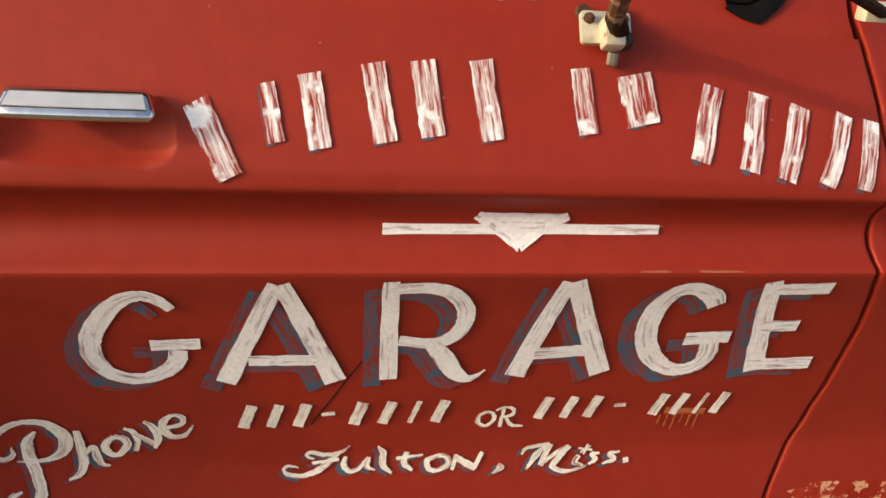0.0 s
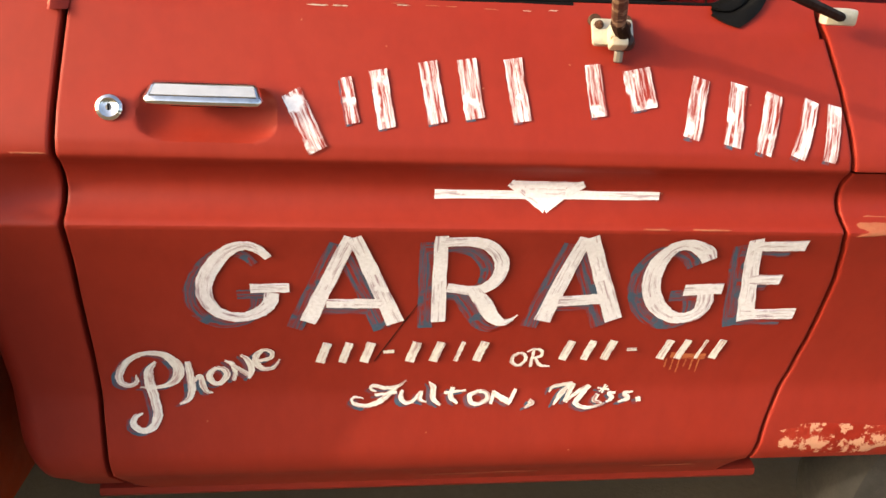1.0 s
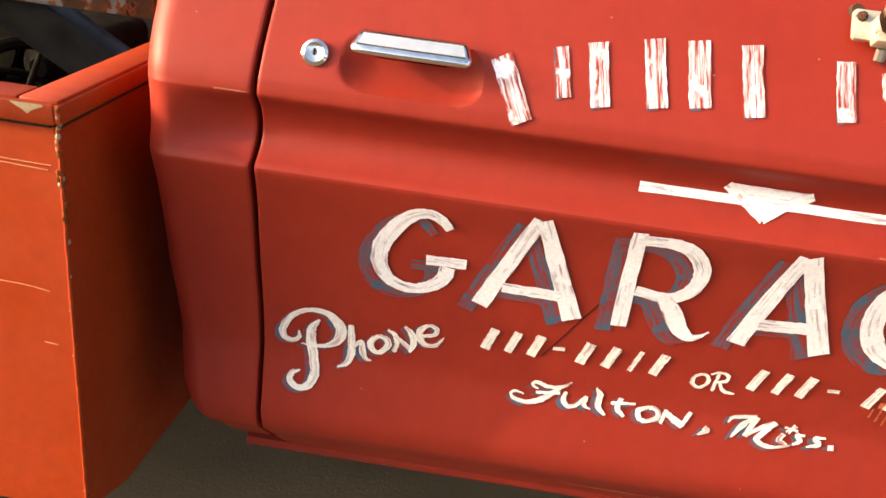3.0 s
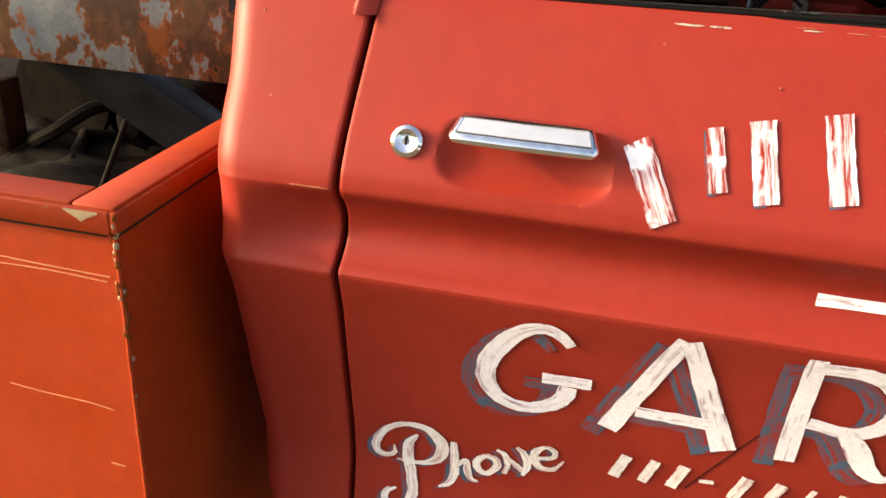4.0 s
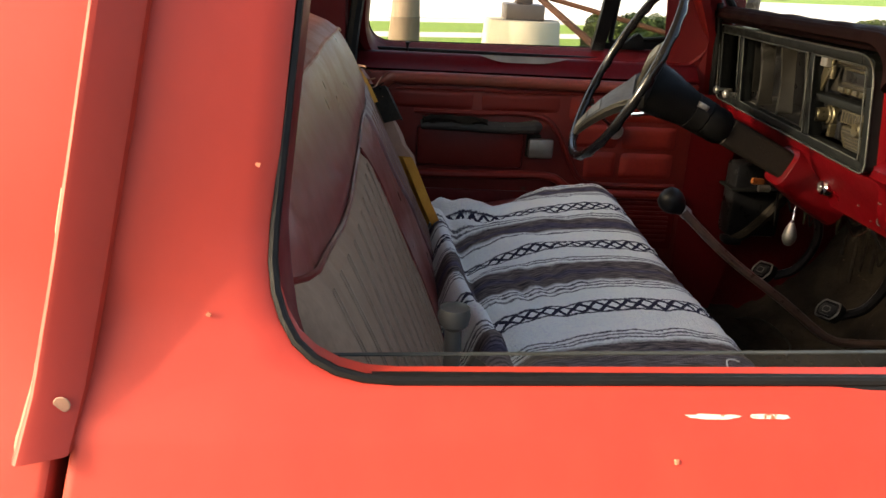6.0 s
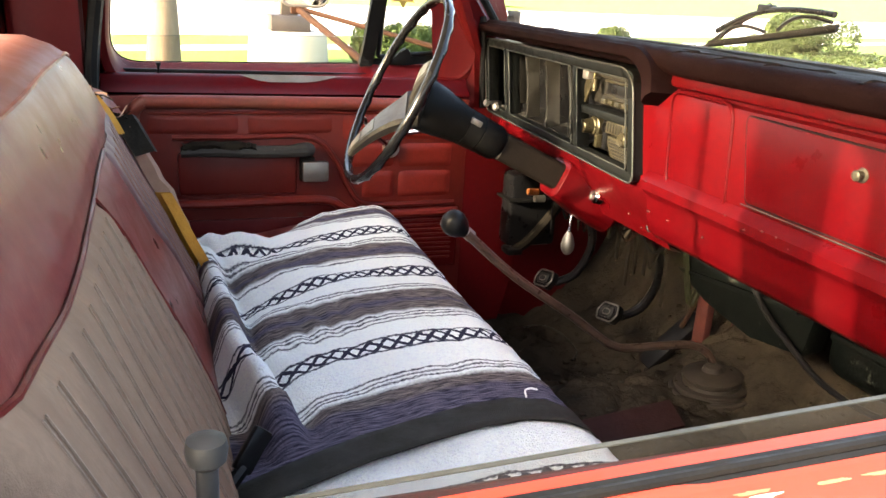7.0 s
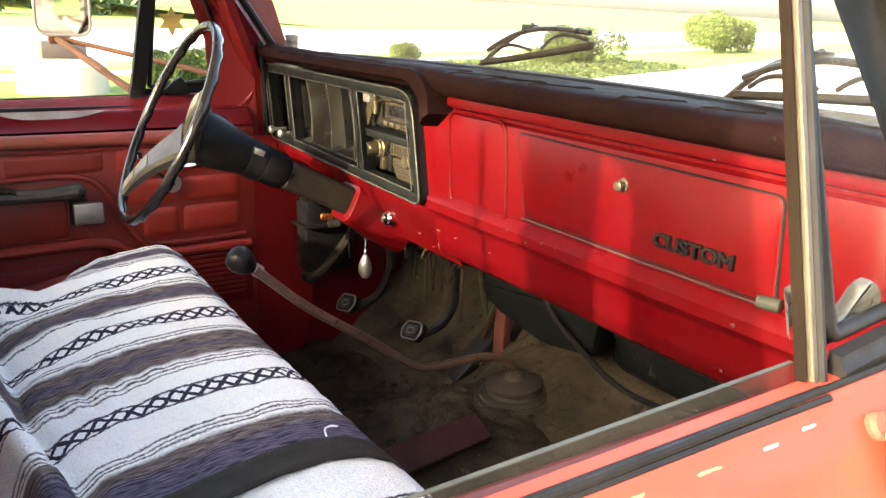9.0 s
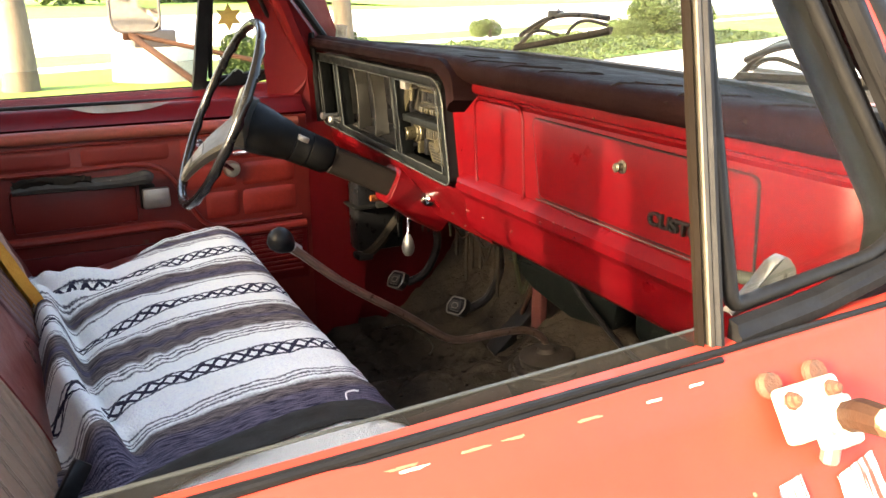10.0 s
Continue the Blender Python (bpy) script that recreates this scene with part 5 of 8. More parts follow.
part("radio_frame", box(0.638, 0.66, 1.945, 2.165, 1.482, 1.488, 0.002), "radio", radio)
part("tape_bracket", prism([(0.630, 2.168, 1.424), (0.630, 2.150, 1.424), (0.630, 2.128, 1.462), (0.630, 2.118, 1.490), (0.630, 2.150, 1.490)], (1, 0, 0), 0.006, r=0.001), "brass", radio)
part("tape_lever", box(0.618, 0.65, 2.126, 2.152, 1.474, 1.494, 0.003), "steel", radio, "bright tape lever")
part("tape_roller", lathe((0.628, 2.112, 1.452), (0, 0, 1), [(0.001, 0), (0.006, 0.001), (0.006, 0.026), (0.001, 0.027)], n=14), "brass", radio)
for i in range(5):
    y = 1.975 + 0.026 * i
    part("button", box(0.636, 0.655, y, y + 0.018, 1.430, 1.441, 0.002), "brass" if i % 2 else "radio", radio)
face_plate = prism([(0.668, 2.150, 1.332), (0.668, 1.940, 1.318), (0.664, 1.950, 1.402), (0.664, 2.155, 1.408)], (1, 0, 0), 0.02, r=0.003)
part("face_plate", face_plate, "radio_black", radio)
part("dial_plate", box(0.648, 0.668, 2.005, 2.085, 1.372, 1.398, 0.002), "brass", radio)
for i in range(7):
    part("dial_rib", box(0.6465, 0.649, 2.010 + 0.0105 * i, 2.014 + 0.0105 * i, 1.376, 1.394, 0.0005), "radio_black", radio)
part("control_plate", prism([(0.648, 2.085, 1.368), (0.648, 2.055, 1.326), (0.648, 1.955, 1.322), (0.648, 1.990, 1.366)], (1, 0, 0), 0.014, r=0.002), "brass", radio)
for i in range(6):
    part("control_rib", prism([(0.6455, 2.070 - 0.006 * i, 1.362 - 0.0062 * i), (0.6455, 2.000 - 0.006 * i, 1.361 - 0.0062 * i), (0.6455, 1.999 - 0.006 * i, 1.3585 - 0.0062 * i), (0.6455, 2.069 - 0.006 * i, 1.3595 - 0.0062 * i)], (1, 0, 0), 0.003), "radio_black", radio)
part("slot_hole", lathe((0.664, 2.105, 1.378), (-1, 0, 0), [(0.016, 0), (0.016, 0.004), (0.012, 0.005), (0.011, 0.0), (0.001, -0.001)], n=20), "black", radio)
for y, z in ((2.142, 1.376), (1.985, 1.374)):
    part("radio_knob", lathe((0.658, y, z), (-1, 0, 0), [(0.023, -0.01), (0.023, 0.004), (0.020, 0.006), (0.019, 0.010), (0.0155, 0.012), (0.0145, 0.032), (0.012, 0.035), (0.008, 0.034), (0.001, 0.0335)]), "brass", radio, "dull brass radio knob")
part("slider", box(0.644, 0.664, 2.072, 2.088, 1.338, 1.372, 0.002), "black", radio)
part("slider", box(0.644, 0.664, 2.108, 2.120, 1.336, 1.362, 0.002), "brass", radio)

# Ignition switch, choke hole, keys
part("ignition_switch", lathe((0.672, 2.130, 1.224), (-1, 0, 0.25), [(0.017, -0.01), (0.017, 0.004), (0.013, 0.007), (0.012, 0.010), (0.004, 0.009), (0.001, 0.006)]), "chrome", dash, "chrome ignition switch")
part("lighter_socket", lathe((0.690, 1.938, 1.214), (-1, 0, 0.25), [(0.014, -0.01), (0.014, 0.002), (0.010, 0.004), (0.009, 0.002), (0.001, 0.0)]), "cream_old", dash, "empty socket")
keys = thing("key_ring", "silver drop-shaped key fob hanging on a bead chain", "keys")
beads = bmesh.new()
for p in curve_points([Vector(q) for q in ((0.676, 2.18, 1.212), (0.664, 2.20, 1.185), (0.664, 2.215, 1.16), (0.665, 2.22, 1.118))], 6):
    ball = bmesh.new()
    bmesh.ops.create_icosphere(ball, subdivisions=2, radius=0.0040, matrix=Matrix.Translation(p))
    merge(beads, ball)
part("chain", beads, "chrome", keys, "silver bead chain")
part("fob", lathe((0.665, 2.221, 1.060), (0, 0, 1), [(0.001, 0), (0.008, 0.003), (0.014, 0.012), (0.016, 0.024), (0.012, 0.042), (0.005, 0.056), (0.002, 0.062)]), "steel", keys)

# Steering wheel and column
AX = Vector((-0.896, 0.067, 0.438)).normalized()
steer = new("steering_wheel")
steer.parent = truck
steer["label"] = "black two-spoke steering wheel on a grey column"
C0 = Vector((0.243, 2.247, 1.433))
e1 = (Vector((0, 1, 0)) - AX * AX.y).normalized()
e2 = AX.cross(e1).normalized()
R = 0.204
ringp = [C0 + R * (e1 * math.cos(a) + e2 * math.sin(a)) for a in np.linspace(0, 2 * math.pi, 73)[:-1]]
rim = tube(ringp, 0.0088, n=12, closed=True, smooth=0)
for v in rim.verts:
    d = v.co - C0
    a = math.atan2(d.dot(e2), d.dot(e1))
    r0 = (d - AX * d.dot(AX)).length
    if d.dot(AX) < 0:
        v.co -= AX * 0.002 * (1 + math.cos(a * 48))
M["rimblack"] = surf("polished black rim", (0.004, 0.004, 0.0045), (0.006, 0.006, 0.006), 20.0, 0.20, bump=0.05)
part("rim", rim, "rimblack", steer, "black rim with finger grips")
M["spoke"] = surf("worn spoke plastic", (0.012, 0.0118, 0.010), (0.030, 0.028, 0.022), 12.0, 0.5, bump=0.1, spots=((0.07, 0.065, 0.05), 0.2, 14))
M["spoke_pale"] = surf("rubbed grey insert", (0.055, 0.052, 0.042), (0.030, 0.028, 0.022), 30.0, 0.45, bump=0.1)
HUB = C0 - AX * 0.060
part("hub", lathe(HUB, AX, [(0.050, -0.055), (0.054, -0.03), (0.056, 0.0), (0.050, 0.012), (0.036, 0.018), (0.001, 0.020)], n=28), "greyblack", steer)
for ang in (57, 200):
    out_d = e1 * math.cos(radians(ang)) + e2 * math.sin(radians(ang))
    side_d = AX.cross(out_d).normalized()
    tip = C0 + out_d * R * 0.985
    rows = []
    for t in np.linspace(0, 1, 11):
        p = (HUB + AX * 0.004 + out_d * 0.02).lerp(tip, t) + AX * 0.012 * math.sin(math.pi * t)
        w, h = 0.058 - 0.042 * t ** 0.55, 0.018 - 0.012 * t
        rows.append([p + side_d * a * w + AX * c * h for a, c in ((-1, -0.6), (-1, 0.5), (-0.8, 1), (0.8, 1), (1, 0.5), (1, -0.6), (0.8, -1), (-0.8, -1))])
    spoke = part("spoke", loft(rows, None, True, True), "spoke", steer, "worn grey black moulded spoke")
    for t0, t1 in ((0.45, 0.66), (0.69, 0.90)):
        q = []
        for t in (t0, t1):
            p = (HUB + AX * 0.004 + out_d * 0.02).lerp(tip, t) + AX * (0.012 * math.sin(math.pi * t) + 0.0175 - 0.011 * t)
            q.append((p, (0.058 - 0.042 * t ** 0.55) * 0.62))
        part("spoke_insert", prism([q[0][0] - side_d * q[0][1], q[0][0] + side_d * q[0][1], q[1][0] + side_d * q[1][1], q[1][0] - side_d * q[1][1]], AX, 0.0015), "spoke_pale", spoke, "worn pale insert")
col = [(0.049, 0.0), (0.046, 0.02), (0.041, 0.045), (0.0405, 0.049), (0.038, 0.050), (0.038, 0.053), (0.0405, 0.054), (0.040, 0.085), (0.037, 0.086), (0.037, 0.089), (0.0395, 0.090), (0.038, 0.135), (0.031, 0.147)]
part("column", lathe(HUB - AX * 0.055, -AX, col, n=28), "greyblack", steer, "grey black steering column")
part("column_switch", box(-0.012, 0.012, -0.008, 0.008, -0.006, 0.006, 0.002, m=Matrix.Translation(HUB - AX * 0.125 + Vector((0, -0.033, 0.021))) @ AX.to_track_quat("X", "Z").to_matrix().to_4x4()), "steel", steer, "small metal hazard switch")
M["column_low"] = surf("brownish black column cover", (0.006, 0.0048, 0.004), (0.012, 0.009, 0.007), 14.0, 0.55, bump=0.15, spots=((0.030, 0.024, 0.018), 0.15, 40))
rows = []
for d in (0.195, 0.20, 0.26, 0.34, 0.46):
    p, r = HUB - AX * d, 0.031 if d > 0.196 else 0.024
    e3 = AX.cross(Vector((0, 1, 0))).normalized()
    rows.append([p + Vector((0, 1, 0)) * (r * a) + e3 * (r * c) for a, c in rounded([(-1, -1), (1, -1), (1, 1), (-1, 1)], 0.5, 4)])
M["column_low"].node_tree.nodes["Principled BSDF"].inputs["Specular IOR Level"].default_value = 0.08
part("column_cover", loft(rows, None, True, True), "column_low", steer, "scuffed brown black lower cover")
rows = []
for d, r in ((0.352, 0.040), (0.355, 0.046), (0.39, 0.052), (0.44, 0.062), (0.50, 0.066)):
    p = HUB - AX * d
    rows.append([p + Vector((0, 1, 0)) * (r * a) + e3 * (r * c) for a, c in rounded([(-1, -0.9), (1, -0.9), (1, 1), (-1, 1)], 0.6, 5)])
part("column_cowl", loft(rows, None, True, True), "paint_in", dash, "red cowl round the steering column")
part("turn_signal_lever", tube([HUB - AX * 0.07, HUB - AX * 0.06 + e1 * 0.09 + e2 * 0.05, HUB - AX * 0.04 + e1 * 0.17 + e2 * 0.08], 0.006, n=8), "chrome", steer)

# Floor gear lever
shift = new("gear_lever")
shift.parent = truck
shift["label"] = "long bent steel gear lever with black knob and rubber boot"
M["lever"] = surf("rubbed brown steel", (0.085, 0.056, 0.043), (0.042, 0.025, 0.018), 22.0, 0.36, 0.35, 0.12, spots=((0.20, 0.17, 0.15), 0.22, 30))
part("lever", tube([(0.281, 1.890, 1.230), (0.375, 1.882, 1.148), (0.492, 1.874, 1.067), (0.565, 1.872, 1.012), (0.595, 1.870, 0.994), (0.632, 1.870, 0.985), (0.74, 1.868, 0.983), (0.785, 1.865, 0.976), (0.815, 1.860, 0.958), (0.828, 1.855, 0.93), (0.83, 1.852, 0.90)], 0.0085, n=10), "lever", shift, "rusty bare steel lever rubbed bright")
part("collar", tube([(0.270, 1.897, 1.240), (0.292, 1.894, 1.222)], 0.011, n=10, smooth=0), "steel", shift)
part("knob", lathe((0.285, 1.895, 1.226), (-0.72, 0.05, 0.60), [(0.008, 0.0), (0.011, 0.008), (0.019, 0.018), (0.0235, 0.030), (0.0235, 0.040), (0.019, 0.050), (0.009, 0.056), (0.001, 0.057)]), "black", shift, "glossy black knob")
M["boot"] = surf("dusty brown black rubber", (0.030, 0.023, 0.017), (0.015, 0.012, 0.009), 12.0, 0.7, bump=0.2)
part("boot", lathe((0.822, 1.842, 0.884), (-0.08, 0.02, 1), [(0.084, -0.04), (0.086, 0.002), (0.085, 0.008), (0.080, 0.010), (0.073, 0.008), (0.070, 0.011), (0.075, 0.014), (0.074, 0.020), (0.068, 0.022), (0.058, 0.020), (0.055, 0.026), (0.060, 0.031), (0.060, 0.038), (0.055, 0.041), (0.036, 0.043), (0.022, 0.047), (0.017, 0.056), (0.011, 0.058)], n=40), "boot", shift, "dusty black rubber boot with stacked rings")

# Pedals and what hangs under the dash
for y, x, z, nm in ((2.457, 0.745, 0.905, "clutch_pedal"), (2.262, 0.830, 0.880, "brake_pedal")):
    ped = new(nm)
    ped.parent = truck
    pm = Matrix.Translation((x, y, z)) @ Euler((radians(-12), radians(35), 0)).to_matrix().to_4x4()
    hexa = rounded([(-0.030, -0.024), (0.030, -0.024), (0.042, 0.0), (0.030, 0.026), (-0.030, 0.026), (-0.042, 0.0)], 0.008, 4)
    part("pad", prism([pm @ Vector((-0.012, u, v)) for u, v in hexa], pm.to_3x3() @ Vector((1, 0, 0)), 0.018, r=0.003), "rubber", ped, "worn rubber pedal pad")
    part("pad_rim", tube([pm @ Vector((-0.013, u * 0.94, v * 0.92)) for u, v in hexa], 0.0022, n=6, closed=True, smooth=0), "steel", ped, "bright worn metal rim")
    inner = rounded([(-0.020, -0.014), (0.020, -0.014), (0.027, 0.0), (0.020, 0.015), (-0.020, 0.015), (-0.027, 0.0)], 0.005, 3)
    part("pad_face", prism([pm @ Vector((-0.0165, u, v)) for u, v in inner], pm.to_3x3() @ Vector((1, 0, 0)), 0.005, r=0.001), "pedal_face", ped)
    part("pad_mark", tube([pm @ Vector((-0.017, u * 0.5, v * 0.5)) for u, v in inner], 0.0012, n=6, closed=True, smooth=0), "steel", ped)
    part("arm", tube([(x + 0.02, y - 0.01, z - 0.005), (x + 0.07, y - 0.03, z + 0.03), (x + 0.10, y - 0.04, z + 0.12), (x + 0.06, y - 0.05, z + 0.24), (x + 0.04, y - 0.05, z + 0.36)], 0.0115, n=8), "black", ped)
gas = new("gas_pedal")
gas.parent = truck
part("pad", box(-0.012, 0.012, -0.028, 0.028, -0.085, 0.085, 0.006, m=Matrix.Translation((0.885, 2.075, 0.885)) @ Euler((radians(8), radians(42), 0)).to_matrix().to_4x4()), "rubber_fade", gas, "ribbed rubber gas pedal")
part("arm", tube([(0.90, 2.07, 0.92), (0.93, 2.05, 1.02), (0.95, 2.02, 1.10)], 0.006, n=8), "rust", gas)
vent_box = new("vent_box")
vent_box.parent = truck
part("housing", box(0.66, 0.80, 2.54, 2.615, 0.975, 1.175, 0.012), "black", vent_box, "black vent housing")
part("shelf", box(0.645, 0.80, 2.52, 2.61, 1.105, 1.112, 0.002), "greyblack", vent_box)
part("brake_handle", tube([(0.672, 2.47, 1.148), (0.685, 2.47, 1.147), (0.70, 2.47, 1.146)], 0.009, n=10), "amber", vent_box, "amber pull knob")
part("hood_pull", tube([(0.672, 2.43, 1.140), (0.70, 2.43, 1.140)], 0.009, n=10), "steel", vent_box)
part("parking_brake_arm", tube([(0.68, 2.545, 0.965), (0.72, 2.53, 1.00), (0.78, 2.50, 1.10), (0.80, 2.49, 1.16)], 0.014, n=8), "hull", vent_box)
part("parking_brake_pad", box(0.655, 0.70, 2.525, 2.575, 0.955, 0.975, 0.006), "rubber", vent_box)
heater = new("heater_duct")
heater.parent = truck
heater["label"] = "green grey heater duct and housing under the dash"
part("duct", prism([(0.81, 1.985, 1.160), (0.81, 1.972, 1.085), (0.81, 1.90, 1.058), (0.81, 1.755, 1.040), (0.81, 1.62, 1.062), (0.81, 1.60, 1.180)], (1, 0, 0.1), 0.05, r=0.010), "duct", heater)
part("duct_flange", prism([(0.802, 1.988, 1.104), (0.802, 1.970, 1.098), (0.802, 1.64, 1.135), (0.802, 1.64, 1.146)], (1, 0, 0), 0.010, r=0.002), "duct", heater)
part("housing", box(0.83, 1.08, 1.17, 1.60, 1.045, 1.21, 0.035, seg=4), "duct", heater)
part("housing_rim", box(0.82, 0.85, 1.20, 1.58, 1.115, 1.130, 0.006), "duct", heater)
part("hose", tube([(0.79, 1.75, 1.160), (0.79, 1.70, 1.118), (0.79, 1.63, 1.085), (0.79, 1.555, 1.056), (0.79, 1.47, 1.05), (0.80, 1.40, 1.058), (0.86, 1.30, 1.07)], 0.0055, n=8), "rubber_fade", heater, "grey hose")
M["oldred"] = surf("dusty faded red steel", (0.07, 0.018, 0.015), (0.045, 0.016, 0.014), 9.0, 0.75, bump=0.3)
part("brace", box(0.90, 0.92, 1.99, 2.03, 0.88, 1.22, 0.004), "oldred", heater, "red brace under the dash")
part("brace", box(0.96, 0.98, 1.80, 1.98, 0.90, 1.15, 0.004), "oldred", heater)
loom = new("wiring")
loom.parent = truck
loom["label"] = "loose wires hanging under the dash"
rng = random.Random(4)
for i in range(20):
    y0 = 1.95 + 0.55 * rng.random()
    y1 = y0 + rng.uniform(-0.12, 0.12)
    z0, dz = 1.17 + 0.02 * rng.random(), rng.uniform(0.03, 0.16)
    x0 = 0.74 + 0.12 * rng.random()
    part("wire", tube([(x0, y0, z0), (x0 + 0.02, y0 * 0.7 + y1 * 0.3, z0 - dz), (x0 + 0.03, (y0 + y1) / 2, z0 - dz * 1.1), (x0 + 0.05, y1, z0)], rng.choice((0.0022, 0.003, 0.005)), n=6), rng.choice(("wire", "hull", "rubber", "rust")), loom)
part("floor_wire", tube([(0.72, 2.52, 0.745), (0.74, 2.46, 0.775), (0.77, 2.40, 0.775), (0.79, 2.34, 0.750), (0.76, 2.30, 0.742)], 0.0025, n=6), "wire", loom)
for y in (2.02, 2.10, 2.17, 2.22):
    part("tag", box(0.80, 0.803, y, y + 0.012, 1.02 + 0.03 * math.sin(y * 40), 1.12, 0.001), "hull", loom)
patch = prism([(0.40, 1.66, 0.903), (0.655, 1.698, 0.903), (0.680, 1.785, 0.906), (0.40, 1.742, 0.906)], (0, 0, 1), 0.006, r=0.001)
M["scrap"] = surf("dusty maroon scrap", (0.030, 0.007, 0.006), (0.018, 0.007, 0.006), 8.0, 0.7, bump=0.3)
tagged(part("floor_scrap", patch, "scrap"), "dusty dark red scrap lying on the floor hump", "scrap")


# Trim panel of the far door (and its twin, out of sight, on the near one)
def trim(door, near):
    s = -1 if near else 1
    y0 = MID + s * 0.81

    def yy(d):
        return y0 - s * d

    def slab(name, x0, x1, z0, z1, d0, d1, mat, r=0.004, label=""):
        return part(name, box(x0, x1, *sorted((yy(d0), yy(d1))), z0, z1, r), mat, door, label)

    def pillow(name, x0, x1, z0, z1, d, mat):
        rows = []
        for i in range(9):
            v = i / 8
            row = []
            for j in range(13):
                u = j / 12
                h = d * (min(1, 6 * u, 6 * (1 - u)) ** 0.5) * (min(1, 5 * v, 5 * (1 - v)) ** 0.5)
                row.append((x0 + (x1 - x0) * u, yy(h), z0 + (z1 - z0) * v))
            rows.append(row)
        part(name, loft(rows), mat, door, smooth=60)

    slab("trim_board", -0.335, 0.560, 0.70, 1.36, -0.01, 0.002, "vinyl", 0.004, "dark red vinyl trim panel")
    # The roll's brownish highlight is put into its colour
    M["roll"] = surf("red vinyl with brown highlight tone", (0.105, 0.030, 0.020), (0.15, 0.022, 0.016), 7.0, 0.42, bump=0.1, bscale=300)
    part("trim_roll", tube([(-0.25, yy(0.004), 1.20), (-0.275, yy(0.006), 1.30), (-0.255, yy(0.008), 1.342), (-0.20, yy(0.01), 1.347), (0.10, yy(0.012), 1.347), (0.42, yy(0.012), 1.345), (0.53, yy(0.008), 1.34)], 0.016, n=12), "roll", door, "padded red roll")
    part("trim_line", tube([(-0.24, yy(0.004), 1.318), (0.1, yy(0.006), 1.322), (0.53, yy(0.006), 1.322)], 0.004, n=6), "vinyl", door)
    # Front squares use the lit tone: their brightness is put into the colour
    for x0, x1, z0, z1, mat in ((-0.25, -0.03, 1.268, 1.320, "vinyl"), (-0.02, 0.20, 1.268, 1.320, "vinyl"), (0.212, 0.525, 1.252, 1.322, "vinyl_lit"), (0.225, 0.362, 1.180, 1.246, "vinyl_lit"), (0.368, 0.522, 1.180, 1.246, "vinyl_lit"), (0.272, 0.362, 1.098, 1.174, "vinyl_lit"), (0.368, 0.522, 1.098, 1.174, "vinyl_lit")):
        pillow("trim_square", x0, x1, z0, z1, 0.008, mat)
    M["armrest"] = surf("worn grey arm rest vinyl", (0.035, 0.034, 0.031), (0.018, 0.0175, 0.016), 30.0, 0.6, bump=0.4, bscale=90, spots=((0.10, 0.10, 0.09), 0.25, 40))
    # raised arm rest surround with a swept front end
    edge = [(-0.19, 1.262), (-0.05, 1.262), (0.10, 1.265), (0.165, 1.25), (0.205, 1.20), (0.235, 1.14), (0.27, 1.092), (0.33, 1.082), (0.53, 1.084)]
    part("trim_edge", tube([(x, yy(0.008), z) for x, z in edge], 0.007, n=8), "vinyl", door)
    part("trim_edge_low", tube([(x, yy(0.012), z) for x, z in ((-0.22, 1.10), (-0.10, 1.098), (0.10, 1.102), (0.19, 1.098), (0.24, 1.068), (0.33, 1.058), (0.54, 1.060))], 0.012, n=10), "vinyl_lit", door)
    slab("trim_pocket", -0.18, 0.105, 1.118, 1.225, 0.0, 0.012, "vinyl", 0.01)
    slab("trim_lower", -0.33, 0.545, 0.90, 1.055, 0.0, 0.006, "paint_dark", 0.006)
    rest = [(-0.172, 1.232), (-0.10, 1.236), (0.0, 1.232), (0.08, 1.232), (0.125, 1.236), (0.142, 1.230)]
    part("arm_rest", tube([(x, yy(0.035), z) for x, z in rest], 0.016, n=10, radii=[0.012, 0.016, 0.015, 0.015, 0.019, 0.012]), "armrest", door, "worn grey arm rest")
    rng2 = random.Random(2)
    lump = tube([(-0.168, yy(0.045), 1.246), (-0.11, yy(0.045), 1.252), (-0.04, yy(0.043), 1.248), (0.0, yy(0.04), 1.243)], 0.010, n=8)
    for v in lump.verts:
        v.co += Vector((rng2.uniform(-0.003, 0.003), rng2.uniform(-0.004, 0.004), rng2.uniform(-0.004, 0.004)))
    part("arm_rest_foam", lump, "hull", door, "crumbled black arm rest foam")
    slab("latch_recess", 0.112, 0.150, 1.15, 1.212, 0.0, 0.014, "hull", 0.004)
    slab("latch_lever", 0.116, 0.182, 1.152, 1.204, 0.014, 0.032, "steel", 0.006, "chrome inside door lever")
    part("window_crank", lathe((0.345, yy(0.0), 1.232), (0, -s, 0), [(0.020, 0), (0.022, 0.02), (0.018, 0.03), (0.001, 0.032)]), "steel", door)
    part("crank_arm", tube([(0.345, yy(0.03), 1.232), (0.30, yy(0.036), 1.27), (0.262, yy(0.036), 1.312)], 0.006, n=8), "chrome", door, "chrome window crank")
    part("crank_knob", lathe((0.262, yy(0.03), 1.312), (0, -s, 0), [(0.009, 0), (0.011, 0.012), (0.010, 0.022), (0.001, 0.024)]), "chrome", door)
    for i in range(9):
        z = 0.925 + 0.0135 * i
        slab("grille_slat", 0.385, 0.528, z, z + 0.006, 0.006, 0.011, "vinyl", 0.002)
    lens = rounded([(-0.03, 1.408), (0.22, 1.408), (0.15, 1.392), (0.03, 1.391)], [0.002, 0.002, 0.03, 0.03], 5)
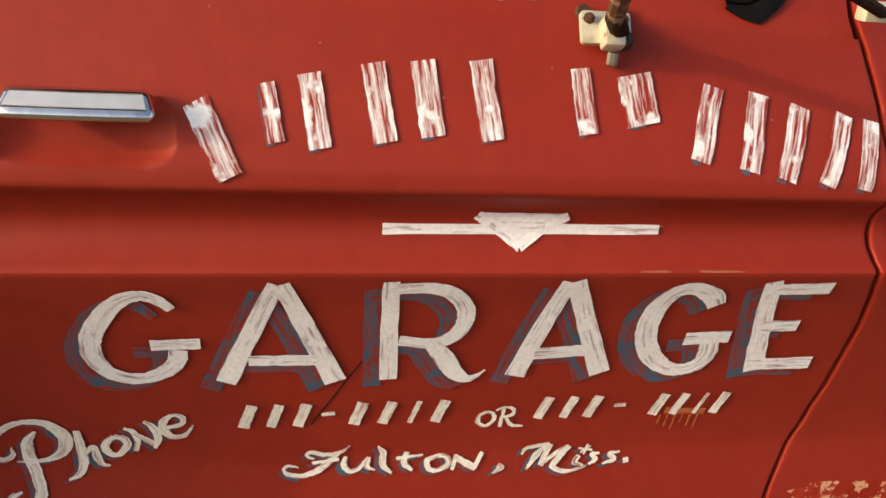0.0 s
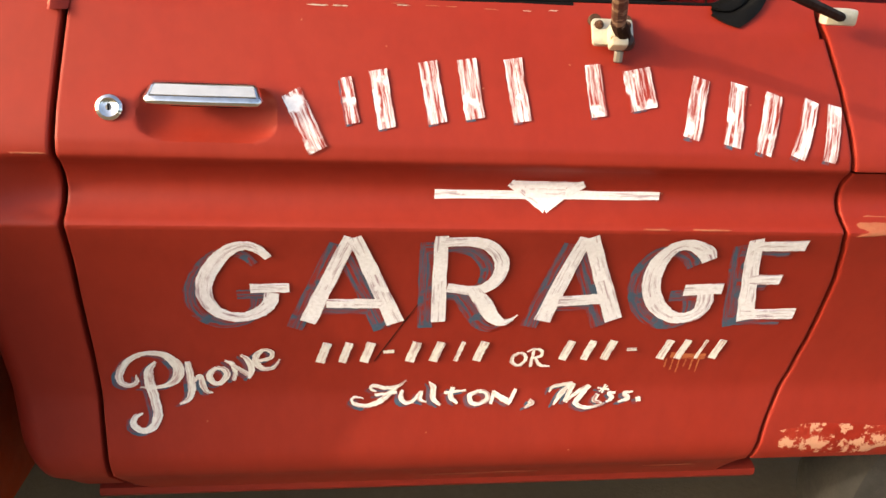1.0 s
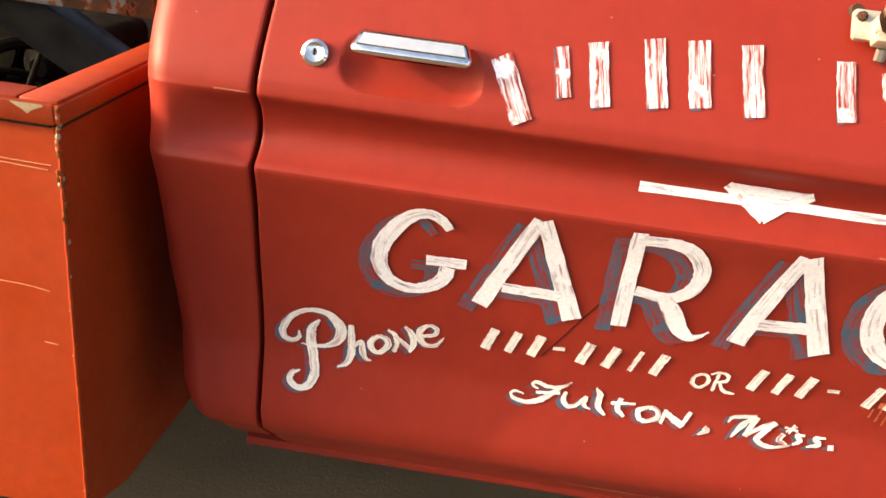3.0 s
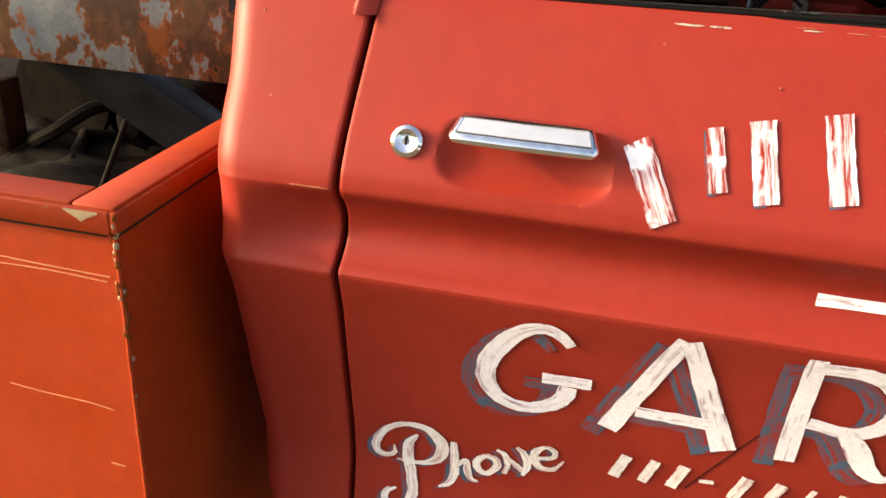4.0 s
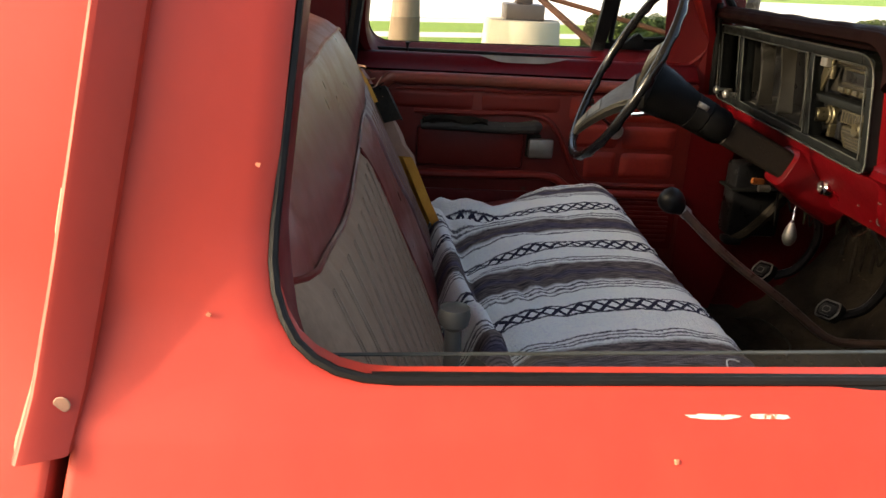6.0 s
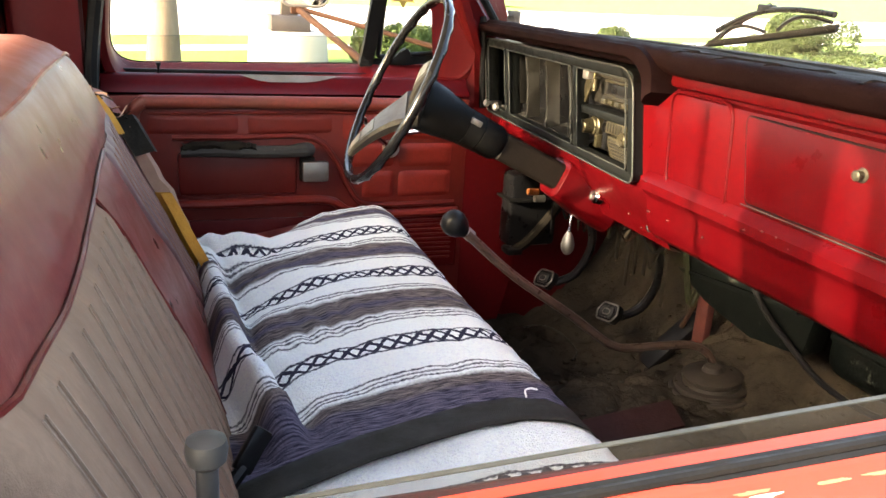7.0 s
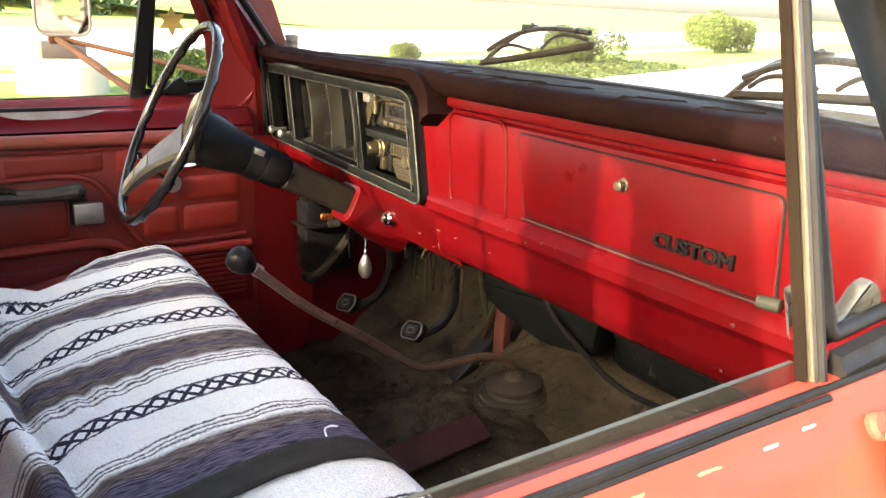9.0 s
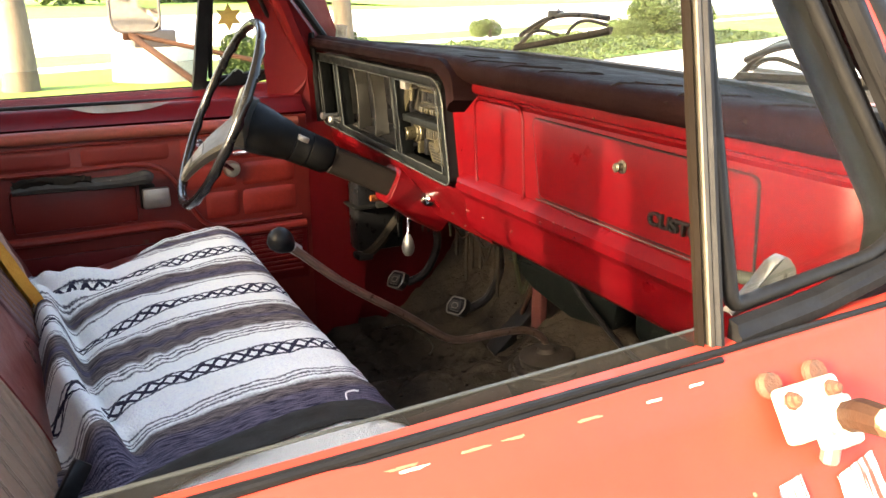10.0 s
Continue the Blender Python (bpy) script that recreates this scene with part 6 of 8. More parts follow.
    part("sill_wear", prism([(x, over(0.9865) - 0.0004 - 0.55 * (1.401 - z), z) for x, z in lens], (0, -1, 0), 0.0008), "steel", door, "bare worn metal patch")


trim(far_door, False)


# Door handle, lock, and mirror bracket on the near door
def on_flank(x, z, out=0.0):
    return Vector((x, flank(z) - out, z))


# dish behind the handle
rows = []
handle = new("door_handle")
handle.parent = near_door
handle["label"] = "chrome pull handle over a scooped recess"
SECTION = [(0.016, 0.030, 1.3075), (0.0145, 0.018, 1.3125), (0.013, 0.011, 1.3130), (0.010, 0.004, 1.3092), (0.004, -0.010, 1.2985), (0.001, -0.0135, 1.2955), (0.0, -0.0150, 1.2925), (0.0, -0.0152, 1.2895), (0.001, -0.0140, 1.2868), (0.003, -0.0110, 1.2855), (0.006, 0.0, 1.2862), (0.007, 0.014, 1.2890)]
rows = []
for u in (0, 0.004, 0.014, 0.035, 0.12, 0.25, 0.38, 0.5, 0.62, 0.75, 0.88, 0.965, 0.986, 0.996, 1.0):
    x = -0.304 + 0.156 * u
    y = 0.776 - 0.0018 * math.sin(math.pi * u)
    e = min(u, 1 - u)
    k = 1 - 0.42 * max(0.0, 1 - e / 0.035) ** 2
    my, mz = 0.006, 1.2985
    rows.append([(x + (0.5 - u) * sx, y + my + (dy - my) * k, mz + (z - mz) * k) for sx, dy, z in SECTION])
part("grip", loft(rows, None, True, True), "chrome", handle, "rounded chrome grip", 60)
rows = []
for u in np.linspace(0, 1, 9):
    x = -0.2955 + 0.139 * u
    y = 0.776 - 0.0018 * math.sin(math.pi * (0.06 + 0.88 * u)) - 0.0007
    s = 0.5 - u
    rows.append([(x + 0.010 * s, y + 0.0058, 1.3108), (x + 0.008 * s, y + 0.0040, 1.3094), (x + 0.001 * s, y - 0.0088, 1.2998), (x, y - 0.0098, 1.2990)])
part("grip_face", loft(rows), "satin", handle, "brushed face plate")
edge = [(x, z, y) for x, y, z in [rows[0][0], rows[4][0], rows[8][0], rows[8][3], rows[4][3], rows[0][3]]]
part("grip_border", tube([(x, y - 0.0002, z) for x, z, y in edge], 0.0007, n=6, closed=True, smooth=0), "steel", handle, "thin dull border")
# Black block added under the grip, where only shade shows
part("grip_shade", box(-0.272, -0.178, 0.778, 0.80, 1.280, 1.2885, 0.003), "black", handle)
lock = new("door_lock")
lock.parent = near_door
nrm = Vector((0, -0.93, 0.37)).normalized()
part("lock_ring", lathe(on_flank(-0.3525, 1.2725, -0.002), nrm, [(0.0185, 0.0), (0.0190, 0.003), (0.0175, 0.007), (0.013, 0.010), (0.0115, 0.009)], n=32), "chrome", lock, "chrome lock ring")
part("lock_face", lathe(on_flank(-0.3525, 1.2725, -0.002), nrm, [(0.012, 0.004), (0.0118, 0.0085), (0.001, 0.0092)], n=24), "steel", lock, "lock cylinder face")
part("keyhole", box(-0.0012, 0.0012, -0.001, 0.001, -0.006, 0.006, 0.0005, m=Matrix.Translation(on_flank(-0.3525, 1.2725, 0.0) + nrm * 0.0075)), "black", lock)


M["arm"] = surf("pale painted arm", (0.34, 0.28, 0.20), (0.20, 0.14, 0.09), 16.0, 0.6, bump=0.2, spots=((0.07, 0.030, 0.016), 0.52, 20))


# Outside mirrors on tube arms
def mirror(near):
    mi = new("door_mirror")
    mi.parent = truck
    mi["label"] = "large square mirror on rusty tube arms"

    def P(x, y, z):
        return Vector((x, side_y(y, near), z))

    q = (Vector((0, -0.83, 0.56)) if near else Vector((0, 0.83, 0.56))).normalized()
    face_m = Matrix.Translation(P(0.3525, flank(1.391) - 0.004, 1.391)) @ q.to_track_quat("Z", "X").to_matrix().to_4x4()
    for dy in (-0.026, 0.022):
        c = face_m @ Vector((0.020, dy, -0.012))
        part("standoff", lathe(c, q, [(0.0135, -0.006), (0.0135, 0.003), (0.010, 0.004), (0.0105, 0.006), (0.009, 0.007), (0.0105, 0.009), (0.009, 0.010), (0.0105, 0.012), (0.009, 0.016)], n=10), "rust_bright", mi, "rusty standoff nut")
    face_m = face_m @ Matrix.Translation((-0.004, 0.0, 0.006))
    ring = rounded([(-0.0205, -0.031), (0.0205, -0.031), (0.0205, 0.031), (-0.0205, 0.031)], 0.006, 4)
    part("base_plate", prism([face_m @ Vector((x, y, 0)) for x, y in ring], q, 0.008, r=0.0012), "cast", mi, "pale cast mount plate")
    for dy in (-0.021, 0.021):
        c = face_m @ Vector((0.010, dy, 0.008))
        part("bolt", lathe(c, q, [(0.0072, -0.0005), (0.0072, 0.001), (0.0056, 0.0012), (0.0056, 0.005), (0.0035, 0.0055), (0.003, 0.0085), (0.001, 0.009)], n=8), "rust_bright", mi)
    c = face_m @ Vector((-0.022, 0.0, 0.004))
    part("lug", box(-0.018, 0.018, -0.016, 0.010, 0.0, 0.022, 0.004, m=face_m @ Matrix.Translation((-0.012, 0.0, 0.006))), "cast", mi)
    part("pivot_bolt", lathe(P(0.362, flank(1.38) - 0.022, 1.357), (0, 0, 1), [(0.005, -0.004), (0.007, -0.002), (0.007, 0.012), (0.0045, 0.013), (0.0045, 0.05)], n=8), "steel", mi)
    j = P(0.205, 0.415, 1.548)
    a = P(0.345, 0.800, 1.412)
    crimp = P(0.372, flank(1.385) - 0.020, 1.386)
    part("arm", tube([a, a.lerp(j, 0.25), a.lerp(j, 0.75), j], 0.0105, n=10), M["arm"] if near else "rust", mi, "pale painted arm with rust")
    part("arm_cap", lathe(crimp - Vector((0, 0.004, 0.004)), (a - crimp), [(0.001, -0.012), (0.009, -0.009), (0.0125, 0.0), (0.012, 0.008), (0.008, 0.012)], n=16), "brown_cap", mi, "round rusty brown end cap")
    part("arm_end", tube([crimp, crimp.lerp(a, 0.5), a, a.lerp(j, 0.06)], 0.010, n=10, radii=[0.009, 0.0115, 0.0115, 0.0105]), "rust", mi, "flattened rusty arm end")
    part("arm", tube([j, j.lerp(P(0.68, 0.80, 1.44), 0.5), P(0.70, 0.835, 1.432)], 0.0075, n=8), "rust", mi)
    part("arm", tube([j, P(0.215, 0.41, 1.60), P(0.290, 0.41, 1.70), P(0.31, 0.44, 1.93), P(0.31, 0.99, 1.975)], 0.0085, n=10), "rust", mi)
    part("clamp", box(-0.02, 0.02, -0.014, 0.014, -0.018, 0.018, 0.004, m=Matrix.Translation(j)), "rust", mi)
    out = rounded([(0.155, 1.555), (0.297, 1.555), (0.297, 1.86), (0.155, 1.86)], 0.035, 6)
    part("mirror_shell", loft([[P(0.225 + (x - 0.225) * k, 0.43 + 0.08 * (x - 0.225) + d, 1.71 + (z - 1.71) * k) for x, z in out] for k, d in ((1.0, 0.0), (1.0, -0.012), (0.9, -0.020), (0.5, -0.026))], None, True, True), "steel", mi)
    part("mirror_rim", tube([P(x, 0.43 + 0.08 * (x - 0.225), z) for x, z in out], 0.005, n=8, closed=True, smooth=0), "whiteplastic", mi)
    part("mirror_glass", prism([P(0.225 + (x - 0.225) * 0.97, 0.433 + 0.08 * (x - 0.225), 1.71 + (z - 1.71) * 0.97) for x, z in out], (0, 1, 0), 0.0015), "mirror", mi, "mirror glass")
    part("foot", box(-0.025, 0.025, -0.012, 0.012, -0.012, 0.012, 0.004, m=Matrix.Translation(P(0.70, 0.842, 1.432))), "cast", mi)


mirror(True)
mirror(False)

# Six-point star decal on the far vent glass
pts = []
for i in range(12):
    r = 0.036 if i % 2 == 0 else 0.019
    pts.append((0.385 + r * math.sin(i * math.pi / 6), over(flank(1.612) + 0.026), 1.612 + r * math.cos(i * math.pi / 6)))
star = part("star_decal", prism(pts, (0, -1, 0), 0.001), "gold", far_door, "gold star sticker")

# Wipers
for y0, s in ((2.10, -1), (1.42, -1)):
    wp = new("wiper")
    wp.parent = truck
    wp["label"] = "black windshield wiper"

    def on_glass(y, up, off=0.012):
        t = (y - MID) / 0.86
        p = Vector(shield(t, 1.545 + up))
        return p + Vector((off, 0, off * 0.8))
    tilt = 0.055 if y0 > 2 else 0.03
    rows = []
    for t in np.linspace(0.0, 1, 10):
        p = on_glass(y0 + s * 0.38 * t, 0.010 + tilt * t, 0.004)
        rows.append([p + Vector(q) for q in ((-0.002, 0, -0.009), (0.002, 0, -0.009), (0.005, 0, 0.004), (-0.005, 0, 0.004))])
    part("blade", loft(rows, None, True, True), "rubber", wp, "black rubber wiper blade")
    part("bow", tube([on_glass(y0 + s * 0.38 * t, 0.020 + tilt * t + 0.026 * math.sin(math.pi * t), 0.014) for t in np.linspace(0.06, 0.97, 10)], 0.0055, n=8), "black", wp)
    for t0, t1 in ((0.08, 0.45), (0.55, 0.95)):
        part("bow_arm", tube([on_glass(y0 + s * 0.38 * t, 0.014 + tilt * t + 0.016 * math.sin(math.pi * (t - t0) / (t1 - t0)), 0.010) for t in np.linspace(t0, t1, 6)], 0.0038, n=6), "black", wp)
    part("pivot", box(-0.008, 0.008, -0.018, 0.018, -0.007, 0.007, 0.002, m=Matrix.Translation(on_glass(y0 + s * 0.19, 0.048 + tilt * 0.5, 0.018))), "blacksteel", wp)
    part("arm", tube([on_glass(y0 + 0.06, -0.02, 0.02), on_glass(y0 + s * 0.06, 0.032, 0.028), on_glass(y0 + s * 0.19, 0.048 + tilt * 0.5, 0.024)], 0.0055, n=8), "black", wp)
tag_rows = [[(0.672 + 0.012 * v + 0.006 * noise.noise((u * 4, v * 4, 1)), 2.694 - 0.085 * u + 0.025 * v, 1.548 + 0.040 * v + 0.005 * noise.noise((u * 5, v * 5, 7))) for u in np.linspace(0, 1, 7)] for v in np.linspace(0, 1, 7)]
M["tag"] = surf("greyed printed paper", (0.17, 0.17, 0.165), (0.05, 0.055, 0.06), 45.0, 0.8, bump=0.2, spots=((0.30, 0.29, 0.27), 0.3, 60))
tag_ob = tagged(part("paper_tag", loft(tag_rows), "tag"), "crumpled paper tag on the dash top", "paper")
thick = tag_ob.modifiers.new("thick", "SOLIDIFY")
thick.thickness = 0.001


# Sign lettering
def ribbon(pts, w, bm, uvl, lift, ends=(1.0, 1.0), smooth=6):
    """A brush stroke on the door: pts are (x, z); w is one width or a list along the stroke."""
    line = [Vector((p[0], 0, p[1])) for p in pts]
    line = curve_points(line, smooth) if smooth and len(line) > 2 else [line[0].lerp(line[-1], t) for t in np.linspace(0, 1, 12)] if len(line) == 2 else line
    k = len(line)
    u, prev = 0.0, None
    seed = rng_letters.random() * 50
    for i, p in enumerate(line):
        d = (line[min(k - 1, i + 1)] - line[max(0, i - 1)]).normalized()
        side = Vector((-d.z, 0, d.x))
        t = i / (k - 1)
        ww = float(np.interp(t, np.linspace(0, 1, len(w)), w)) if isinstance(w, (list, tuple)) else w
        ww *= 1 + 0.07 * noise.noise((seed + i * 0.7, 0, 0))
        row = []
        for v in (-0.5, -0.17, 0.17, 0.5):
            q = p + side * ww * v + side * 0.0013 * noise.noise((seed, i * 1.3, v * 7))
            row.append((bm.verts.new((q.x, flank(q.z) - lift, q.z)), (u + seed, v * ww + seed)))
        if prev:
            u += (p - line[i - 1]).length
            row = [(a, (u + seed, b[1])) for a, b in row]
            for a in range(3):
                quad = (prev[a], prev[a + 1], row[a + 1], row[a])
                f = bm.faces.new([x for x, _ in quad])
                for lp, (_, uv) in zip(f.loops, quad):
                    lp[uvl].uv = uv
        prev = row


rng_letters = random.Random(11)


def sign(name, strokes, mat, lift, label, off=(0, 0)):
    bm = bmesh.new()
    uvl = bm.loops.layers.uv.new("UVMap")
    for i, st in enumerate(strokes):
        pts, w = st[0], st[1]
        ribbon([(x + off[0], z + off[1]) for x, z in pts], w, bm, uvl, lift + 0.00012 * (i % 5), smooth=0 if len(pts) == 2 else 6)
    return part(name, bm, mat, near_door, label, 70)


def big_letter(name, strokes):
    """A white capital with its worn blue shadow below and behind it."""
    sign(name + "_shadow", strokes, "blue", 0.0012, "worn blue grey letter shadow", (-0.021, -0.013))
    sign(name, strokes, "white", 0.0024, "white hand-painted capital letter")


def script_letter(name, strokes):
    sign(name + "_shadow", strokes, "blue", 0.0012, "blue grey shadow of a script letter", (-0.007, -0.005))
    sign(name, strokes, "cream", 0.0024, "cream hand-painted script letter")


def small_letter(name, strokes):
    sign(name, strokes, "cream", 0.0024, "small worn cream painted letter")


big_letter('letter_g', [([(-0.1473, 1.0554), (-0.1611, 1.0719), (-0.1805, 1.0796), (-0.2047, 1.0695), (-0.226, 1.0442), (-0.2427, 1.0121), (-0.2453, 0.9784), (-0.2327, 0.9529), (-0.2108, 0.9404), (-0.1859, 0.9396), (-0.1625, 0.9507), (-0.1488, 0.9678), (-0.145, 0.9877)], [0.0127, 0.0162, 0.0166, 0.0208, 0.0248, 0.0259, 0.0245, 0.0211, 0.0188, 0.0183, 0.021, 0.0229, 0.0226]), ([(-0.1772, 0.9964), (-0.1182, 0.998)], [0.0176, 0.018])])
big_letter('letter_a', [([(-0.0261, 1.0966), (-0.0913, 0.9275)], [0.0218, 0.0275]), ([(-0.0216, 1.0965), (0.0489, 0.9249)], [0.0219, 0.0297]), ([(-0.0618, 0.9664), (0.0244, 0.965)], [0.0188, 0.0194])])
big_letter('letter_r', [([(0.1077, 1.1008), (0.1177, 0.9269)], [0.0208, 0.0243]), ([(0.1069, 1.0883), (0.1545, 1.09), (0.1837, 1.081), (0.2054, 1.0533), (0.2066, 1.0255), (0.1949, 1.0045), (0.1705, 0.9927), (0.1259, 0.9978)], [0.017, 0.0186, 0.0211, 0.0239, 0.0228, 0.0208, 0.0186, 0.0175]), ([(0.1648, 0.9969), (0.1871, 0.967), (0.2053, 0.9388), (0.2226, 0.9256), (0.2362, 0.9294), (0.2487, 0.9407)], [0.0192, 0.0281, 0.0249, 0.0157, 0.0079, 0.0024])])
big_letter('letter_a', [([(0.3296, 1.1002), (0.2912, 0.9277)], [0.0219, 0.029]), ([(0.3374, 1.1011), (0.414, 0.9294)], [0.0234, 0.0302]), ([(0.3119, 0.9692), (0.3877, 0.975)], [0.0214, 0.0219])])
big_letter('letter_g', [([(0.5433, 1.0549), (0.5321, 1.0713), (0.5087, 1.0852), (0.4872, 1.0864), (0.4703, 1.0739), (0.4589, 1.0432), (0.4609, 1.0015), (0.4798, 0.9627), (0.5095, 0.9375), (0.5373, 0.9334), (0.5591, 0.9459), (0.5634, 0.9673), (0.5588, 0.9865)], [0.0244, 0.0288, 0.022, 0.021, 0.025, 0.0318, 0.031, 0.0303, 0.025, 0.0218, 0.0261, 0.0293, 0.0272]), ([(0.5196, 0.9928), (0.5861, 0.9969)], [0.0234, 0.023])])
big_letter('letter_e', [([(0.6051, 1.0994), (0.648, 0.9279)], [0.0241, 0.0307]), ([(0.611, 1.0846), (0.695, 1.0874)], [0.0203, 0.0217]), ([(0.6283, 1.0157), (0.6805, 1.016)], [0.0197, 0.0209]), ([(0.6353, 0.9406), (0.7338, 0.9413)], [0.0215, 0.0231])])

# arrow ornament
sign("ornament", [([(0.097, 1.1555), (0.447, 1.1575)], 0.0135), ([(0.212, 1.174), (0.322, 1.174)], 0.012), ([(0.210, 1.176), (0.266, 1.137)], 0.014), ([(0.324, 1.176), (0.264, 1.137)], 0.014), ([(0.235, 1.162), (0.297, 1.162)], 0.020), ([(0.25, 1.150), (0.281, 1.150)], 0.014)], "white", 0.0024, "white painted arrow ornament")

# the script word at the rear, the town line and the small joining word
script_letter('script_p', [([(-0.3669, 0.8218), (-0.3667, 0.8083), (-0.3776, 0.8006), (-0.3916, 0.8069), (-0.3917, 0.826), (-0.3764, 0.8499), (-0.351, 0.8653), (-0.3222, 0.8629), (-0.3019, 0.843), (-0.2993, 0.8246), (-0.3078, 0.8084), (-0.3249, 0.7982), (-0.3479, 0.796), (-0.3637, 0.7964)], [0.0028, 0.0075, 0.0085, 0.0113, 0.0121, 0.0102, 0.0083, 0.0119, 0.0183, 0.0184, 0.0139, 0.0075, 0.0056, 0.0028]), ([(-0.3338, 0.848), (-0.346, 0.8291), (-0.3462, 0.8009), (-0.3409, 0.7694), (-0.3377, 0.7453), (-0.346, 0.724), (-0.3624, 0.7173), (-0.3764, 0.7269), (-0.3749, 0.7411), (-0.3614, 0.7483)], [0.0046, 0.0139, 0.0169, 0.0158, 0.0159, 0.0132, 0.0104, 0.0113, 0.0094, 0.0028])])
script_letter('script_h', [([(-0.284, 0.8475), (-0.2817, 0.819), (-0.2812, 0.7907), (-0.2881, 0.7713), (-0.3021, 0.7631)], [0.0091, 0.0129, 0.0131, 0.0093, 0.0028]), ([(-0.279, 0.8026), (-0.2661, 0.8186), (-0.2632, 0.7999), (-0.2568, 0.7851), (-0.2475, 0.7835)], [0.0046, 0.0074, 0.012, 0.0074, 0.0028])])
script_letter('script_o', [([(-0.239, 0.835), (-0.2508, 0.8216), (-0.2491, 0.8084), (-0.2376, 0.8015), (-0.2241, 0.8166), (-0.2259, 0.8297), (-0.239, 0.835)], [0.0073, 0.011, 0.0111, 0.0083, 0.011, 0.0109, 0.0073])])
script_letter('script_n', [([(-0.2255, 0.8487), (-0.2152, 0.8429), (-0.2095, 0.8273), (-0.2133, 0.8074)], [0.0036, 0.0081, 0.0082, 0.0064]), ([(-0.2141, 0.8409), (-0.1996, 0.8281), (-0.1859, 0.8173)], [0.0063, 0.0082, 0.0082]), ([(-0.1994, 0.8609), (-0.1878, 0.8482), (-0.1833, 0.829), (-0.1881, 0.8112)], [0.0045, 0.0108, 0.0109, 0.0046])])
script_letter('script_e', [([(-0.1706, 0.8471), (-0.1524, 0.853), (-0.1499, 0.8651), (-0.162, 0.8708), (-0.1743, 0.859), (-0.1747, 0.8429), (-0.1646, 0.8315), (-0.1477, 0.8337), (-0.1369, 0.8503)], [0.0063, 0.0072, 0.008, 0.0062, 0.0108, 0.0117, 0.009, 0.0072, 0.0027])])
script_letter('town_f', [([(0.0728, 0.8028), (0.0597, 0.7905), (0.0384, 0.7873), (0.0186, 0.7927), (0.0133, 0.7854), (0.0236, 0.7797)], [0.0024, 0.0064, 0.0079, 0.0071, 0.0047, 0.0032]), ([(0.0605, 0.7915), (0.0474, 0.7776), (0.0285, 0.7616), (0.0057, 0.7539), (-0.014, 0.7584), (-0.018, 0.7665), (-0.0102, 0.7705), (0.0016, 0.7673)], [0.0056, 0.0088, 0.0095, 0.0071, 0.0063, 0.0047, 0.0039, 0.0024]), ([(0.0205, 0.7735), (0.0585, 0.778)], [0.004, 0.0056])])
script_letter('town_u', [([(0.068, 0.7824), (0.0651, 0.7679), (0.0734, 0.7586), (0.0862, 0.7616), (0.0987, 0.7771)], [0.0064, 0.0088, 0.0073, 0.0057, 0.0057]), ([(0.1011, 0.7798), (0.0983, 0.7646), (0.1098, 0.7587)], [0.0065, 0.0081, 0.0025])])
script_letter('town_l', [([(0.1129, 0.7997), (0.121, 0.7861), (0.121, 0.7653), (0.1346, 0.753)], [0.0032, 0.0106, 0.0098, 0.0033])])
script_letter('town_t', [([(0.1552, 0.7865), (0.1521, 0.7675), (0.1642, 0.7552)], [0.0082, 0.0099, 0.0042]), ([(0.1403, 0.7752), (0.1788, 0.7799)], [0.0049, 0.005])])
script_letter('town_o', [([(0.2013, 0.7779), (0.1859, 0.7704), (0.1882, 0.7577), (0.2001, 0.7535), (0.2164, 0.7627), (0.2141, 0.7746), (0.2013, 0.7779)], [0.0067, 0.0092, 0.0084, 0.0067, 0.0093, 0.0084, 0.0067])])
script_letter('town_n', [([(0.2228, 0.7533), (0.2281, 0.7777)], [0.0051, 0.0076]), ([(0.2257, 0.7759), (0.2416, 0.7643), (0.2584, 0.7544)], [0.0084, 0.011, 0.0103]), ([(0.2558, 0.7545), (0.2668, 0.7807)], [0.0068, 0.0068])])
script_letter('town_comma', [([(0.2915, 0.7584), (0.297, 0.7535), (0.2838, 0.7449)], [0.0078, 0.0095, 0.0026])])
script_letter('state_m', [([(0.3266, 0.7733), (0.3324, 0.7839), (0.3507, 0.7886), (0.3675, 0.7923)], [0.0026, 0.007, 0.0079, 0.007]), ([(0.3628, 0.7891), (0.3478, 0.7696), (0.3355, 0.7489)], [0.007, 0.0096, 0.0035]), ([(0.3695, 0.7911), (0.357, 0.7544)], [0.0088, 0.0088]), ([(0.3568, 0.7563), (0.3957, 0.7863)], [0.0062, 0.0062]), ([(0.3993, 0.7862), (0.3818, 0.7626), (0.3757, 0.7517), (0.3978, 0.7432), (0.43, 0.751)], [0.0089, 0.0098, 0.0089, 0.0063, 0.0027])])
script_letter('state_i', [([(0.4158, 0.7685), (0.4107, 0.7566), (0.4245, 0.7522)], [0.0072, 0.009, 0.0027]), ([(0.4144, 0.7809), (0.4364, 0.776)], [0.0036, 0.0036]), ([(0.4281, 0.7881), (0.4236, 0.77)], [0.0036, 0.0036]), ([(0.418, 0.7731), (0.4333, 0.7844)], [0.0027, 0.0027])])
script_letter('state_s', [([(0.4486, 0.7708), (0.4362, 0.7695), (0.4425, 0.7608), (0.4325, 0.7528)], [0.0036, 0.0072, 0.0081, 0.0036])])
script_letter('state_s', [([(0.4809, 0.7722), (0.4641, 0.7692), (0.4724, 0.7595), (0.4542, 0.7528)], [0.0036, 0.0073, 0.0082, 0.0036])])
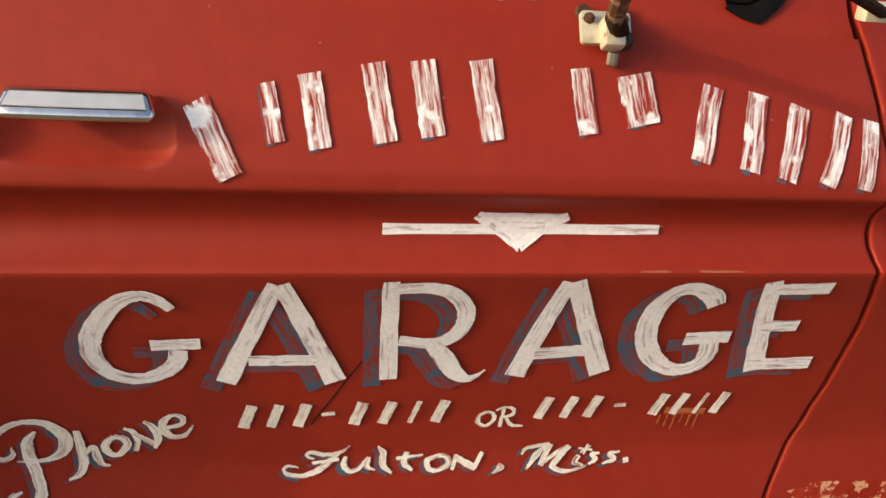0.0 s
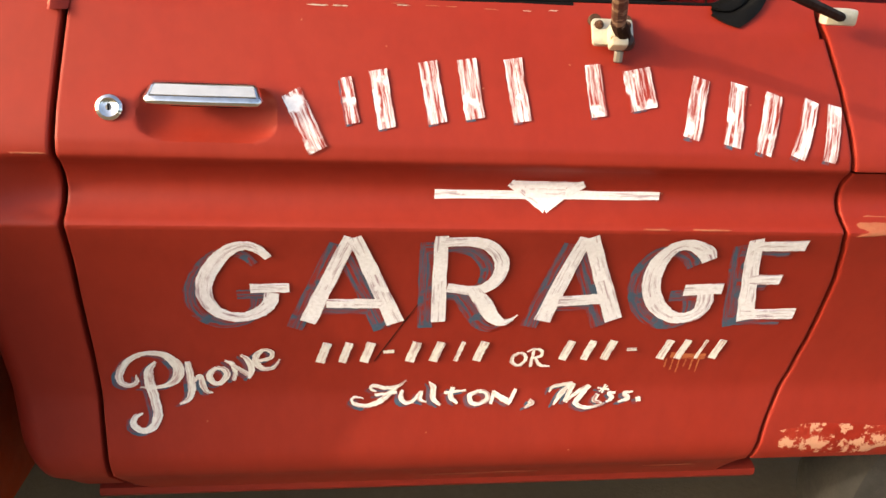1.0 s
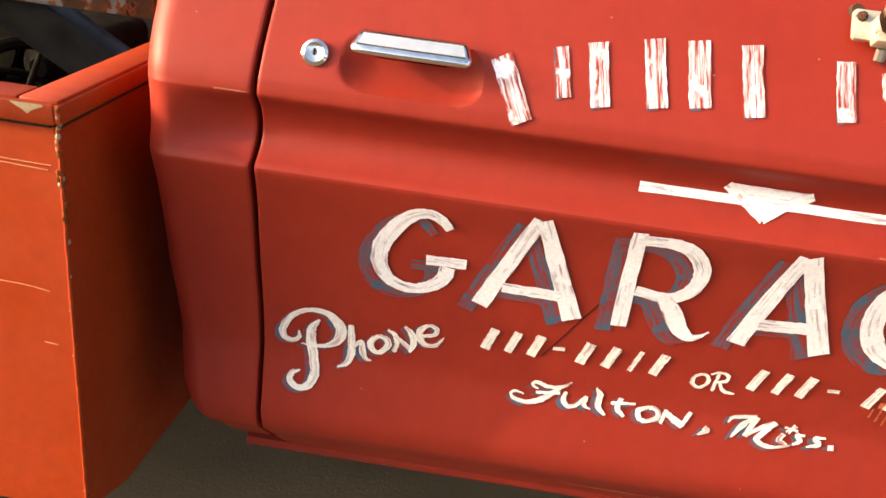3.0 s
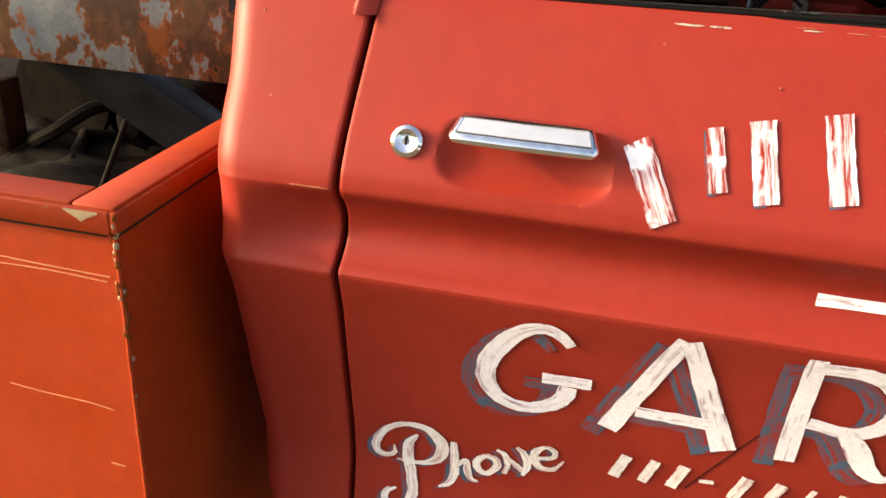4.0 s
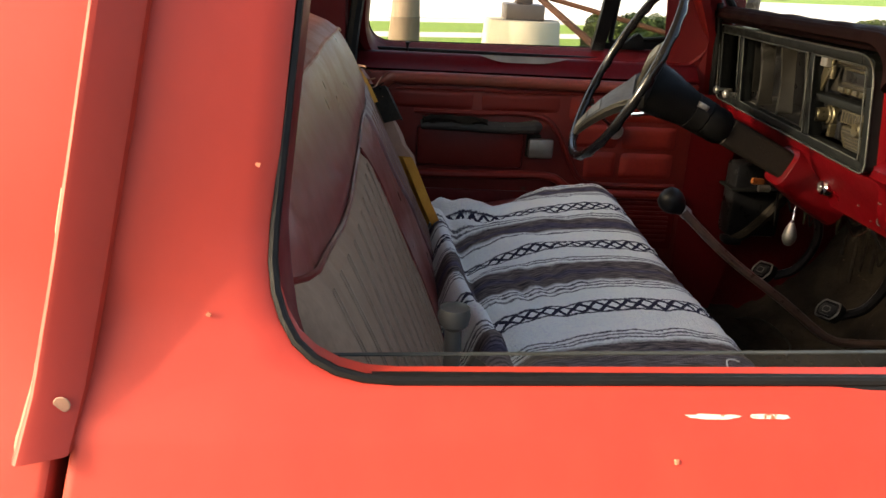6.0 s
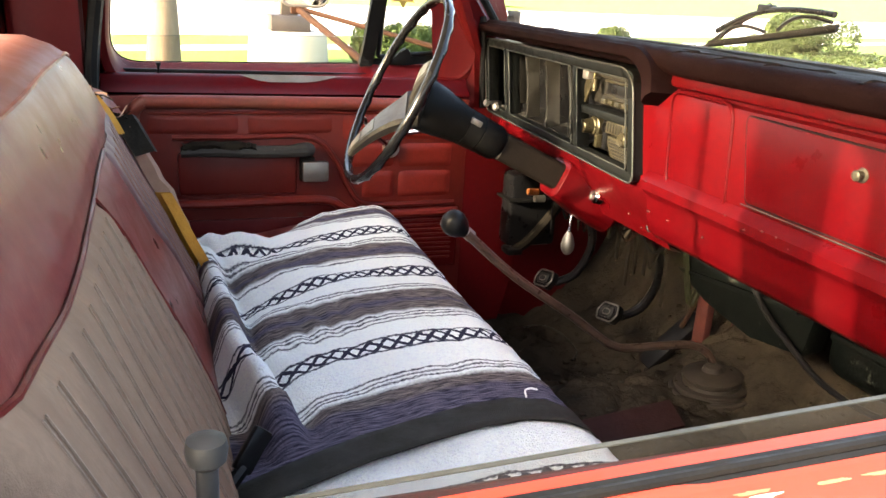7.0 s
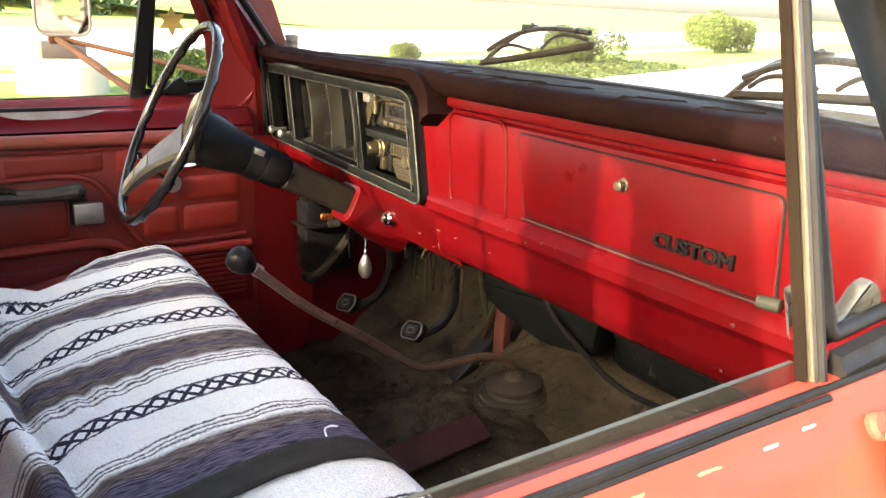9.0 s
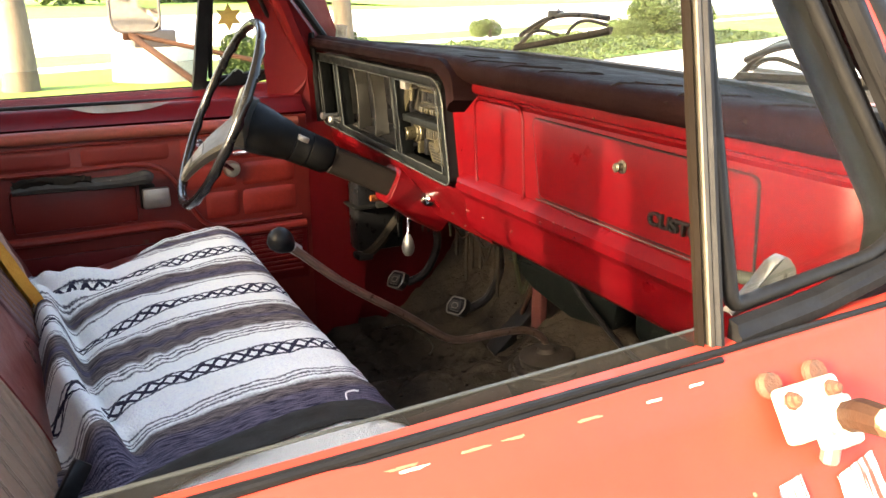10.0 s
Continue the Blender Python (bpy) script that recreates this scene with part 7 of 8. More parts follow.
script_letter('state_stop', [([(0.4872, 0.7569), (0.4962, 0.7584)], [0.0092, 0.0092])])
small_letter('small_o', [([(0.2642, 0.8589), (0.2531, 0.8502), (0.2539, 0.8373), (0.2655, 0.8314), (0.2756, 0.8428), (0.273, 0.855), (0.2642, 0.8589)], [0.005, 0.0066, 0.0067, 0.005, 0.0067, 0.0058, 0.005])])
small_letter('small_r', [([(0.2882, 0.8636), (0.2859, 0.8283)], [0.005, 0.0059]), ([(0.2763, 0.8606), (0.2884, 0.867), (0.3015, 0.863), (0.3018, 0.8515), (0.2876, 0.8466)], [0.0033, 0.005, 0.0059, 0.0059, 0.0042]), ([(0.2926, 0.8464), (0.303, 0.8319), (0.3203, 0.829)], [0.005, 0.0068, 0.0026])])

# number line as plain bars, one a figure
bars = [(-0.066, 0.024), (-0.030, 0.022), (0.006, 0.024), (0.082, 0.026), (0.122, 0.024), (0.160, 0.012), (0.196, 0.024), (0.346, 0.024), (0.384, 0.022), (0.420, 0.024), (0.522, 0.024), (0.554, 0.022), (0.588, 0.010), (0.618, 0.024)]
for x, w in bars:
    lean = 0.006
    sign("number_bar", [([(x - lean, 0.842), (x + lean, 0.884)], w * 0.62)], "cream", 0.0024, "cream painted bar")
for x in (0.040, 0.460):
    sign("number_bar", [([(x - 0.008, 0.8635), (x + 0.010, 0.8645)], 0.007)], "cream", 0.0024, "cream painted bar")
# arched line above as worn bars
arch = [(-0.074, 1.227, -0.112, 1.300, 0.028), (-0.026, 1.263, -0.037, 1.320, 0.018), (0.022, 1.258, 0.009, 1.331, 0.025), (0.094, 1.266, 0.080, 1.344, 0.027), (0.148, 1.273, 0.137, 1.349, 0.028), (0.217, 1.271, 0.205, 1.352, 0.027), (0.333, 1.280, 0.325, 1.348, 0.024),
        (0.402, 1.291, 0.392, 1.344, 0.044), (0.473, 1.255, 0.495, 1.335, 0.026), (0.536, 1.246, 0.555, 1.329, 0.027), (0.585, 1.237, 0.611, 1.317, 0.027), (0.642, 1.232, 0.671, 1.310, 0.024), (0.693, 1.227, 0.708, 1.304, 0.022)]
for x0, z0, x1, z1, w in arch:
    sign("name_bar_shadow", [([(x0 - 0.006, z0 - 0.004), (x1 - 0.006, z1 - 0.004)], w * 0.5)], "blue", 0.0012, "trace of blue grey paint")
    sign("name_bar", [([(x0, z0), (x1, z1)], w)], "white_worn", 0.0024, "worn white painted bar")


# Wear on the flank: rubbed patches, chips and scratches
def patch(name, x0, x1, z0, z1, mat, parent, label, wob=0.15, seed=0):
    """A thin worn patch with an uneven outline that lies on the flank."""
    k, rows = 28, []
    cx, cz = (x0 + x1) / 2, (z0 + z1) / 2
    for r in (0.02, 0.4, 0.7, 0.9, 1.0):
        row = []
        for i in range(k):
            a = 2 * math.pi * i / k
            rr = r * (1 + wob * (noise.noise((math.cos(a) * 2 + seed, math.sin(a) * 2, seed)) * 1.6))
            x = cx + (x1 - x0) / 2 * rr * math.copysign(abs(math.cos(a)) ** 0.6, math.cos(a))
            z = cz + (z1 - z0) / 2 * rr * math.copysign(abs(math.sin(a)) ** 0.6, math.sin(a))
            row.append((x, flank(z) - 0.0009 * (r < 1) - 0.0001, z))
        rows.append(row)
    return part(name, loft(rows, None, True), mat, parent, label, 80)


patch("paint_scuff", 0.775, 1.01, 0.635, 0.70, "scuff", truck, "rubbed pale patch in the paint", 0.3, 3)
patch("paint_chip", 0.775, 0.90, 1.104, 1.134, "chip", truck, "yellowed chip in the paint", 0.3, 8)
patch("paint_chip", -0.090, -0.062, 1.4095, 1.4113, "cast", near_door, "bare scratch under the window", 0.3, 5)
patch("paint_chip", -0.056, -0.034, 1.4100, 1.4118, "cast", near_door, "bare scratch under the window", 0.3, 6)
rngw = random.Random(21)
for i in range(7):
    x0 = rngw.uniform(-0.02, 0.33)
    patch("edge_wear", x0, x0 + rngw.uniform(0.004, 0.022), 1.4145 + 0.003 * (i % 3) / 3, 1.4156 + 0.003 * (i % 3) / 3, rngw.choice(("chip", "chip", "cast")), near_door, "worn paint along the sill edge", 0.5, i + 30)
for x0, x1, z, s_ in ((0.55, 0.64, 0.585, 1), (0.12, 0.24, 0.570, 2), (0.25, 0.34, 0.573, 4), (0.42, 0.46, 1.1135, 7), (0.50, 0.56, 1.1135, 9), (-0.48, -0.435, 1.2135, 10)):
    patch("scratch", x0, x1, z, z + 0.0022, "chip", truck if x1 < -0.43 else near_door, "thin scratch in the paint", 0.4, s_)
for x, z, s_ in ((-0.35, 1.452, 2), (-0.325, 1.53, 3), (-0.10, 1.39, 4), (0.02, 1.36, 5), (0.16, 1.31, 6), (-0.545, 1.385, 7), (-0.535, 1.40, 8), (0.29, 1.345, 9), (-0.26, 0.73, 10), (0.11, 0.70, 11), (0.37, 0.66, 12), (0.57, 1.30, 13), (-0.52, 1.30, 14), (0.45, 1.16, 15)):
    patch("paint_nick", x, x + 0.0028, z, z + 0.0022, "chip", truck if x < -0.43 else near_door, "small nick in the paint", 0.5, s_)
sign("paint_run", [([(0.530 + 0.012 * i, 0.842), (0.528 + 0.012 * i, 0.824 - 0.006 * (i % 3))], 0.003) for i in range(6)] + [([(0.535, 0.850), (0.60, 0.846)], 0.012)], "drip", 0.0020, "orange paint smear and runs")
part("crack_line", tube([on_flank(0.090 - 0.012 * i + 0.004 * noise.noise((i, 0, 3)), 0.975 - 0.022 * i, 0.0002) for i in range(7)], 0.0007, n=5), "rubber", near_door)


# Steel bed behind the cab
M["bedscratch"] = surf("pale scratch in orange paint", (0.42, 0.16, 0.07), (0.36, 0.08, 0.025), 60.0, 0.7)
M["joint"] = surf("dirt in a joint", (0.020, 0.010, 0.006), (0.035, 0.016, 0.008), 60.0, 0.9, bump=0.3)
M["bare_pale"] = surf("pale bare metal", (0.34, 0.27, 0.17), (0.22, 0.13, 0.07), 50.0, 0.6, 0.2, 0.2)

bed = new("truck_bed")
bed.parent = truck
bed["label"] = "orange painted steel side box with rusty corner seam"
XF, YS, ZT = -0.655, 0.690, 1.19
side = [[(x, YS, z) for x in np.linspace(-3.0, XF, 14)] for z in np.linspace(0.525, ZT, 8)]
part("side_panel", loft(side), "orange", bed)
front = [[(XF, y, ZT - t * (ZT - float(np.interp(y, [0.69, 0.82, 1.10, 1.25], [0.525, 0.475, 0.445, 0.44])))) for y in np.linspace(YS, 1.25, 14)] for t in np.linspace(1, 0, 8)]
part("front_panel", loft(front), "orange", bed)
part("top_rim", box(XF - 0.045, XF + 0.006, YS - 0.006, 1.25, ZT - 0.006, ZT + 0.002, 0.003), "orange", bed)
part("top_rim", box(-3.0, XF - 0.047, YS - 0.006, YS + 0.045, ZT - 0.006, ZT + 0.002, 0.003), "orange", bed)
part("rim_lip", box(-3.0, XF + 0.002, YS - 0.012, YS - 0.0005, ZT - 0.030, ZT - 0.002, 0.003), "orange", bed)
part("front_lip", box(XF - 0.001, XF + 0.010, YS - 0.010, 1.25, ZT - 0.029, ZT - 0.003, 0.003), "orange", bed, "folded front rim")
part("lip_joint", box(XF - 0.004, XF + 0.0075, YS - 0.004, 1.25, ZT - 0.0335, ZT - 0.0295, 0.001), "joint", bed, "dirty joint under the rim")
part("lip_joint", box(-3.0, XF - 0.006, YS - 0.0075, YS + 0.004, ZT - 0.0345, ZT - 0.0305, 0.001), "joint", bed, "dirty joint under the rim")
rngs = random.Random(17)
seam = [(XF + 0.0012 * noise.noise((i * 0.8, 3, 0)), YS - 0.0005 + 0.0012 * noise.noise((i * 0.9, 7, 0)), ZT - 0.035 - 0.0118 * i) for i in range(54)]
part("corner_seam", tube(seam, 0.0030, n=6, smooth=2), "orange", bed, "welded corner seam")
for i in range(90):
    k = rngs.choice((rngs.uniform(0, 0.30), rngs.uniform(0.30, 1.0)))
    z = ZT - 0.006 - 0.655 * k
    r = rngs.uniform(0.0012, 0.0030) * (1.4 if k < 0.30 or k > 0.9 else 0.8)
    out = 0.009 if z > ZT - 0.032 else 0.0
    c = Vector((XF + out * 0.9 + rngs.uniform(-0.003, 0.002), YS - out * 0.9 + rngs.uniform(-0.002, 0.002), z))
    part("rust_bead", lathe(c - Vector((0, 0, r * 1.4)), (rngs.uniform(-0.3, 0.3), rngs.uniform(-0.3, 0.3), 1), [(0.0003, 0), (r * 0.8, r * 0.5), (r, r * 1.4), (r * 0.7, r * 2.3), (0.0003, r * 2.9)], n=7), rngs.choice(("orange_bare", "orange_bare", "bare_pale")), bed)
rows = []
for i in range(7):
    x = XF - 0.010 - 0.007 * i
    d = 0.002 + 0.010 * max(0.0, 1 - abs(i - 3) / 3) + 0.003 * noise.noise((i * 0.9, 1, 6))
    rows.append([(x, YS - 0.0126, ZT - 0.0035), (x, YS - 0.0128, ZT - 0.004 - d * 0.6), (x, YS - 0.0126, ZT - 0.004 - d)])
part("bare_patch", loft(rows), "bare_pale", bed, "pale bare patch under the rim")
# Unseen panel added to stop low sun reaching the ground under the bed
part("shade_board", box(-3.0, -2.99, YS, over(YS), 0.40, ZT, 0.002), "hull", bed)
for pts in ([(-0.83, 0.925), (-0.78, 0.921), (-0.72, 0.919), (-0.685, 0.914)], [(-0.95, 1.112), (-0.85, 1.108), (-0.76, 1.104), (-0.668, 1.102)], [(-0.93, 1.103), (-0.84, 1.097), (-0.75, 1.098), (-0.672, 1.095)], [(-0.70, 0.830), (-0.680, 0.828)]):
    part("scratch", tube([(x, YS + 0.0004, z) for x, z in pts], 0.0014, n=5, smooth=3), "bedscratch", bed, "thin pale scratch")
inner = [[(x, YS + 0.04, z) for x in np.linspace(-3.0, XF - 0.04, 6)] for z in (0.95, ZT)]
part("inner_side", loft(inner), "hull", bed)
part("bed_floor", box(-3.0, XF - 0.02, YS + 0.01, 2.9, 0.90, 0.96, 0.01), "hull", bed, "grimy dark bed floor")
part("far_side_panel", box(-3.0, XF, over(YS) - 0.006, over(YS), 0.42, ZT, 0.002), "orange", bed)
part("far_front_panel", box(XF - 0.008, XF, 1.252, over(YS), 0.42, 0.94, 0.002), "hull", bed)
for near in (True, False):
    w = new("wheel")
    w.parent = truck
    part("tyre", lathe((-1.9, side_y(0.98, near), 0.40), (0, 1 if near else -1, 0), [(0.22, 0.03), (0.25, 0.0), (0.36, 0.0), (0.385, 0.015), (0.395, 0.04), (0.395, 0.18), (0.38, 0.21), (0.25, 0.22)], n=36), "tyre", w)
    part("rim", lathe((-1.9, side_y(1.0, near), 0.40), (0, 1 if near else -1, 0), [(0.05, 0.03), (0.08, 0.06), (0.19, 0.07), (0.225, 0.01), (0.23, 0.1)], n=28), "cream_old", w)
# cross plate eaten by rust, post and brace of the hoist
hoist = new("hoist_frame")
hoist.parent = truck
hoist["label"] = "black steel hoist frame with a rust-eaten cross plate"
part("cross_plate", box(-2.2, -0.722, 1.145, 1.157, 1.212, 1.437, 0.003), M["plate"], hoist, "rust-eaten grey steel plate")
part("post", box(-0.05, 0.05, -0.071, 0.071, -0.62, 0.78, 0.006, m=Matrix.Translation((-0.670, 1.222, 1.50)) @ Euler((0, radians(-2.5), 0)).to_matrix().to_4x4()), "blacksteel", hoist)
part("brace", box(-0.55, 0.20, -0.035, 0.035, -0.046, 0.046, 0.005, m=Matrix.Translation((-0.878, 1.255, 1.095)) @ Euler((0, radians(30), 0)).to_matrix().to_4x4()), "blacksteel", hoist)
part("upper_bar", box(-1.0, 0.40, -0.02, 0.02, -0.013, 0.013, 0.003, m=Matrix.Translation((-1.2, 1.33, 1.442)) @ Euler((0, radians(-6), 0)).to_matrix().to_4x4()), "rust", hoist)
for i in range(9):
    cz = 1.50 - 0.028 * i
    part("chain_link", tube([(-0.874 + 0.010 * math.cos(a) * (i % 2), 1.33 + 0.010 * math.cos(a) * (1 - i % 2), cz + 0.019 * math.sin(a)) for a in np.linspace(0, 2 * math.pi, 9)[:-1]], 0.004, n=6, closed=True, smooth=2), "rust", hoist)
for i in range(7):
    cz = 1.47 - 0.028 * i
    part("chain_link", tube([(-0.838 - 0.004 * i + 0.010 * math.cos(a) * (i % 2), 1.36 + 0.010 * math.cos(a) * (1 - i % 2), cz + 0.019 * math.sin(a)) for a in np.linspace(0, 2 * math.pi, 9)[:-1]], 0.004, n=6, closed=True, smooth=2), "rust", hoist)
part("hoist_cable", tube([(-0.838, 1.36, 1.47), (-0.84, 1.38, 1.70), (-0.845, 1.41, 2.25)], 0.008, n=6, smooth=0), "rust", hoist)
# Unseen masts and tie, added to keep sun off the far door and dash
for y0, w in ((1.98, 0.09), (2.24, 0.30)):
    part("shade_mast", box(-0.95, -0.85, y0, y0 + w, 0.96, 2.25, 0.008), "blacksteel", hoist)
part("shade_mast_tie", box(-0.94, -0.86, 1.9, 2.75, 1.72, 1.80, 0.008), "blacksteel", hoist)
part("tool_box", box(-1.9, -0.95, 1.75, 2.25, 1.22, 1.40, 0.01), "rust", hoist, "orange steel box")
part("bent_flap", loft([[(-1.25, 1.62, 1.40), (-1.05, 1.62, 1.41), (-0.98, 1.62, 1.40)], [(-1.27, 1.70, 1.43), (-1.05, 1.72, 1.46), (-0.96, 1.70, 1.42)]]), "orange", hoist)
winch = new("winch")
winch.parent = truck
winch["label"] = "grimy winch housing on the bed floor"
part("drum", lathe((-1.28, 1.45, 1.06), (0, 1, 0), [(0.11, 0), (0.11, 0.02), (0.07, 0.03), (0.07, 0.22), (0.11, 0.23), (0.11, 0.25)], n=28), "hull", winch)
part("gearbox", box(-1.22, -0.98, 1.50, 1.72, 0.96, 1.10, 0.03, seg=3), "hull", winch)
part("cap", lathe((-1.10, 1.46, 1.02), (0, -1, 0), [(0.05, 0), (0.05, 0.02), (0.03, 0.03), (0.02, 0.05), (0.001, 0.052)]), "hull", winch)
part("hose", tube([(-1.30, 1.35, 0.98), (-1.20, 1.30, 1.03), (-1.12, 1.36, 1.08), (-1.02, 1.45, 1.06)], 0.014, n=8), "hull", winch)
part("side_post", box(-1.34, -1.30, 1.30, 1.36, 0.96, 1.12, 0.006), "rust", winch)
rows = []
rngd = random.Random(8)
for i in range(26):
    x = -1.75 + 1.05 * i / 25
    rows.append([(x, 0.74 + 1.2 * j / 25, 0.962 + 0.13 * max(0, noise.noise((x * 5, j * 0.3, 2))) + 0.012 * noise.noise((x * 25, j * 1.3, 4))) for j in range(26)])
tagged(part("debris_heap", loft(rows), "hull", None, "", 70), "dark dirt and debris lying on the truck bed", "debris", kind="stuff")
for i in range(10):
    p0 = Vector((rngd.uniform(-1.35, -0.80), rngd.uniform(0.95, 1.45), rngd.uniform(0.985, 1.01)))
    d0 = Vector((rngd.uniform(-1, 1), rngd.uniform(-1, 1), rngd.uniform(-0.15, 0.3))).normalized()
    ln = rngd.uniform(0.05, 0.22)
    scrap = tube([p0 - d0 * ln, p0 + Vector((0, 0, rngd.uniform(-0.02, 0.03))), p0 + d0 * ln], rngd.choice((0.005, 0.008, 0.014)), n=9)
    tagged(part("scrap_iron", scrap, rngd.choice(("hull", "rust", "hull")), None, "", 60), "grimy dark scrap iron lying on the truck bed", "scrap", "scrap iron on the bed")
part("plate_hole", lathe((-1.001, 1.1455, 1.333), (0, -1, 0), [(0.014, -0.004), (0.014, 0.001), (0.001, 0.0012)], n=14), "rubber", hoist, "bolt hole")
spare = new("spare_wheel")
spare.parent = truck
part("tyre", lathe((-1.55, 2.75, 1.55), (0.1, 1, 0), [(0.20, 0.0), (0.33, 0.0), (0.36, 0.03), (0.36, 0.17), (0.33, 0.20), (0.20, 0.2)], n=36), "tyre", spare)


# Ground and distance. The road runs slantwise behind the truck.
def flat(name, pts, mat, z, label, category="", kind="structure"):
    b = bmesh.new()
    b.faces.new([b.verts.new((x, y, z)) for x, y in pts])
    return tagged(part(name, b, mat, None), label, category or name, kind=kind)


UX, UY = Vector((0.925, 0.38)), Vector((-0.38, 0.925))


def road_pt(u, n):
    p = Vector((0, 16)) + UX * u + UY * n
    return (p.x, p.y)


def strip(u0, u1, n0, n1):
    return [road_pt(u0, n0), road_pt(u1, n0), road_pt(u1, n1), road_pt(u0, n1)]


flat("ground", [(-3000, -3000), (3000, -3000), (3000, 3000), (-3000, 3000)], "asphalt", 0.0, "worn brown grey asphalt lot", "ground")
flat("pavement", [(4.0, -30), (90, -30), road_pt(90, -4.2), road_pt(4, -4.2)], "road", 0.008, "pale concrete lot in front of the truck", "pavement")
flat("grass_verge", strip(-300, 300, -4, 2.6), "grass", 0.016, "sunlit mown grass strip", "grass")
flat("grass_verge", strip(-300, 300, 3.8, 6.8), "grass", 0.016, "sunlit mown grass strip beside the road", "grass")
flat("sidewalk", strip(-300, 300, 2.6, 3.8), "road", 0.020, "pale concrete sidewalk", "sidewalk")
flat("road", strip(-300, 300, 6.8, 31), "road", 0.012, "pale sunlit concrete road", "road")
flat("grass_field", strip(-2500, 2500, 31, 2800), "grass", 0.020, "sunlit grass across the road", "grass")


bank = bmesh.new()
loft([[(*road_pt(u, n), z) for u in np.linspace(48, 1200, 24)] for n, z in ((33, 0.0), (44, 0.25), (70, 1.4), (120, 4.2), (200, 7.0), (420, 9.0))], bank)
tagged(part("grass_bank", bank, "grass", None), "sunlit lawn rising gently across the road", "grass", kind="structure")


def leaves(name, blobs, per, size, label, category, seed, kind="", mat="leaf"):
    """Small leaf blades scattered through lumpy clumps: blobs are (centre, radii)."""
    rng3 = random.Random(seed)
    verts, faces = [], []
    for c, r in blobs:
        for _ in range(per):
            d = Vector((rng3.gauss(0, 1), rng3.gauss(0, 1), rng3.gauss(0, 1))).normalized()
            k = 0.55 + 0.5 * rng3.random() ** 0.5
            p = Vector(c) + Vector((d.x * r[0], d.y * r[1], d.z * r[2])) * k
            if p.z < 0.03:
                p.z = 0.03 + 0.1 * rng3.random()
            e = Euler((rng3.uniform(-1.2, 1.2), rng3.uniform(-1.2, 1.2), rng3.uniform(0, 6.3))).to_matrix()
            s = size * rng3.uniform(0.6, 1.3)
            i = len(verts)
            verts += [tuple(p + e @ Vector(q)) for q in ((-s * 0.35, -s, 0), (s * 0.35, -s, 0), (s * 0.45, s * 0.4, s * 0.12), (0, s * 1.1, 0), (-s * 0.45, s * 0.4, s * 0.12))]
            faces.append((i, i + 1, i + 2, i + 3, i + 4))
    me = bpy.data.meshes.new(name)
    me.from_pydata(verts, [], faces)
    me.materials.append(M[mat])
    return me, faces


def bush(x, y, w, h, seed, label):
    rng3 = random.Random(seed)
    blobs = [((x + rng3.uniform(-0.5, 0.5) * w, y + rng3.uniform(-0.3, 0.3) * w, h * rng3.uniform(0.3, 0.62)), (w * 0.24, w * 0.22, h * rng3.uniform(0.28, 0.40))) for _ in range(9)]
    me, _ = leaves("bush", blobs, 900, 0.034 * h, label, "bush", seed)
    root = thing("bush", label, "bush", "shrubs along the verge")
    ob = new("crown", me)
    ob.parent = root
    for i in range(4):
        part("stem", tube([(x + 0.05 * i, y, 0), (x + rng3.uniform(-0.2, 0.2) * w, y + rng3.uniform(-0.1, 0.1), h * 0.4)], 0.025, n=6, smooth=0), "bark", root)


bush(20.2, 22.8, 2.3, 1.5, 1, "round green shrub at the lot's edge")
bush(18.6, 22.6, 1.6, 0.8, 9, "low green shrub at the lot's edge")
bush(38.2, 32.0, 3.6, 2.5, 2, "large green shrub beside the road")
bush(41.6, 33.6, 2.6, 2.1, 3, "green shrub beside the road")
bush(14.6, 25.6, 0.9, 0.75, 12, "small dark shrub on the grass strip")
for i in range(5):
    bush(4.1 + 0.62 * i, 17.0 + 0.3 * i, 0.9, 0.86, 20 + i, "dense green hedge shrub behind the lot")

rngg = random.Random(52)
blobs = []
for _ in range(150):
    x, y = road_pt(rngg.uniform(11, 24), rngg.uniform(-4.0, 1.2))
    blobs.append(((x, y, 0.08), (0.55, 0.5, 0.13)))
me, _ = leaves("ground_cover", blobs, 90, 0.06, "", "", 53)
tagged(new("ground_cover", me), "low rough green plants round the shrubs", "ground cover", kind="stuff")

# pedestal and sign post
ped = thing("sign_pedestal", "round pale concrete pedestal with stained top", "pedestal")
part("drum", lathe((2.30, 17.0, 0.0), (0, 0, 1), [(0.78, 0.0), (0.77, 0.10), (0.74, 0.58), (0.72, 0.62), (0.0, 0.63)], n=48), "concrete", ped)
post = thing("sign_post", "dark brown square steel post on a pedestal", "post")
part("base_box", box(1.93, 2.67, 16.63, 17.37, 0.625, 0.92, 0.02), "brownmetal", post)
part("shaft", box(2.14, 2.46, 16.84, 17.16, 0.92, 6.0, 0.02), "brownmetal", post)


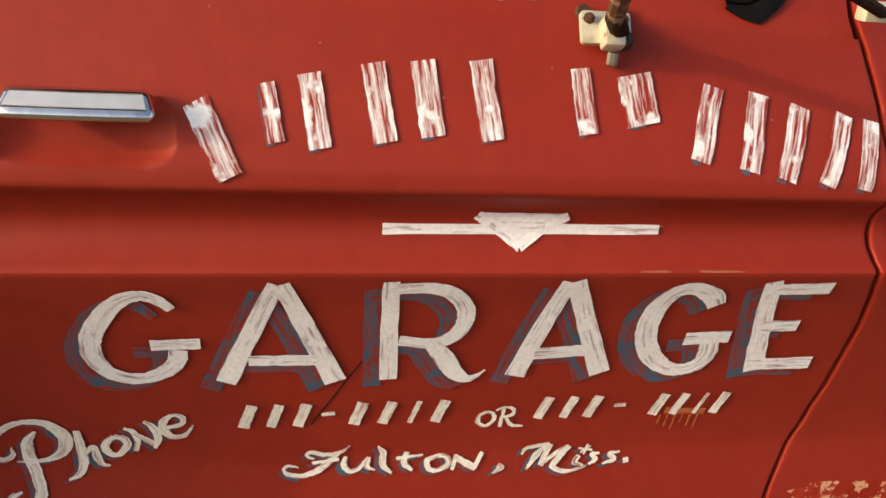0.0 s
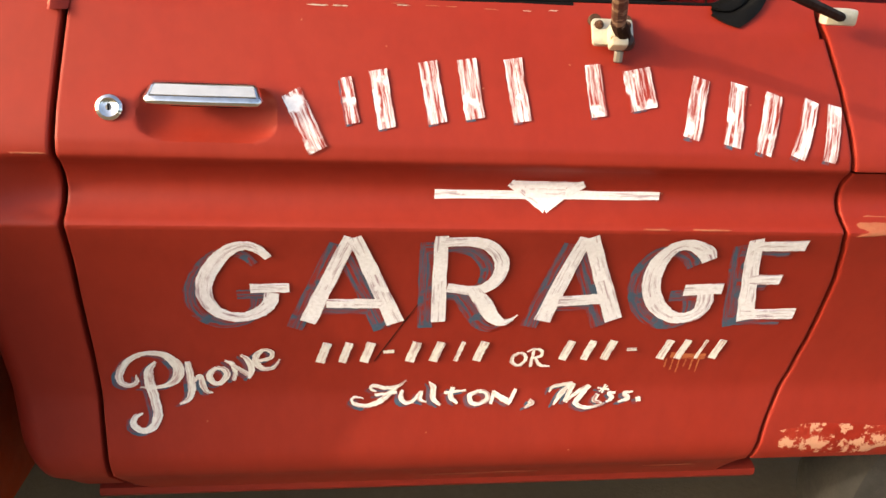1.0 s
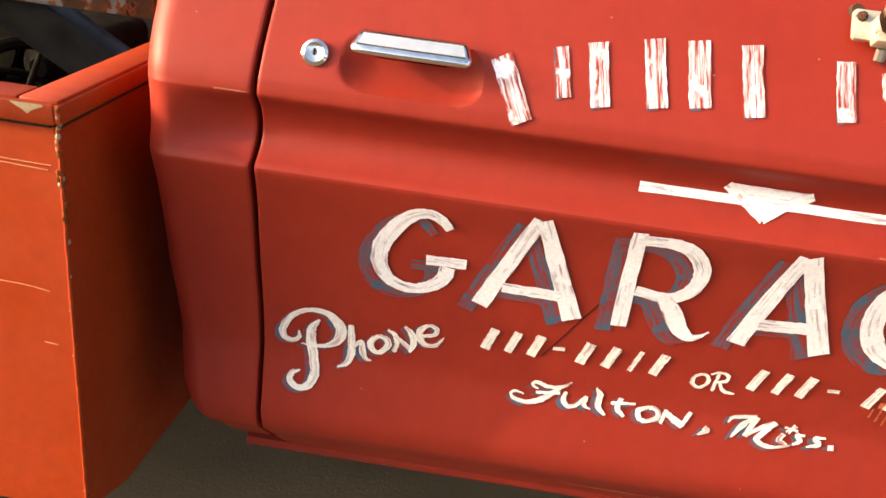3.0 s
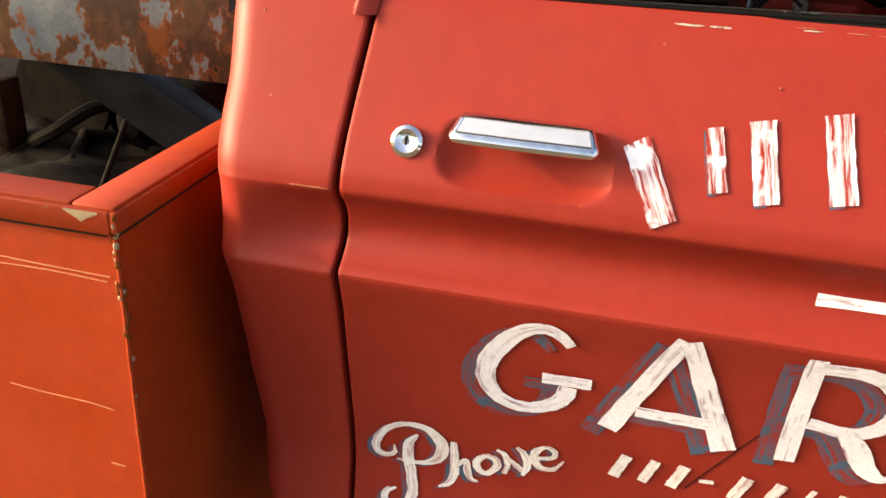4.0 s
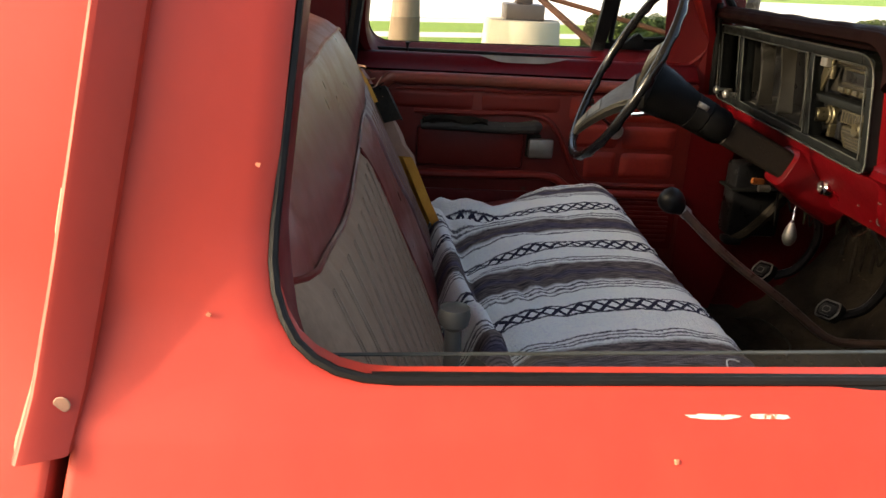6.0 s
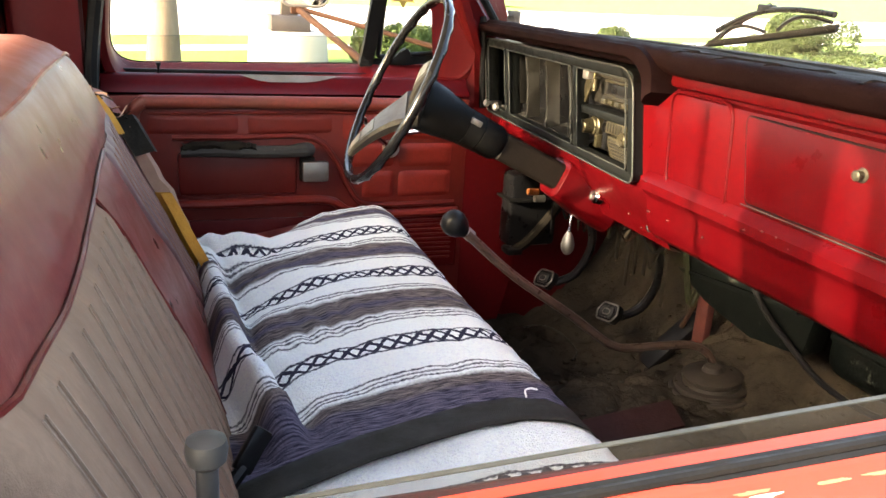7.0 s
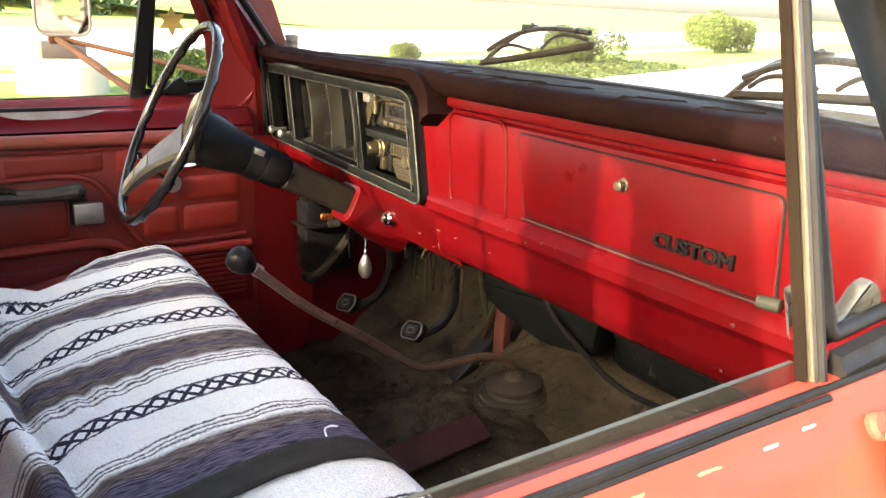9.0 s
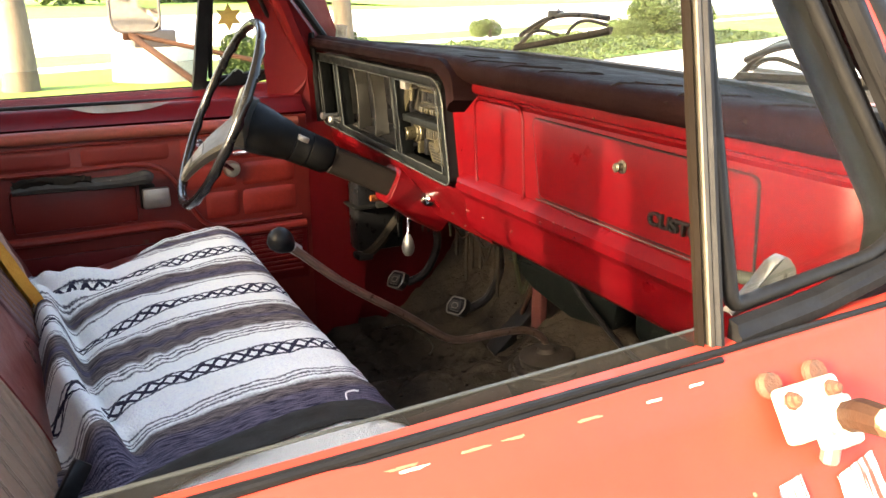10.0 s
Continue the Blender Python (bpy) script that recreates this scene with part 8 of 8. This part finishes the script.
def tree(x, y, r, h, seed, label):
    rng3 = random.Random(seed)
    root = thing("tree", label, "tree", "trees across the road" if y > 40 else "")
    part("trunk", tube([(x, y, -0.1), (x + 0.03, y, h * 0.15), (x - 0.02, y + 0.05, h * 0.3), (x + 0.05, y, h * 0.5), (x, y, h * 0.8)], r, n=14, radii=[r * 1.35, r * 1.05, r, r * 0.8, r * 0.4]), "bark", root)
    blobs = []
    for i in range(12):
        a = rng3.uniform(0, 6.28)
        d, z = rng3.uniform(0.15, 0.38) * h, rng3.uniform(0.5, 0.95) * h
        c = (x + d * math.cos(a), y + d * math.sin(a), z)
        part("limb", tube([(x, y, h * 0.42), (x * 0.5 + c[0] * 0.5, y * 0.5 + c[1] * 0.5, (h * 0.45 + z) / 2), c], r * 0.3, n=6, radii=[r * 0.4, r * 0.25, r * 0.08]), "bark", root)
        blobs.append((c, (h * 0.16, h * 0.16, h * 0.13)))
    me, _ = leaves("crown", blobs, 260, h * 0.022, label, "tree", seed)
    ob = new("crown", me)
    ob.parent = root


tree(-0.02, 16.1, 0.23, 7.0, 31, "brown tree trunk on the grass strip")
tree(6.4, 17.9, 0.20, 6.5, 33, "slim pale tree trunk behind a hedge")
blobs = []
rngw = random.Random(77)
for i in range(62):
    u = -110 + 2.6 * i
    x, y = road_pt(u, 62 + rngw.uniform(0, 6))
    for k in range(2):
        blobs.append(((x, y + k * 2, rngw.uniform(1.5, 6.5)), (2.6, 2.6, rngw.uniform(1.5, 3.2))))
me, _ = leaves("far_woods", blobs, 90, 0.55, "", "", 5)
tagged(new("far_woods", me), "dense green trees along the far side", "woods", kind="stuff")
blobs = []
for i in range(70):
    for k in range(2):
        blobs.append(((-80 + 2.4 * i, -38 - rngw.uniform(0, 5), rngw.uniform(1.2, 7.0)), (2.6, 2.4, rngw.uniform(1.6, 3.0))))
me, _ = leaves("near_woods", blobs, 200, 0.30, "", "", 6)
tagged(new("near_woods", me), "dense green trees behind the lot, seen in the mirror", "woods", kind="stuff")
